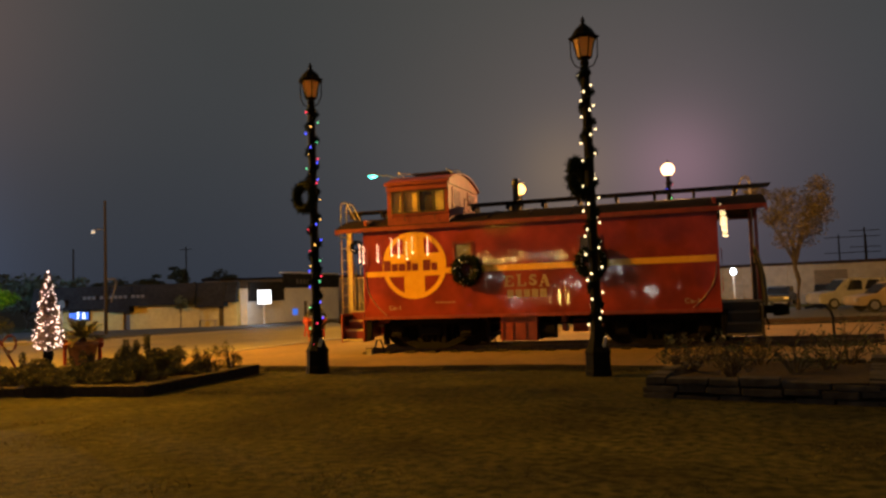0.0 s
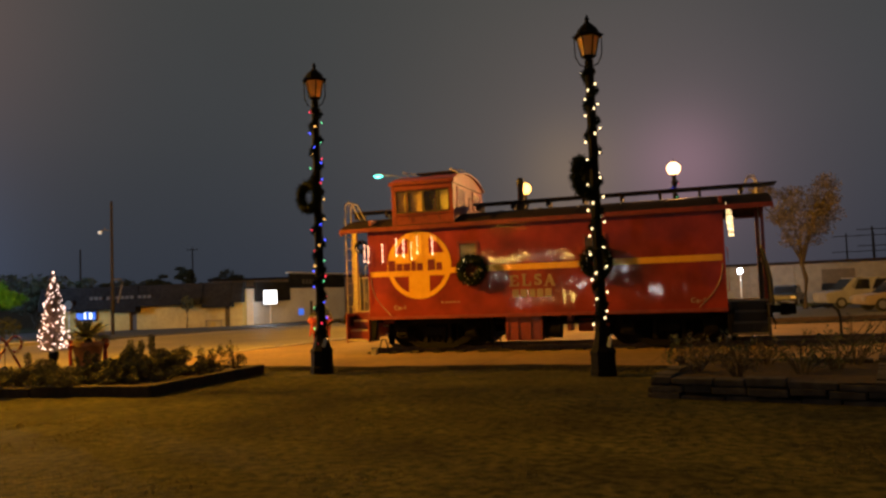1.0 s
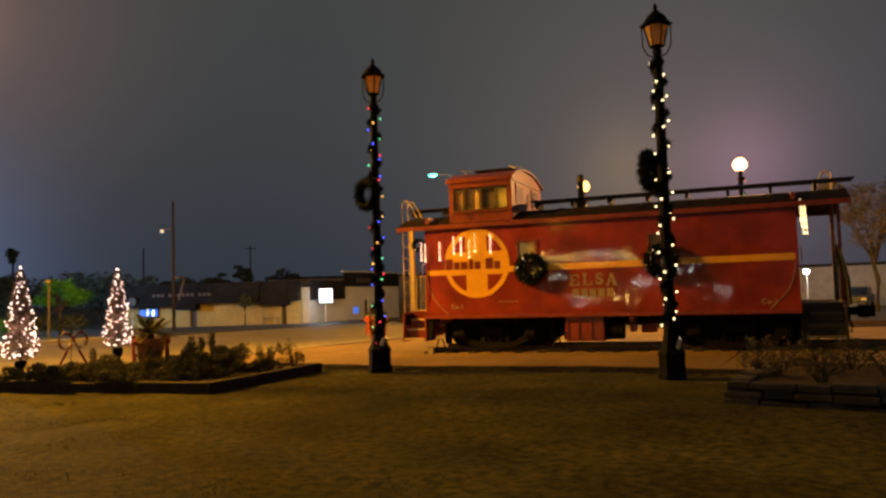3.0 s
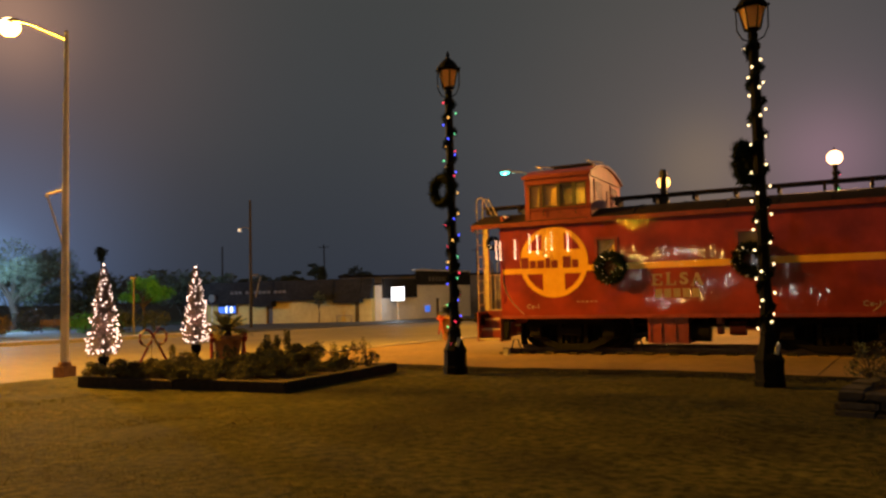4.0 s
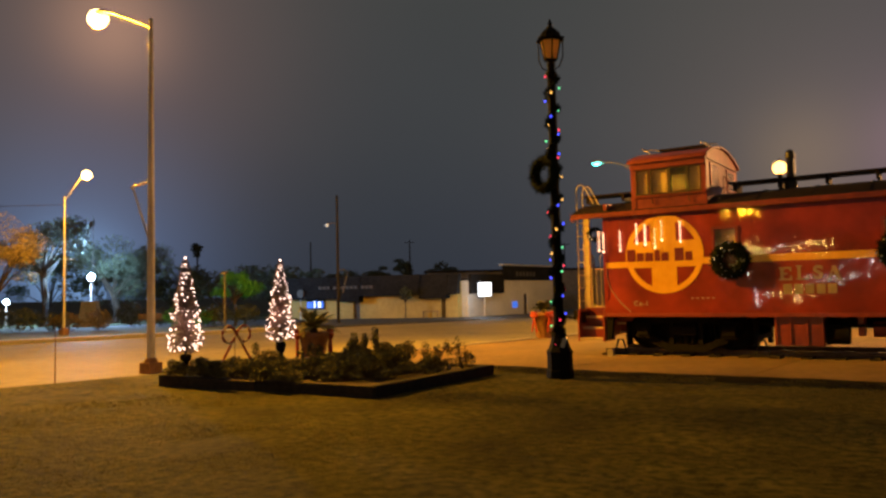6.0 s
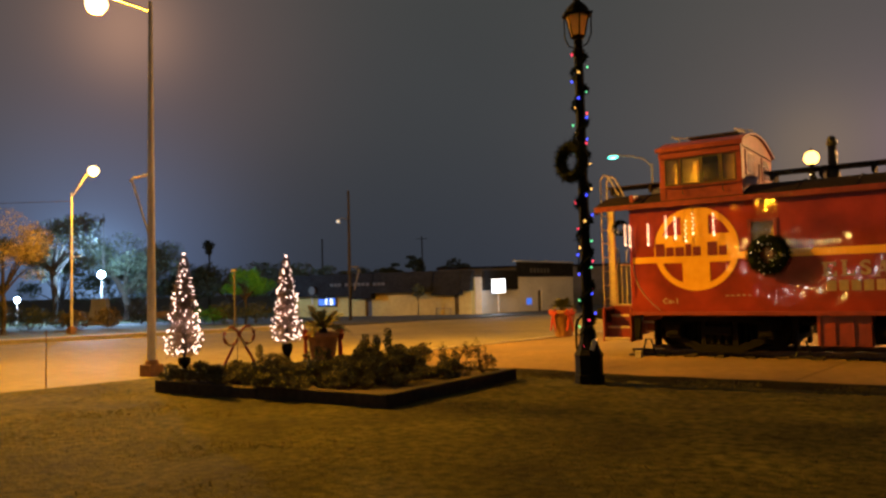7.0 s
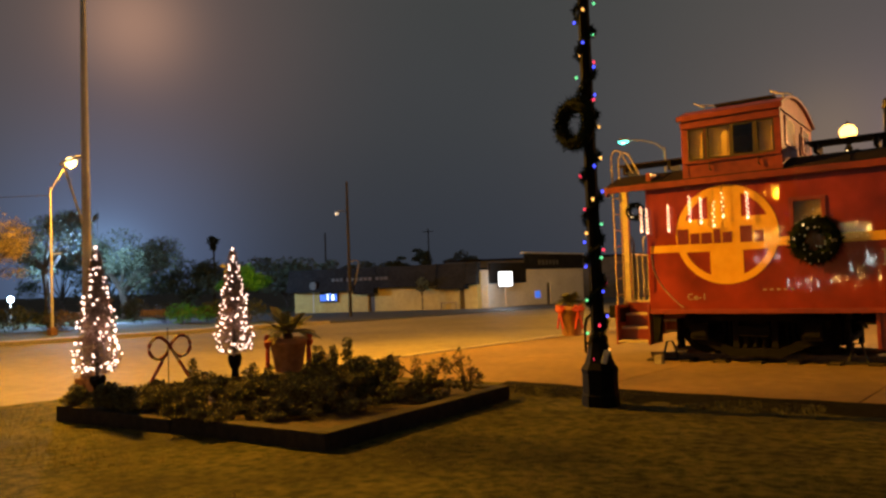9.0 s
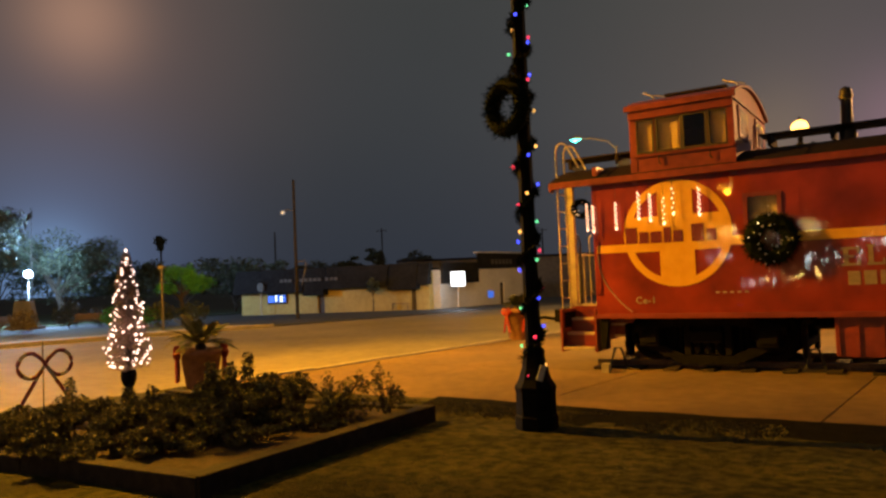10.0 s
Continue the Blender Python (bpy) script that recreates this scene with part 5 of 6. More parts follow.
# ---- planting bed ----
BED = [(-1.17, 10.45), (-0.93, 13.85), (-5.45, 14.25), (-5.75, 10.75)]
bed = thing("planting_bed", (0, 0, 0), "low garden bed edged with dark old timbers", "garden bed")
for i in range(4):
    a, b = Vector((*BED[i], 0)), Vector((*BED[(i + 1) % 4], 0))
    d = (b - a).length
    ang = math.degrees(math.atan2(b.y - a.y, b.x - a.x))
    runs = 2 if d > 4 else 1
    for k in range(runs):
        p = a + (b - a) * (k / runs)
        bm = bmesh.new()
        box(bm, (0.005, -0.02, -0.12), (d / runs - 0.01, 0.15, 0.19), 0.022)
        for v in bm.verts:
            v.co.z += 0.012 * noise.noise(Vector((v.co.x * 2, i, k)))
        ob = part("timber", bm, TIMBER, bed)
        ob.matrix_basis = pose(p.x, p.y, base(p.x, p.y) + 0.02, 0, 0.4 * (-1) ** k, ang)
bm = bmesh.new()
grid = []
for j in range(21):
    row = []
    for i in range(21):
        s, t = i / 20, j / 20
        x = (BED[3][0] * (1 - s) + BED[0][0] * s) * (1 - t) + (BED[2][0] * (1 - s) + BED[1][0] * s) * t
        y = (BED[3][1] * (1 - s) + BED[0][1] * s) * (1 - t) + (BED[2][1] * (1 - s) + BED[1][1] * s) * t
        row.append(bm.verts.new((x, y, base(x, y) + 0.17 + 0.04 * noise.noise(Vector((x * 2.1, y * 2.1, 0))))))
    grid.append(row)
for j in range(20):
    for i in range(20):
        bm.faces.new((grid[j][i], grid[j][i + 1], grid[j + 1][i + 1], grid[j + 1][i]))
part("soil", bm, SOIL, bed, "lumpy brown soil", True)


def shrub(at, r, h, n, size, material, label, seed, twigs=0):
    rng = np.random.default_rng(seed)
    t = thing("shrub", at, label, "shrub", "shrubs in the garden beds")
    blobs, tips = [], []
    for i in range(7 + int(r * 8)):
        a, q = rng.uniform(0, 6.283), r * math.sqrt(rng.random()) * 0.8
        z = h * rng.uniform(0.3, 0.85) * (1 - 0.45 * q / r)
        blobs.append((q * math.cos(a), q * math.sin(a), z, r * rng.uniform(0.2, 0.4), r * rng.uniform(0.2, 0.4), h * rng.uniform(0.12, 0.25)))
        tips.append((q * math.cos(a), q * math.sin(a), z + 0.05))
    for i in range(twigs):
        a, q = rng.uniform(0, 6.283), r * rng.uniform(0.3, 1.2)
        tip = (q * math.cos(a), q * math.sin(a), h * rng.uniform(0.9, 1.35))
        tips.append(tip)
        blobs.append((tip[0] * 0.9, tip[1] * 0.9, tip[2] * 0.85, 0.07, 0.07, 0.14))
    bm = bmesh.new()
    for tip in tips:
        mid = (tip[0] * 0.45 + rng.normal(0, 0.02), tip[1] * 0.45 + rng.normal(0, 0.02), tip[2] * 0.55)
        tube(bm, [(tip[0] * 0.1, tip[1] * 0.1, -0.03), mid, tip], [0.009, 0.007, 0.003], 5)
    part("stem", bm, BARK, t)
    v, f = leaves(rng, blobs, n, size)
    raw("foliage", v, f, material, t)
    return t


def bed_z(x, y):
    return base(x, y) + 0.16


SHRUBS = [(-2.82, 12.85, 0.62, 0.60, 3200, 1), (-2.45, 12.75, 0.48, 0.52, 1500, 3), (-3.2, 12.5, 0.5, 0.42, 1500, 0), (-1.75, 13.15, 0.38, 0.36, 330, 6), (-1.35, 13.5, 0.25, 0.36, 130, 6),
          (-2.35, 12.0, 0.42, 0.40, 900, 2), (-3.0, 11.65, 0.45, 0.42, 1100, 2), (-3.75, 11.35, 0.5, 0.45, 1300, 0), (-4.35, 11.1, 0.5, 0.42, 1200, 0),
          (-3.4, 10.85, 0.36, 0.34, 700, 0), (-4.0, 12.3, 0.5, 0.28, 1200, 1), (-4.6, 12.0, 0.45, 0.34, 1000, 1), (-5.1, 11.4, 0.4, 0.22, 900, 0), (-5.35, 10.95, 0.33, 0.36, 700, 0),
          (-4.1, 13.3, 0.5, 0.18, 900, 0), (-4.8, 13.2, 0.42, 0.18, 700, 0), (-2.1, 12.6, 0.3, 0.24, 240, 3), (-3.4, 13.4, 0.45, 0.36, 800, 2), (-1.8, 12.4, 0.3, 0.24, 200, 2), (-2.1, 11.55, 0.34, 0.3, 420, 2), (-2.6, 11.1, 0.34, 0.3, 420, 1), (-1.65, 12.9, 0.3, 0.26, 160, 3), (-1.8, 11.9, 0.3, 0.2, 400, 0), (-2.3, 11.0, 0.3, 0.18, 400, 0), (-1.55, 12.5, 0.26, 0.22, 300, 0), (-4.9, 10.85, 0.36, 0.34, 500, 0), (-2.9, 10.75, 0.3, 0.26, 360, 0)]
for i, (x, y, r, h, n, tw) in enumerate(SHRUBS):
    shrub((x, y, bed_z(x, y)), r * 1.15, h * 1.08, int(n * 3.6), 0.021, LEAF, "leafy low garden shrub in the timber bed" if tw < 4 else "straggly twiggy garden shrub in the bed", 40 + i, tw)

# bed at the other side of the lawn: two courses of dark stone with straggly plants
stone_bed = thing("stone_bed", (0, 0, 0), "low bed of dark stacked stone in the shade", "garden bed")
RB = [(6.25, 9.75), (8.75, 8.95), (9.6, 11.5), (7.1, 12.3)]
rngs = np.random.default_rng(21)
for i in range(4):
    a, b = Vector((*RB[i], 0)), Vector((*RB[(i + 1) % 4], 0))
    d = (b - a).length
    ang = math.degrees(math.atan2(b.y - a.y, b.x - a.x))
    for course in range(3):
        u = 0.0 if course % 2 else -0.12
        while u < d - 0.05:
            w = min(rngs.uniform(0.32, 0.52), d - u)
            if w > 0.1:
                bm = bmesh.new()
                box(bm, (max(u, 0) + 0.008, -0.05 * rngs.random(), 0), (u + w - 0.008, 0.2, rngs.uniform(0.07, 0.099)), 0.018)
                ob = part("stone", bm, STONE, stone_bed)
                ob.matrix_basis = pose(a.x, a.y, base(a.x, a.y) + 0.02 + 0.1 * course, rngs.normal(0, 1.5), rngs.normal(0, 0.5), ang)
            u += w
bm = bmesh.new()
vs = [bm.verts.new((x, y, base(x, y) + 0.27)) for x, y in RB]
bm.faces.new(vs)
bmesh.ops.subdivide_edges(bm, edges=bm.edges[:], cuts=8, use_grid_fill=True)
for v in bm.verts:
    v.co.z += 0.03 * noise.noise(v.co * 2.3)
part("soil", bm, SOIL, stone_bed, "dark soil", True)
for i, (x, y, r, h) in enumerate([(6.9, 10.6, 0.4, 0.45), (7.5, 10.9, 0.45, 0.4), (8.1, 10.2, 0.4, 0.42), (7.9, 11.3, 0.4, 0.38), (8.6, 10.6, 0.5, 0.5), (9.0, 11.2, 0.5, 0.55), (7.3, 9.9, 0.3, 0.3), (6.8, 11.4, 0.35, 0.36)]):
    shrub((x, y, base(x, y) + 0.26), r, h, 330, 0.022, LEAF_DRY if i % 3 == 0 else LEAF_DARK, "straggly dry shrub in the stone bed", 80 + i, 5)
for i, (x, y) in enumerate([(10.4, 9.9), (10.9, 10.6), (10.2, 11.6)]):
    shrub((x, y, base(x, y) + 0.03), 0.55, 0.8, 1400, 0.024, LEAF_DARK, "shaded shrub at the lawn's edge", 95 + i, 5)


# ---- lit christmas trees ----
def tree_radius(radius, u):
    """Rounded at the foot, widest at a fifth of its height, with a slim tip."""
    return radius * 0.98 * min(1.0, 0.72 + 1.6 * u) * (1 - u) ** 0.8


def christmas_tree(at, height, radius, lift, seed, label):
    rng = np.random.default_rng(seed)
    t = thing("christmas_tree", at, label, "christmas tree", "small lit trees by the bed")
    bm = bmesh.new()
    lathe(bm, [(0.10, -0.06), (0.11, 0.0), (0.11, 0.03), (0.06, 0.06), (0.05, lift * 0.4), (0.09, lift * 0.6), (0.105, lift * 0.82), (0.09, lift), (0.02, lift)], 14)
    part("urn", bm, SOOT, t, "dark footed urn")
    bm = bmesh.new()
    rod(bm, (0, 0, lift), (0, 0, lift + height), 0.025, 0.006)
    part("trunk", bm, BARK, t)
    verts, faces = [], []
    for i in range(1000):
        u = rng.random() ** 0.8
        z = lift + 0.04 + height * 0.95 * u
        rr = tree_radius(radius, u) * rng.uniform(0.75, 1.12) + 0.02
        a = rng.uniform(0, 6.283)
        tip = np.array((rr * math.cos(a), rr * math.sin(a), z - 0.05 + 0.04 * rng.random()))
        v, f = fuzz(rng, [(0, 0, z), tuple(tip)], 0.06, 16, 0.006)
        k = len(verts)
        verts += v
        faces += [tuple(j + k for j in q) for q in f]
    raw("foliage", verts, faces, TWIG, t, "wispy brownish branches")
    n = 165
    for i in range(n):
        u = ((i + 0.5) / n) ** 1.35
        a = i * 2.39996 + rng.normal(0, 0.7)
        u = min(max(u + rng.normal(0, 0.02), 0), 1)
        rr = (tree_radius(radius, u) + 0.015) * rng.uniform(0.72, 1.1)
        bulb(t, (rr * math.cos(a), rr * math.sin(a), lift + 0.06 + height * 0.93 * u), BULB_PINKISH, 0.0115 + 0.0035 * (i % 3 == 0))
    bulb(t, (0, 0, lift + height), BULB_PINKISH, 0.0195)
    lamp("tree_light", (at[0], at[1], at[2] + lift + height * 0.35), 26, (1.0, 0.62, 0.48), 0.2)
    return t


christmas_tree((-5.72, 11.3, bed_z(-5.7, 11.3) + 0.10), 1.70, 0.34, 0.26, 3, "slim christmas tree in an urn covered with white lights")
christmas_tree((-5.36, 13.4, bed_z(-5.3, 13.4) + 0.06), 1.62, 0.33, 0.40, 4, "slim lit christmas tree on a dark pedestal urn")


# ---- crossed candy canes ----
canes = thing("candy_canes", (-5.37, 12.19, bed_z(-5.37, 12.19) + 0.24), "pair of crossed tinsel candy canes with dark red stripes", "decoration", turn=84)
for s in (-1, 1):
    pts = [(-s * 0.46 + s * 0.52 * k / 9, 0.03 * s, -0.30 + 0.80 * k / 9) for k in range(10)]
    for k in range(1, 15):
        a = math.radians(128 - k * 20)
        pts.append((s * (0.20 + 0.15 * math.cos(a)), 0.03 * s, 0.43 + 0.15 * math.sin(a)))
    for k in range(0, len(pts) - 1, 2):
        bm = bmesh.new()
        seg = pts[k:k + 3]
        tube(bm, seg, 0.023, 8)
        part("stripe", bm, CANE_PALE if (k // 2) % 3 == 0 else CANE_RED, canes)
    v, f = fuzz(np.random.default_rng(9 + s), pts, 0.037, 500, 0.005)
    raw("tinsel", v, f, CANE_RED, canes)
bm = bmesh.new()
rod(bm, (0, 0.05, -0.32), (0, 0.05, 0.7), 0.006, seg=6)
part("stake", bm, BLACK_IRON, canes)


# ---- potted palms ----
def potted_palm(at, r, h, label, seed, pot_material, fronds=56, length=0.74, bows=(60, 200, 330)):
    rng = np.random.default_rng(seed)
    t = thing("potted_palm", at, label, "potted plant", "terracotta pots with palms")
    bm = bmesh.new()
    lathe(bm, [(r * 0.62, 0), (r * 0.66, 0.02), (r * 0.92, h * 0.84), (r, h * 0.85), (r * 1.02, h), (r * 0.92, h), (r * 0.88, h * 0.9), (0.01, h * 0.9)], 24)
    part("pot", bm, pot_material, t, "clay pot", True)
    bm = bmesh.new()
    lathe(bm, [(0.08, h * 0.85), (0.09, h + 0.05), (0.05, h + 0.12)], 10)
    part("stump", bm, BARK, t)
    for i in range(fronds):
        a = i * 2.4 + rng.normal(0, 0.1)
        up = rng.uniform(0.2, 1.1)
        ln = length * rng.uniform(0.75, 1.1)
        pts = []
        for k in range(7):
            u = k / 6
            q = ln * u * math.cos(up) + 0.03
            z = h + 0.08 + ln * (u * math.sin(up) - 0.45 * u * u * math.cos(up))
            pts.append(Vector((q * math.cos(a), q * math.sin(a), z)))
        verts, faces = [], []
        side = Vector((-math.sin(a), math.cos(a), 0))
        for k in range(1, 24):
            u = k / 24 * 6
            i0 = min(int(u), 5)
            p = pts[i0].lerp(pts[i0 + 1], u - i0)
            d = (pts[i0 + 1] - pts[i0]).normalized()
            w = 0.125 * math.sin(math.pi * (0.12 + 0.86 * k / 24))
            for s in (-1, 1):
                tip = p + side * s * w + d * w * 0.6 + Vector((0, 0, w * 0.25))
                j = len(verts)
                verts += [tuple(p - d * 0.013), tuple(p + d * 0.013), tuple(tip)]
                faces.append((j, j + 1, j + 2))
        fr = raw("frond", verts, faces, LEAF if i % 3 else LEAF_DARK, t)
    for b in bows:
        a = math.radians(b)
        bm = bmesh.new()
        cx, cy = r * 1.06 * math.cos(a), r * 1.06 * math.sin(a)
        sx, sy = -math.sin(a), math.cos(a)
        for s in (-1, 1):
            tube(bm, [(cx, cy, h * 0.9), (cx + s * sx * 0.1, cy + s * sy * 0.1, h * 0.9 + 0.09), (cx + s * sx * 0.17, cy + s * sy * 0.17, h * 0.9 + 0.02), (cx + s * sx * 0.09, cy + s * sy * 0.09, h * 0.9 - 0.05), (cx, cy, h * 0.9)], 0.06, 6)
            tube(bm, [(cx, cy, h * 0.9), (cx + s * sx * 0.05, cy + s * sy * 0.05, h * 0.6), (cx + s * sx * 0.12, cy + s * sy * 0.12, h * 0.25)], [0.03, 0.04, 0.03], 6)
        part("bow", bm, RIBBON, t, "red ribbon bow")
    return t


potted_palm((-6.38, 15.75, base(-6.38, 15.75) - 0.02), 0.36, 0.72, "sago palm in a clay pot with red bows", 5, TERRACOTTA, bows=(222, 50))
potted_palm((-4.85, 26.7, base(-4.85, 26.7) - 0.02), 0.44, 0.9, "palm in a bright clay pot with red ribbons near the caboose", 6, TERRACOTTA, length=0.5, bows=(245, 318))

# bent pipe rail by the end of the track, wheel stop and a loose block
bm = bmesh.new()
tube(bm, [(0, 0, -0.12), (0, 0, 0.6), (-0.05, 0, 0.78), (-0.16, 0, 0.88), (-0.34, 0, 0.90), (-0.62, 0, 0.86)], 0.035, 10)
single("bent_pipe", bm, BLACK_IRON, (11.1, 19.4, -0.12), "dark bent pipe standing at the end of the track", "pipe", "bent pipes")
bm = bmesh.new()
tube(bm, [(0, 0, -0.12), (0, 0, 0.55), (0.05, 0, 0.74), (0.16, 0, 0.84), (0.34, 0, 0.86), (0.6, 0, 0.82)], 0.035, 10)
single("bent_pipe", bm, SOOT, (-2.4, 21.0, base(-2.4, 21.0)), "dark bent pipe standing before the caboose steps", "pipe", "bent pipes")
for x, y, _ in (by_caboose(0.14, -0.9, 0), by_caboose(3.34, -0.95, 0)):
    bm = bmesh.new()
    tube(bm, [(-0.14, 0, 0), (-0.05, 0, 0.34), (0.06, 0, 0.34), (0.16, 0, 0)], 0.022, 6)
    box(bm, (-0.2, -0.05, -0.02), (0.22, 0.05, 0.03), 0.008)
    single("wheel_stop", bm, BLACK_IRON, (x, y, base(x, y)), "black iron wheel stop clamped by the rail", "wheel stop", "wheel stops")
bm = bmesh.new()
box(bm, (-0.07, -0.08, 0), (0.07, 0.08, 0.16), 0.015)
single("block", bm, KERB, (-0.28, 18.97, base(-0.28, 18.97) - 0.02), "pale concrete block on the apron", "block")



bm = bmesh.new()
rod(bm, (0, 0, -0.15), (0, 0, 0.98), 0.012, 0.008, 8)
single("marker_stake", bm, TERRACOTTA, (-8.15, 10.48, base(-8.15, 10.48) + 0.03), "thin wooden marker stake at the lawn's street edge", "stake")


# ---- trees ----
def tree(at, height, spread, leaf_n, leaf_size, material, label, seed, trunk=0.16, clear=0.35, squash=0.75, group="trees round the place"):
    rng = np.random.default_rng(seed)
    t = thing("tree", at, label, "tree", group)
    bm = bmesh.new()
    top = height * 0.72
    tube(bm, [(0, 0, -0.15), (0.05 * spread, 0.02, height * clear * 0.6), (-0.03 * spread, 0.03, height * clear), (0.05, 0, top)], [trunk * 1.25, trunk, trunk * 0.85, trunk * 0.25], 8)
    part("trunk", bm, BARK, t)
    blobs = []
    for i in range(9):
        a = i * 2.4 + rng.normal(0, 0.3)
        q = spread * rng.uniform(0.35, 0.85)
        z = height * (clear + (1 - clear) * rng.uniform(0.3, 0.85))
        tip = (q * math.cos(a), q * math.sin(a), z)
        bm = bmesh.new()
        st = height * clear * rng.uniform(0.85, 1.2)
        tube(bm, [(0, 0, st), (tip[0] * 0.5, tip[1] * 0.5, st + (z - st) * 0.6), tip], [trunk * 0.5, trunk * 0.32, trunk * 0.08], 6)
        part("limb", bm, BARK, t)
        for k in range(3):
            blobs.append((tip[0] * rng.uniform(0.7, 1.15), tip[1] * rng.uniform(0.7, 1.15), z + rng.normal(0, 0.07) * height, spread * rng.uniform(0.18, 0.34), spread * rng.uniform(0.18, 0.34), spread * squash * rng.uniform(0.14, 0.28)))
    blobs.append((0, 0, height * 0.85, spread * 0.35, spread * 0.35, spread * 0.25))
    v, f = leaves(rng, blobs, leaf_n, leaf_size)
    raw("crown", v, f, material, t)
    return t


def hedge(at, blobs, n, size, material, label, seed):
    rng = np.random.default_rng(seed)
    t = thing("bush", at, label, "bush", "bushes in the park")
    for b in blobs:
        bm = bmesh.new()
        tube(bm, [(b[0], b[1], -0.1), (b[0] + 0.05, b[1], b[2] * 1.1)], [0.04, 0.015], 5)
        part("stem", bm, BARK, t)
    v, f = leaves(rng, blobs, n, size)
    raw("foliage", v, f, material, t)
    return t


def G(x, y, lift=0.0):
    return (x, y, base(x, y) + lift)


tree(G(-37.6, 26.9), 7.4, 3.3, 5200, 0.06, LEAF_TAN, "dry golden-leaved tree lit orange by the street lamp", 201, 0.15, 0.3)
tree(G(-55.5, 41.6), 9.2, 4.6, 9000, 0.10, LEAF_DARK, "wide dark live oak in the park", 202, 0.32, 0.46)
tree(G(-60.5, 52.5), 8.6, 6.0, 10000, 0.11, LEAF_DARK, "dark park oak against the blue light", 203, 0.35, 0.3)
tree(G(-55.0, 34.0), 7.0, 4.0, 8000, 0.10, LEAF_DARK, "dark tree behind the park hedge", 204, 0.25, 0.3)
tree(G(-34.9, 42.8), 3.9, 2.05, 5200, 0.07, LEAF_GREEN, "small round bright green tree across the street", 205, 0.1, 0.42)
for i, (x, y, h, s) in enumerate([(-58.8, 74, 6.0, 5), (-64.5, 71.5, 5.6, 5), (-70.5, 69.2, 6.2, 5.5), (-51, 71, 5.2, 3.5), (-78, 66, 7, 6), (-62, 102.8, 7.0, 2.6), (-58.1, 105.3, 8.6, 2.8), (-58.5, 118, 8.6, 4.0), (-59.8, 92, 6.2, 4.5), (-88, 64, 9, 6)]):
    tree(G(x, y), h, s, 3600, 0.2, LEAF_DARK, "dark distant tree behind the shops" if y > 80 else "dark tree at the back of the park", 210 + i, 0.2, 0.2)
tree(G(17.7, 50.7, 0.05), 8.0, 3.1, 8000, 0.07, LEAF_DRY, "thin half-bare tree by the car park", 230, 0.13, 0.36)
hedge(G(-42.7, 31.5), [(0, 0, 0.8, 1.6, 1.2, 0.8), (-1.8, -1.2, 1.0, 1.2, 1.0, 1.0), (1.6, 1.2, 0.6, 1.0, 0.8, 0.6)], 1800, 0.10, LEAF_DARK, "dark clipped bush in the park", 240)
hedge(G(-39.5, 32.6), [(0, 0, 0.6, 1.2, 0.8, 0.6), (1.2, 1.4, 0.7, 0.9, 0.8, 0.7)], 1100, 0.09, LEAF_DRY, "low reddish bush by the lamp", 241)
hedge(G(-44.3, 41.4), [(0, 0, 0.9, 1.1, 1.0, 0.9), (1.5, 1.5, 0.7, 1.0, 0.9, 0.7)], 1200, 0.1, LEAF_DARK, "rounded dark park bush", 242)
hedge(G(-36.8, 39.4), [(0, 0, 0.7, 1.2, 1.0, 0.7), (1.2, 1.0, 0.6, 1.0, 0.8, 0.6)], 1500, 0.08, LEAF_GREEN, "bright green bush lit from the park", 243)
hedge(G(-35.0, 40.8), [(0, 0, 0.75, 1.3, 1.0, 0.75), (1.6, 1.4, 0.75, 1.1, 1.0, 0.7)], 1300, 0.09, LEAF_DARK, "dark bush at the park edge", 244)


def fan_palm(at, height, label, seed):
    rng = np.random.default_rng(seed)
    t = thing("palm_tree", at, label, "palm tree", "far palms")
    bm = bmesh.new()
    tube(bm, [(0, 0, -0.2), (0.1, 0, height * 0.5), (0.0, 0.1, height)], [0.28, 0.2, 0.18], 8)
    part("trunk", bm, BARK, t)
    v, f = leaves(rng, [(0, 0, height + 0.2, 1.1, 1.1, 0.9), (0, 0, height - 0.9, 0.6, 0.6, 0.9)], 260, 0.3)
    raw("crown", v, f, LEAF_DARK, t)


fan_palm(G(-105, 105.5), 12.2, "far dark palm against the night sky", 250)


# ---- poles, park furniture ----
def utility_pole(at, height, arms, label, lean=0.0):
    t = thing("utility_pole", at, label, "utility pole", "wooden utility poles")
    bm = bmesh.new()
    rod(bm, (0, 0, -0.3), (lean, 0, height), 0.14, 0.09, 10)
    part("pole", bm, WOODPOLE, t)
    for z, w in arms:
        bm = bmesh.new()
        box(bm, (lean - w, -0.05, z - 0.05), (lean + w, 0.05, z + 0.05), 0.01)
        part("crossarm", bm, WOODPOLE, t)
    return t


up = utility_pole(G(-29.8, 48.5), 9.7, [], "tall dark wooden utility pole at the street corner")
bm = bmesh.new()
tube(bm, [(0.05, 0, 3.9), (0.5, 0.3, 3.95), (0.62, 0.35, 3.7), (0.3, 0.2, 2.2)], 0.05, 6)
part("bracket", bm, DULL_STEEL, up, "grey pole bracket")
bm = bmesh.new()
tube(bm, [(0, 0, 7.5), (-0.5, -0.1, 7.62), (-0.85, -0.15, 7.52)], 0.03, 6)
arm = part("lamp_arm", bm, DULL_STEEL, up)
bm = bmesh.new()
bmesh.ops.create_icosphere(bm, subdivisions=2, radius=0.15, matrix=Matrix.Translation((-0.88, -0.15, 7.42)))
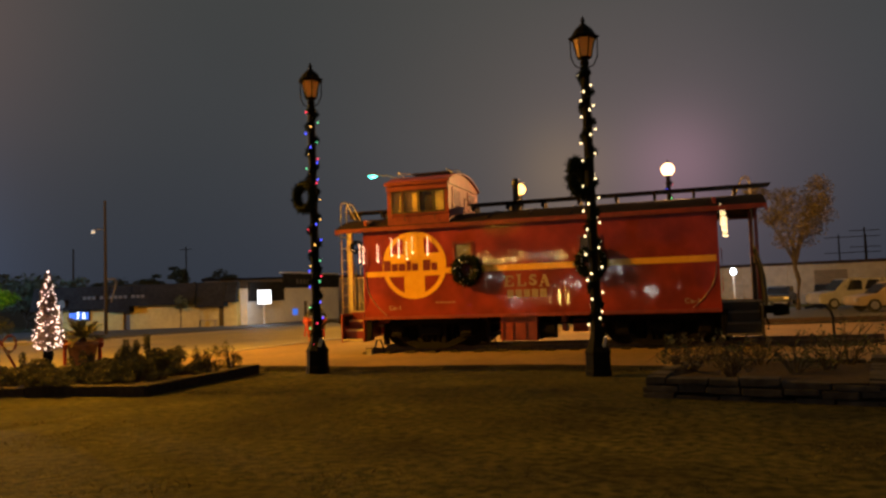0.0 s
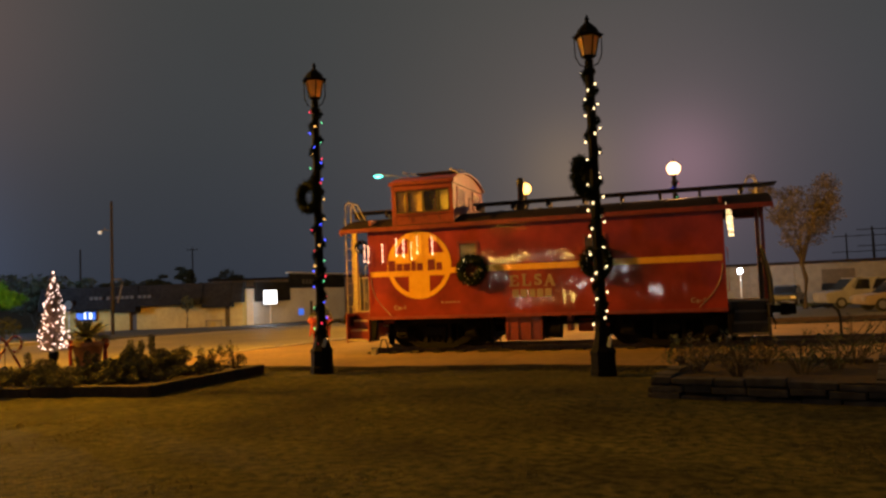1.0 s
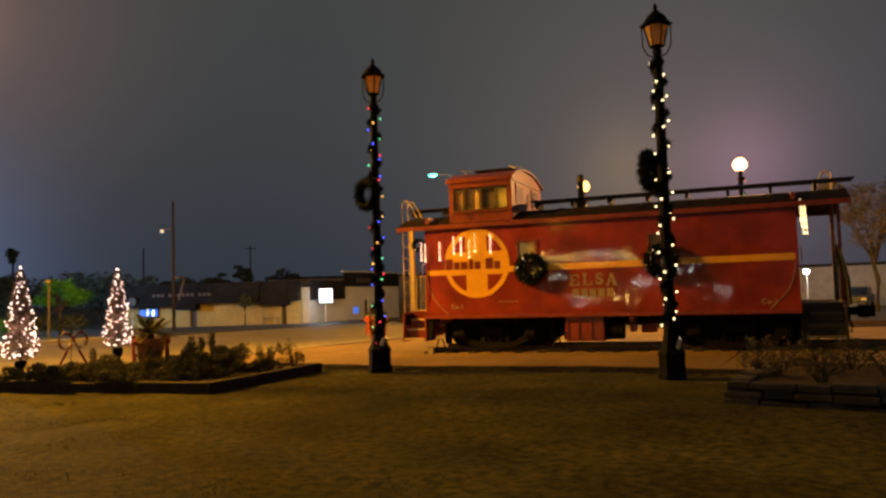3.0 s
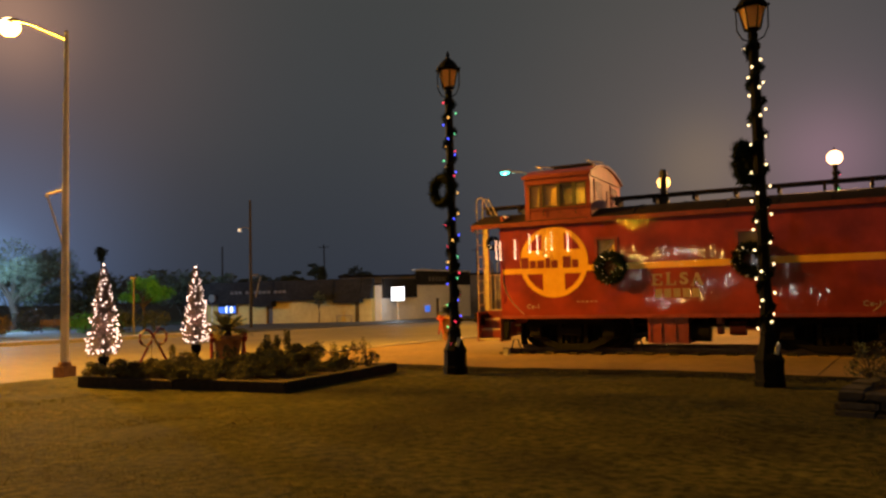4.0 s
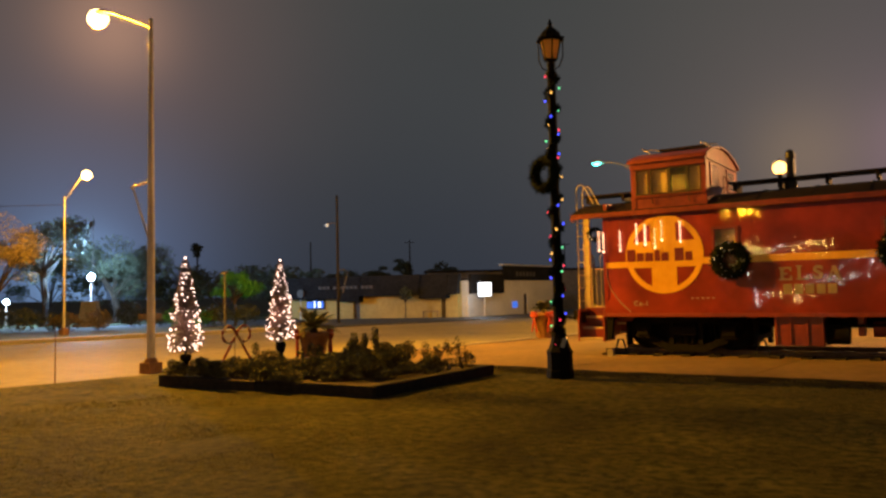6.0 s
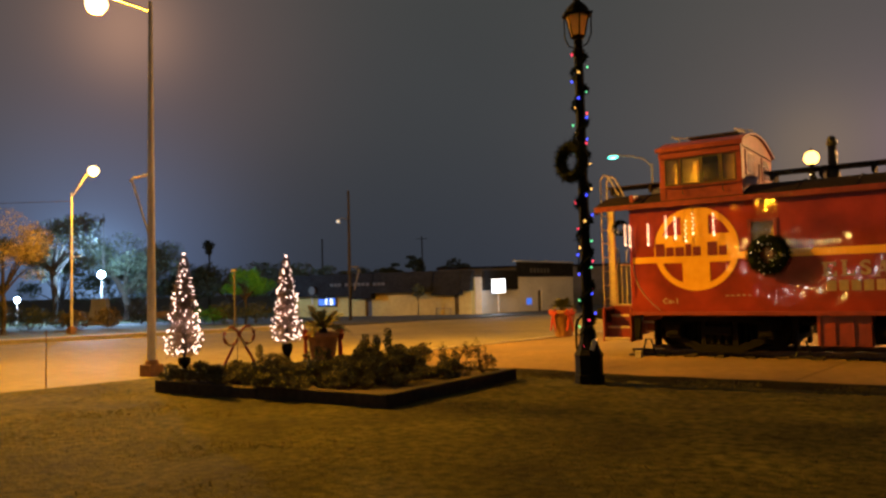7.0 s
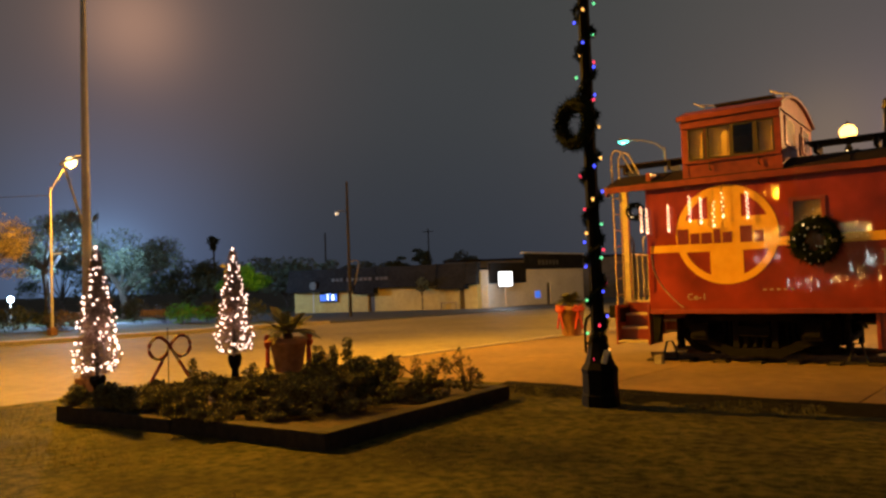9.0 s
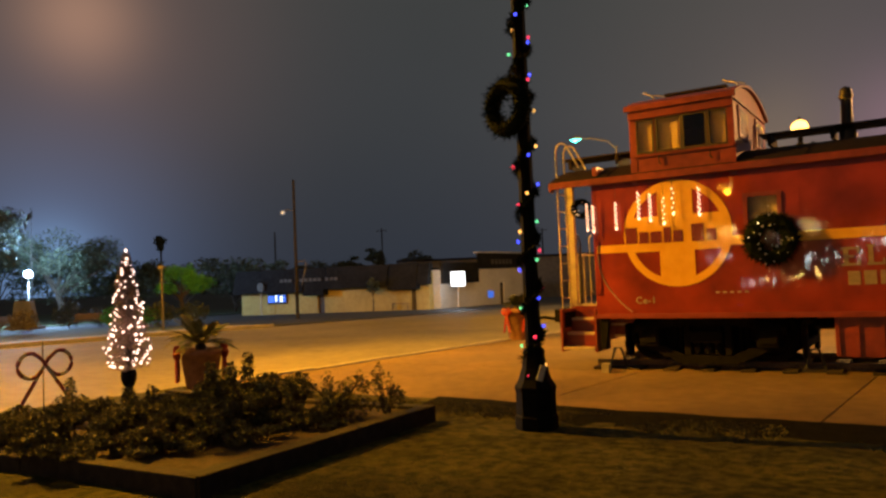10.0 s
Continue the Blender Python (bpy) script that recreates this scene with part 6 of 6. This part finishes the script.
# the globe is unlit; a faint glow lifts it above the sky
part("globe", bm, glow("pale_unlit_lamp_globe", (0.8, 0.86, 0.9), 0.3), arm, "pale unlit lamp globe with a faint glow for its paleness", True)
utility_pole(G(-55, 77), 9.2, [(5.2, 0.7)], "thin far utility pole")
utility_pole(G(-57.5, 105.6), 11.4, [(11.0, 1.0)], "far utility pole with a crossarm")
utility_pole(G(-36, 119), 10.5, [(10.2, 0.9)], "far utility pole behind the shops")


def flag_pole(at, height, label, seed):
    t = thing("flag_pole", at, label, "flag pole", "park flag poles")
    bm = bmesh.new()
    rod(bm, (0, 0, -0.1), (0, 0, height), 0.06, 0.03, 8)
    ball(bm, (0, 0, height + 0.05), 0.07, 1)
    part("pole", bm, WOODPOLE, t)
    bm = bmesh.new()
    n = 8
    rows = []
    for k in range(n + 1):
        u = k / n
        rows.append([bm.verts.new((-1.0 * u, 0.16 * math.sin(u * 7 + seed), height - 0.15 - dz - 0.9 * u)) for dz in (0, 0.55)])
    for a, b in zip(rows, rows[1:]):
        bm.faces.new((a[0], a[1], b[1], b[0]))
    bmesh.ops.solidify(bm, geom=bm.faces[:], thickness=0.012)
    part("flag", bm, SOOT if seed == 1 else GREY_METAL, t, "limp cloth flag", True)


flag_pole(G(-54.4, 41.2), 8.7, "flag pole with a dark limp flag", 1)
flag_pole(G(-56.4, 47), 9.8, "flag pole with a pale limp flag", 2)


def globe_lamp(at, height, r, material, watts, color, label):
    t = thing("park_lamp", at, label, "park lamp", "park globe lamps")
    bm = bmesh.new()
    rod(bm, (0, 0, -0.1), (0, 0, height - r), 0.06, 0.045, 10)
    part("post", bm, GALV, t)
    bm = bmesh.new()
    bmesh.ops.create_icosphere(bm, subdivisions=3, radius=r, matrix=Matrix.Translation((0, 0, height)))
    part("globe", bm, material, t, "glowing cold white globe", True)
    lamp("park_light", (at[0] + 0.3, at[1] - 0.5, at[2] + height + r + 0.25), watts, color, 0.2)


globe_lamp(G(-54.1, 45.1), 4.2, 0.31, LIT_BLUE, 11000, (0.36, 0.62, 1.0), "park lamp with a bright cold white globe")
globe_lamp(G(-64.5, 43.9), 2.2, 0.26, LIT_BLUE, 2500, (0.5, 0.7, 1.0), "low park lamp with a cold globe")
globe_lamp(G(15.7, 61.3), 2.7, 0.2, LIT_BLUE, 500, (0.8, 0.9, 1.0), "white globe lamp by the warehouse")

mon = thing("monument", G(-49.3, 41.5), "pale stone monument block in the park", "monument", turn=30)
bm = bmesh.new()
pts = [(-0.9, -0.3), (0.9, -0.3), (0.55, 2.0), (-0.55, 2.0)]
plate(bm, pts, -0.35, 0.35)
part("slab", bm, KERB, mon)
bm = bmesh.new()
box(bm, (-1.2, -0.7, -0.2), (1.2, 0.7, 0.12), 0.03)
part("plinth", bm, KERB, mon)


def bench(at, turn):
    t = thing("bench", at, "dark slatted park bench", "bench", "park benches", turn=turn)
    for x in (-0.7, 0.7):
        bm = bmesh.new()
        tube(bm, [(x, -0.25, -0.02), (x, -0.22, 0.42), (x, 0.2, 0.42), (x, 0.28, 0.9)], 0.025, 6)
        tube(bm, [(x, 0.2, 0.42), (x, 0.26, -0.02)], 0.025, 6)
        part("leg", bm, BLACK_IRON, t)
    for k in range(4):
        bm = bmesh.new()
        box(bm, (-0.85, -0.24 + k * 0.12, 0.44), (0.85, -0.14 + k * 0.12, 0.475), 0.006)
        part("slat", bm, PLANK, t)
    for k in range(3):
        bm = bmesh.new()
        box(bm, (-0.85, 0.22 + k * 0.02, 0.55 + k * 0.14), (0.85, 0.25 + k * 0.02, 0.65 + k * 0.14), 0.006)
        part("back_slat", bm, PLANK, t)


bench(G(-50.3, 40.4), 40)
bench(G(-41.2, 40.5), 40)
bench(G(-39.0, 41.8), 40)

sp = thing("signal_post", G(-28.4, 35.2), "pale thin post with a small fixture on top", "post")
bm = bmesh.new()
rod(bm, (0, 0, -0.1), (0, 0, 3.3), 0.055, 0.05, 10)
part("post", bm, DULL_STEEL, sp)
bm = bmesh.new()
box(bm, (-0.22, -0.08, 3.28), (0.18, 0.08, 3.42), 0.03)
part("fixture", bm, DULL_STEEL, sp)

tl = thing("street_lamp", G(-8.45, 55.0), "grey street lamp with a teal light", "street lamp")
bm = bmesh.new()
rod(bm, (0, 0, -0.2), (0, 0, 10.4), 0.12, 0.06, 10)
part("pole", bm, DULL_STEEL, tl)
bm = bmesh.new()
tube(bm, [(0, 0, 10.2), (-0.5, -0.2, 10.75), (-1.4, -0.45, 11.0), (-2.2, -0.8, 11.05)], 0.04, 8)
part("arm", bm, DULL_STEEL, tl)
bm = bmesh.new()
bmesh.ops.create_uvsphere(bm, u_segments=14, v_segments=8, radius=1, matrix=Matrix.Translation((-2.45, -0.9, 11.08)) @ Matrix.Diagonal((0.42, 0.24, 0.12, 1)))
part("lamp_head", bm, DULL_STEEL, tl, "", True)
bm = bmesh.new()
bmesh.ops.create_uvsphere(bm, u_segments=14, v_segments=8, radius=1, matrix=Matrix.Translation((-2.45, -0.9, 10.98)) @ Matrix.Diagonal((0.36, 0.22, 0.13, 1)))
part("lens", bm, LIT_TEAL, tl, "glowing teal lens", True)
lamp("teal_light", (-10.9, 54.1, base(-11, 54) + 10.7), 150, (0.25, 1.0, 0.85), 0.2)


# ---- shops across the car park ----
def shop(name, origin, turn, length, depth, height, wall_m, holes, label):
    t = thing(name, origin, label, "shop building", "low shops", turn=turn)
    bm = bmesh.new()
    wall_with_holes(bm, 0, length, -0.4, height, holes, 0, 0.25)
    part("front_wall", bm, wall_m, t)
    for x0, x1 in ((0, 0.25), (length - 0.25, length)):
        bm = bmesh.new()
        box(bm, (x0, 0.252, -0.4), (x1, depth - 0.252, height - 0.004))
        part("side_wall", bm, wall_m, t)
    bm = bmesh.new()
    box(bm, (0, depth - 0.25, -0.4), (length, depth, height))
    part("back_wall", bm, wall_m, t)
    bm = bmesh.new()
    box(bm, (0.1, 0.1, height + 0.003), (length - 0.1, depth - 0.1, height + 0.16))
    part("roof", bm, ROOFING, t)
    return t


WLx, WLy = -44.8, 59.6
L1 = 18.7
holes = [(8.0, 8.7, -0.3, 2.0), (17.0, 17.5, -0.3, 2.0)]
s1 = shop("shop", (WLx, WLy, base(-36, 61) - 0.05), 6.0, L1, 13.0, 3.2, STUCCO, holes, "low tan shop with a dark shingled fascia")
for a, b, z0, z1 in holes:
    bm = bmesh.new()
    box(bm, (a, 0.18, z0), (b, 0.24, z1))
    part("door", bm, DOOR_DARK, s1, "dark recessed door")
for x0, x1, z0 in ((-0.3, 7.0, 1.85), (7.05, 9.1, 1.55), (9.15, 15.2, 2.05), (15.25, 17.9, 1.75), (17.95, 18.95, 2.1)):
    bm = bmesh.new()
    vs = [(-0.95, z0), (-0.95, z0 + 0.12), (-0.35, 3.95), (0.3, 3.95), (0.3, 3.3), (-0.002, 3.3), (-0.002, z0)]
    a = [bm.verts.new((x0, y, z)) for y, z in vs]
    b = [bm.verts.new((x1, y, z)) for y, z in vs]
    bm.faces.new(a)
    bm.faces.new(b[::-1])
    for k in range(len(vs)):
        j = (k + 1) % len(vs)
        bm.faces.new((a[k], a[j], b[j], b[k]))
    part("fascia", bm, FASCIA, s1, "dark shingled mansard fascia")
x = 4.7
for w in (0.45, 0.45, 0.4, 0.3, 0.45, 0.45, 0.45, 0.45, 0.45, 0.45, 0.3, 0.45, 0.45, 0.45):
    if w > 0.3:
        bm = bmesh.new()
        box(bm, (x, -0.84, 2.78), (x + w - 0.14, -0.76, 3.06), 0.01)
        part("sign_bar", bm, SIGN_PALE, s1, "faded sign letter bar")
    x += w
bm = bmesh.new()
box(bm, (2.9, -0.16, 0.85), (4.9, -0.01, 1.85), 0.02)
led = part("display", bm, BLACK_IRON, s1, "blue window display")
for k, (a, b, m) in enumerate([(2.98, 3.7, LIT_LED), (3.74, 3.9, LIT_LED_W), (3.95, 4.2, LIT_LED), (4.25, 4.5, LIT_LED_W), (4.55, 4.82, LIT_LED)]):
    bm = bmesh.new()
    box(bm, (a + 0.02, -0.18, 1.02 + 0.05 * (k % 2)), (b - 0.02, -0.162, 1.6 + 0.06 * (k % 3)))
    part("lit_panel", bm, m, led)
bm = bmesh.new()
box(bm, (15.3, -0.3, 0.55), (16.9, -0.2, 0.62), 0.01)
box(bm, (15.35, -0.29, -0.2), (15.42, -0.21, 0.56), 0.005)
box(bm, (16.75, -0.29, -0.2), (16.82, -0.21, 0.56), 0.005)
part("rail", bm, PLANK, s1)

# round sign on a post in the forecourt
ds = thing("round_sign", G(-42.0, 59.0, -0.1), "pale round sign on a short post", "sign")
bm = bmesh.new()
rod(bm, (0, 0, -0.1), (0, 0, 2.2), 0.05)
part("post", bm, GALV, ds)
bm = bmesh.new()
rod(bm, (0, -0.08, 2.5), (0, 0.02, 2.5), 0.4, seg=24)
part("disc", bm, SIGN_PALE, ds)
tree(G(-30.8, 60.0), 2.6, 0.9, 500, 0.09, LEAF_DARK, "small clipped tree in front of the shop", 260, 0.06, 0.5)

s2 = shop("shop", (-25.6, 62.4, base(-24, 69) - 0.05), 83.0, 18.0, 11.0, 3.3, WHITE_STUCCO, [(10.2, 11.0, -0.2, 1.95)], "white stuccoed shop along the street")
bm = bmesh.new()
box(bm, (10.2, 0.15, -0.2), (11.0, 0.2, 1.95))
part("door", bm, DOOR_DARK, s2)
bm = bmesh.new()
box(bm, (0.1, -0.25, 2.1), (6.0, -0.002, 3.9), 0.02)
part("fascia", bm, FASCIA, s2, "dark fascia")
bm = bmesh.new()
box(bm, (6.05, -0.12, 3.3), (17.9, -0.002, 4.75), 0.02)
part("parapet", bm, FASCIA, s2, "grey parapet")
bm = bmesh.new()
box(bm, (6.0, -0.2, 4.755), (17.95, 0.3, 4.86))
part("coping", bm, WHITE_STUCCO, s2, "pale coping")
for k in range(6):
    bm = bmesh.new()
    box(bm, (8.5 + 0.7 * k, -0.16, 3.7), (8.95 + 0.7 * k, -0.125, 4.15))
    part("sign_bar", bm, SIGN_PALE, s2, "faded sign letter bar")
bm = bmesh.new()
box(bm, (7.9, -0.06, 0.6), (8.8, -0.003, 1.2))
part("window_display", bm, LIT_LED, s2, "small blue lit window")
sb = thing("lit_sign", (-25.0, 63.2, base(-25, 63)), "bright white lit box sign on the shop corner", "sign", turn=25)
bm = bmesh.new()
rod(bm, (0.6, 0.12, -0.1), (0.6, 0.12, 1.8), 0.05)
part("post", bm, WHITE_STUCCO, sb)
bm = bmesh.new()
box(bm, (0, 0, 1.7), (1.25, 0.25, 3.0), 0.02)
part("cabinet", bm, BLACK_IRON, sb)
bm = bmesh.new()
box(bm, (0.03, -0.014, 1.73), (1.22, -0.002, 2.97))
part("sign_face", bm, LIT_SIGN, sb, "blank glowing white face")
lamp("sign_light", (-23.2, 60.2, base(-25, 63) + 2.2), 260, (0.75, 0.88, 1.0), 0.3)

wh = thing("warehouse", (-51, 99.5, base(-45, 100)), "long low grey shed behind the shops", "warehouse", turn=27)
bm = bmesh.new()
box(bm, (0, 0, -0.4), (34, 14, 5.6))
part("wall", bm, GREY_METAL, wh)
bm = bmesh.new()
plate(bm, [(-0.4, 5.604), (34.4, 5.604), (34.4, 5.9), (-0.4, 5.9)], -0.5, 14.5)
part("roof", bm, ROOFING, wh)

# ---- behind the caboose: warehouse, cars, substation ----
wr = thing("warehouse", (11, 70.5, base(20, 70)), "long pale metal warehouse beyond the car park", "warehouse", turn=-20)
for k in range(12):
    bm = bmesh.new()
    box(bm, (k * 3.5, 0.0, -0.3), (k * 3.5 + 3.48, 0.2, 3.2), 0.01)
    part("wall_panel", bm, GREY_METAL, wr)
bm = bmesh.new()
box(bm, (0.02, 0.22, -0.3), (41.9, 18, 3.1))
part("hall", bm, GREY_METAL, wr)
bm = bmesh.new()
box(bm, (-0.4, -0.4, 3.22), (42.4, 18.4, 3.42), 0.03)
part("roof", bm, ROOFING, wr)
for k in (12.5, 30.5):
    bm = bmesh.new()
    box(bm, (k, -0.05, -0.2), (k + 2.4, -0.004, 2.7), 0.01)
    part("door", bm, DOOR_DARK, wr, "dark roller door")


def car(at, turn, paint, label, length=4.6, height=1.5, suv=False, lights=None):
    t = thing("car", at, label, "car", "parked cars", turn=turn)
    w = 0.9
    hl = length / 2
    z0 = 0.32
    belt = height * 0.6
    side = [(-hl, z0 + 0.1), (-hl + 0.05, belt - 0.12), (-hl + 0.9, belt), (hl - 0.15, belt + 0.02), (hl, z0 + 0.3), (hl - 0.1, z0), (-hl + 0.15, z0)]
    bm = bmesh.new()
    plate(bm, side, -w, w)
    bmesh.ops.bevel(bm, geom=bm.edges[:], offset=0.06, segments=2, affect="EDGES")
    part("body", bm, paint, t)
    roof_pts = [(-hl + 1.0, belt - 0.03), (-hl + 1.75, height), (hl - (0.35 if suv else 1.0), height), (hl - 0.2, belt - 0.03)]
    bm = bmesh.new()
    plate(bm, roof_pts, -w + 0.12, w - 0.12)
    bmesh.ops.bevel(bm, geom=bm.edges[:], offset=0.05, segments=2, affect="EDGES")
    part("cabin", bm, paint, t)
    for s in (-1, 1):
        for a, b in ((0.18, 0.5), (0.54, 0.86)):
            xa = -hl + 1.2 + (length - 1.7) * a * 0.95
            xb = -hl + 1.2 + (length - 1.7) * b * 0.95
            bm = bmesh.new()
            yy = s * (w - 0.115)
            plate(bm, [(xa, belt + 0.04), (xb, belt + 0.04), (xb - 0.05, height - 0.1), (xa + 0.25, height - 0.1)], *sorted((yy, yy + s * 0.012)))
            part("window", bm, CAR_GLASS, t)
        for x in (-hl + 0.85, hl - 0.85):
            bm = bmesh.new()
            rod(bm, (x, s * (w - 0.2), 0.33), (x, s * (w + 0.015), 0.33), 0.33, seg=20)
            wh_ = part("wheel", bm, TYRE, t, "black tyre")
            bm = bmesh.new()
            rod(bm, (x, s * (w + 0.016), 0.33), (x, s * (w + 0.03), 0.33), 0.2, seg=14)
            part("rim", bm, CHROME, wh_)
        bm = bmesh.new()
        box(bm, (-hl - 0.012, s * 0.72 - 0.16, belt - 0.35), (-hl + 0.06, s * 0.72 + 0.16, belt - 0.2), 0.01)
        part("headlight", bm, CHROME, t)
        bm = bmesh.new()
        box(bm, (hl - 0.1, s * 0.74 - 0.12, belt - 0.3), (hl - 0.03, s * 0.74 + 0.12, belt - 0.12), 0.01)
        part("tail_light", bm, RIBBON, t)
    bm = bmesh.new()
    plate(bm, [(-hl + 1.06, belt + 0.03), (-hl + 1.7, height - 0.06), (-hl + 1.68, height - 0.06), (-hl + 1.04, belt + 0.03)], -w + 0.2, w - 0.2)
    part("windscreen", bm, CAR_GLASS, t)
    return t


car(G(20.6, 42.6, -0.09), 6, CAR_GOLD, "beige car parked under orange light", 4.8, 1.5)
car(G(20.6, 50.0, -0.09), 12, CAR_SILVER, "silver tall car parked in the lot", 4.8, 1.8, True)
car(G(18.9, 61.0, 0.0), 70, CAR_DARK, "dark car parked by the thin tree", 4.5, 1.45)
car(G(22.0, 60.4, 0.0), 75, CAR_DARK, "dark blue car parked beside another", 4.5, 1.5)
for i, (x, y, h) in enumerate([(38.7, 115, 8.5), (42.2, 115, 8.5), (40.5, 110, 9.0), (44.0, 106, 9.0)]):
    p = utility_pole(G(x, y), h, [(h - 0.4, 1.9), (h - 2.6, 1.9)], "dark substation frame post")
# unseen lamp, added to turn the ground of the lot orange
street_lamp(G(30.0, 38.0), (27.4, 38.6, 8.6), LIT_SODIUM, 3000, "added unseen tall lamp that lights the parking lot orange")


# ---- behind the walk: added unseen house front, its wall lamps mirrored in the caboose ----
house = thing("house", (-23.0, -26.5, -0.1), "added unseen house front, its plain tan wall there to be reflected", "house")
bm = bmesh.new()
box(bm, (0, -0.3, -0.3), (26, 0, 4.6))
part("wall", bm, HOUSE_BRICK, house)
bm = bmesh.new()
plate(bm, [(-0.5, 4.604), (26.5, 4.604), (26.5, 4.9), (-0.5, 4.9)], -6.0, 0.6)
part("roof", bm, ROOFING, house)
bm = bmesh.new()
box(bm, (0, -6, -0.3), (26, -5.7, 4.6))
part("back_wall", bm, HOUSE_BRICK, house)


def wall_lamp(x, z, material, r=0.2):
    t = thing("wall_lamp", (x, -26.5, z), "added unseen globe lamp, lit for glints in the caboose paint", "wall lamp", "house wall lamps")
    bm = bmesh.new()
    tube(bm, [(0, 0, 0), (0, 0.2, 0.05), (0, 0.35, -0.02)], 0.025, 6)
    part("arm", bm, BLACK_IRON, t)
    bm = bmesh.new()
    bmesh.ops.create_icosphere(bm, subdivisions=2, radius=r, matrix=Matrix.Translation((0, 0.35, -0.2)))
    part("globe", bm, material, t, "", True)


# globes placed where their reflections make the glints on the caboose side
LIT_PORCH = glow("lit_white_porch_globe", (1.0, 0.92, 0.85), 50.0)
LIT_PORCH_Y = glow("lit_amber_porch_globe", (1.0, 0.56, 0.14), 140.0)
for x, z, m in ((-9.2, 4.4, LIT_PORCH), (-11.3, 4.3, LIT_PORCH_Y), (-7.2, 4.4, LIT_PORCH_Y), (-10.8, 0.7, LIT_PORCH), (-8.3, 0.9, LIT_PORCH_Y), (-6.6, 1.9, LIT_PORCH), (-4.7, 2.2, LIT_PORCH), (-2.9, 3.2, LIT_PORCH), (-0.3, 1.1, LIT_PORCH), (-12.7, 4.35, LIT_PORCH_Y), (-14.3, 4.3, LIT_PORCH_Y), (-13.4, 2.6, LIT_PORCH)):
    wall_lamp(x, z, m, 0.17)
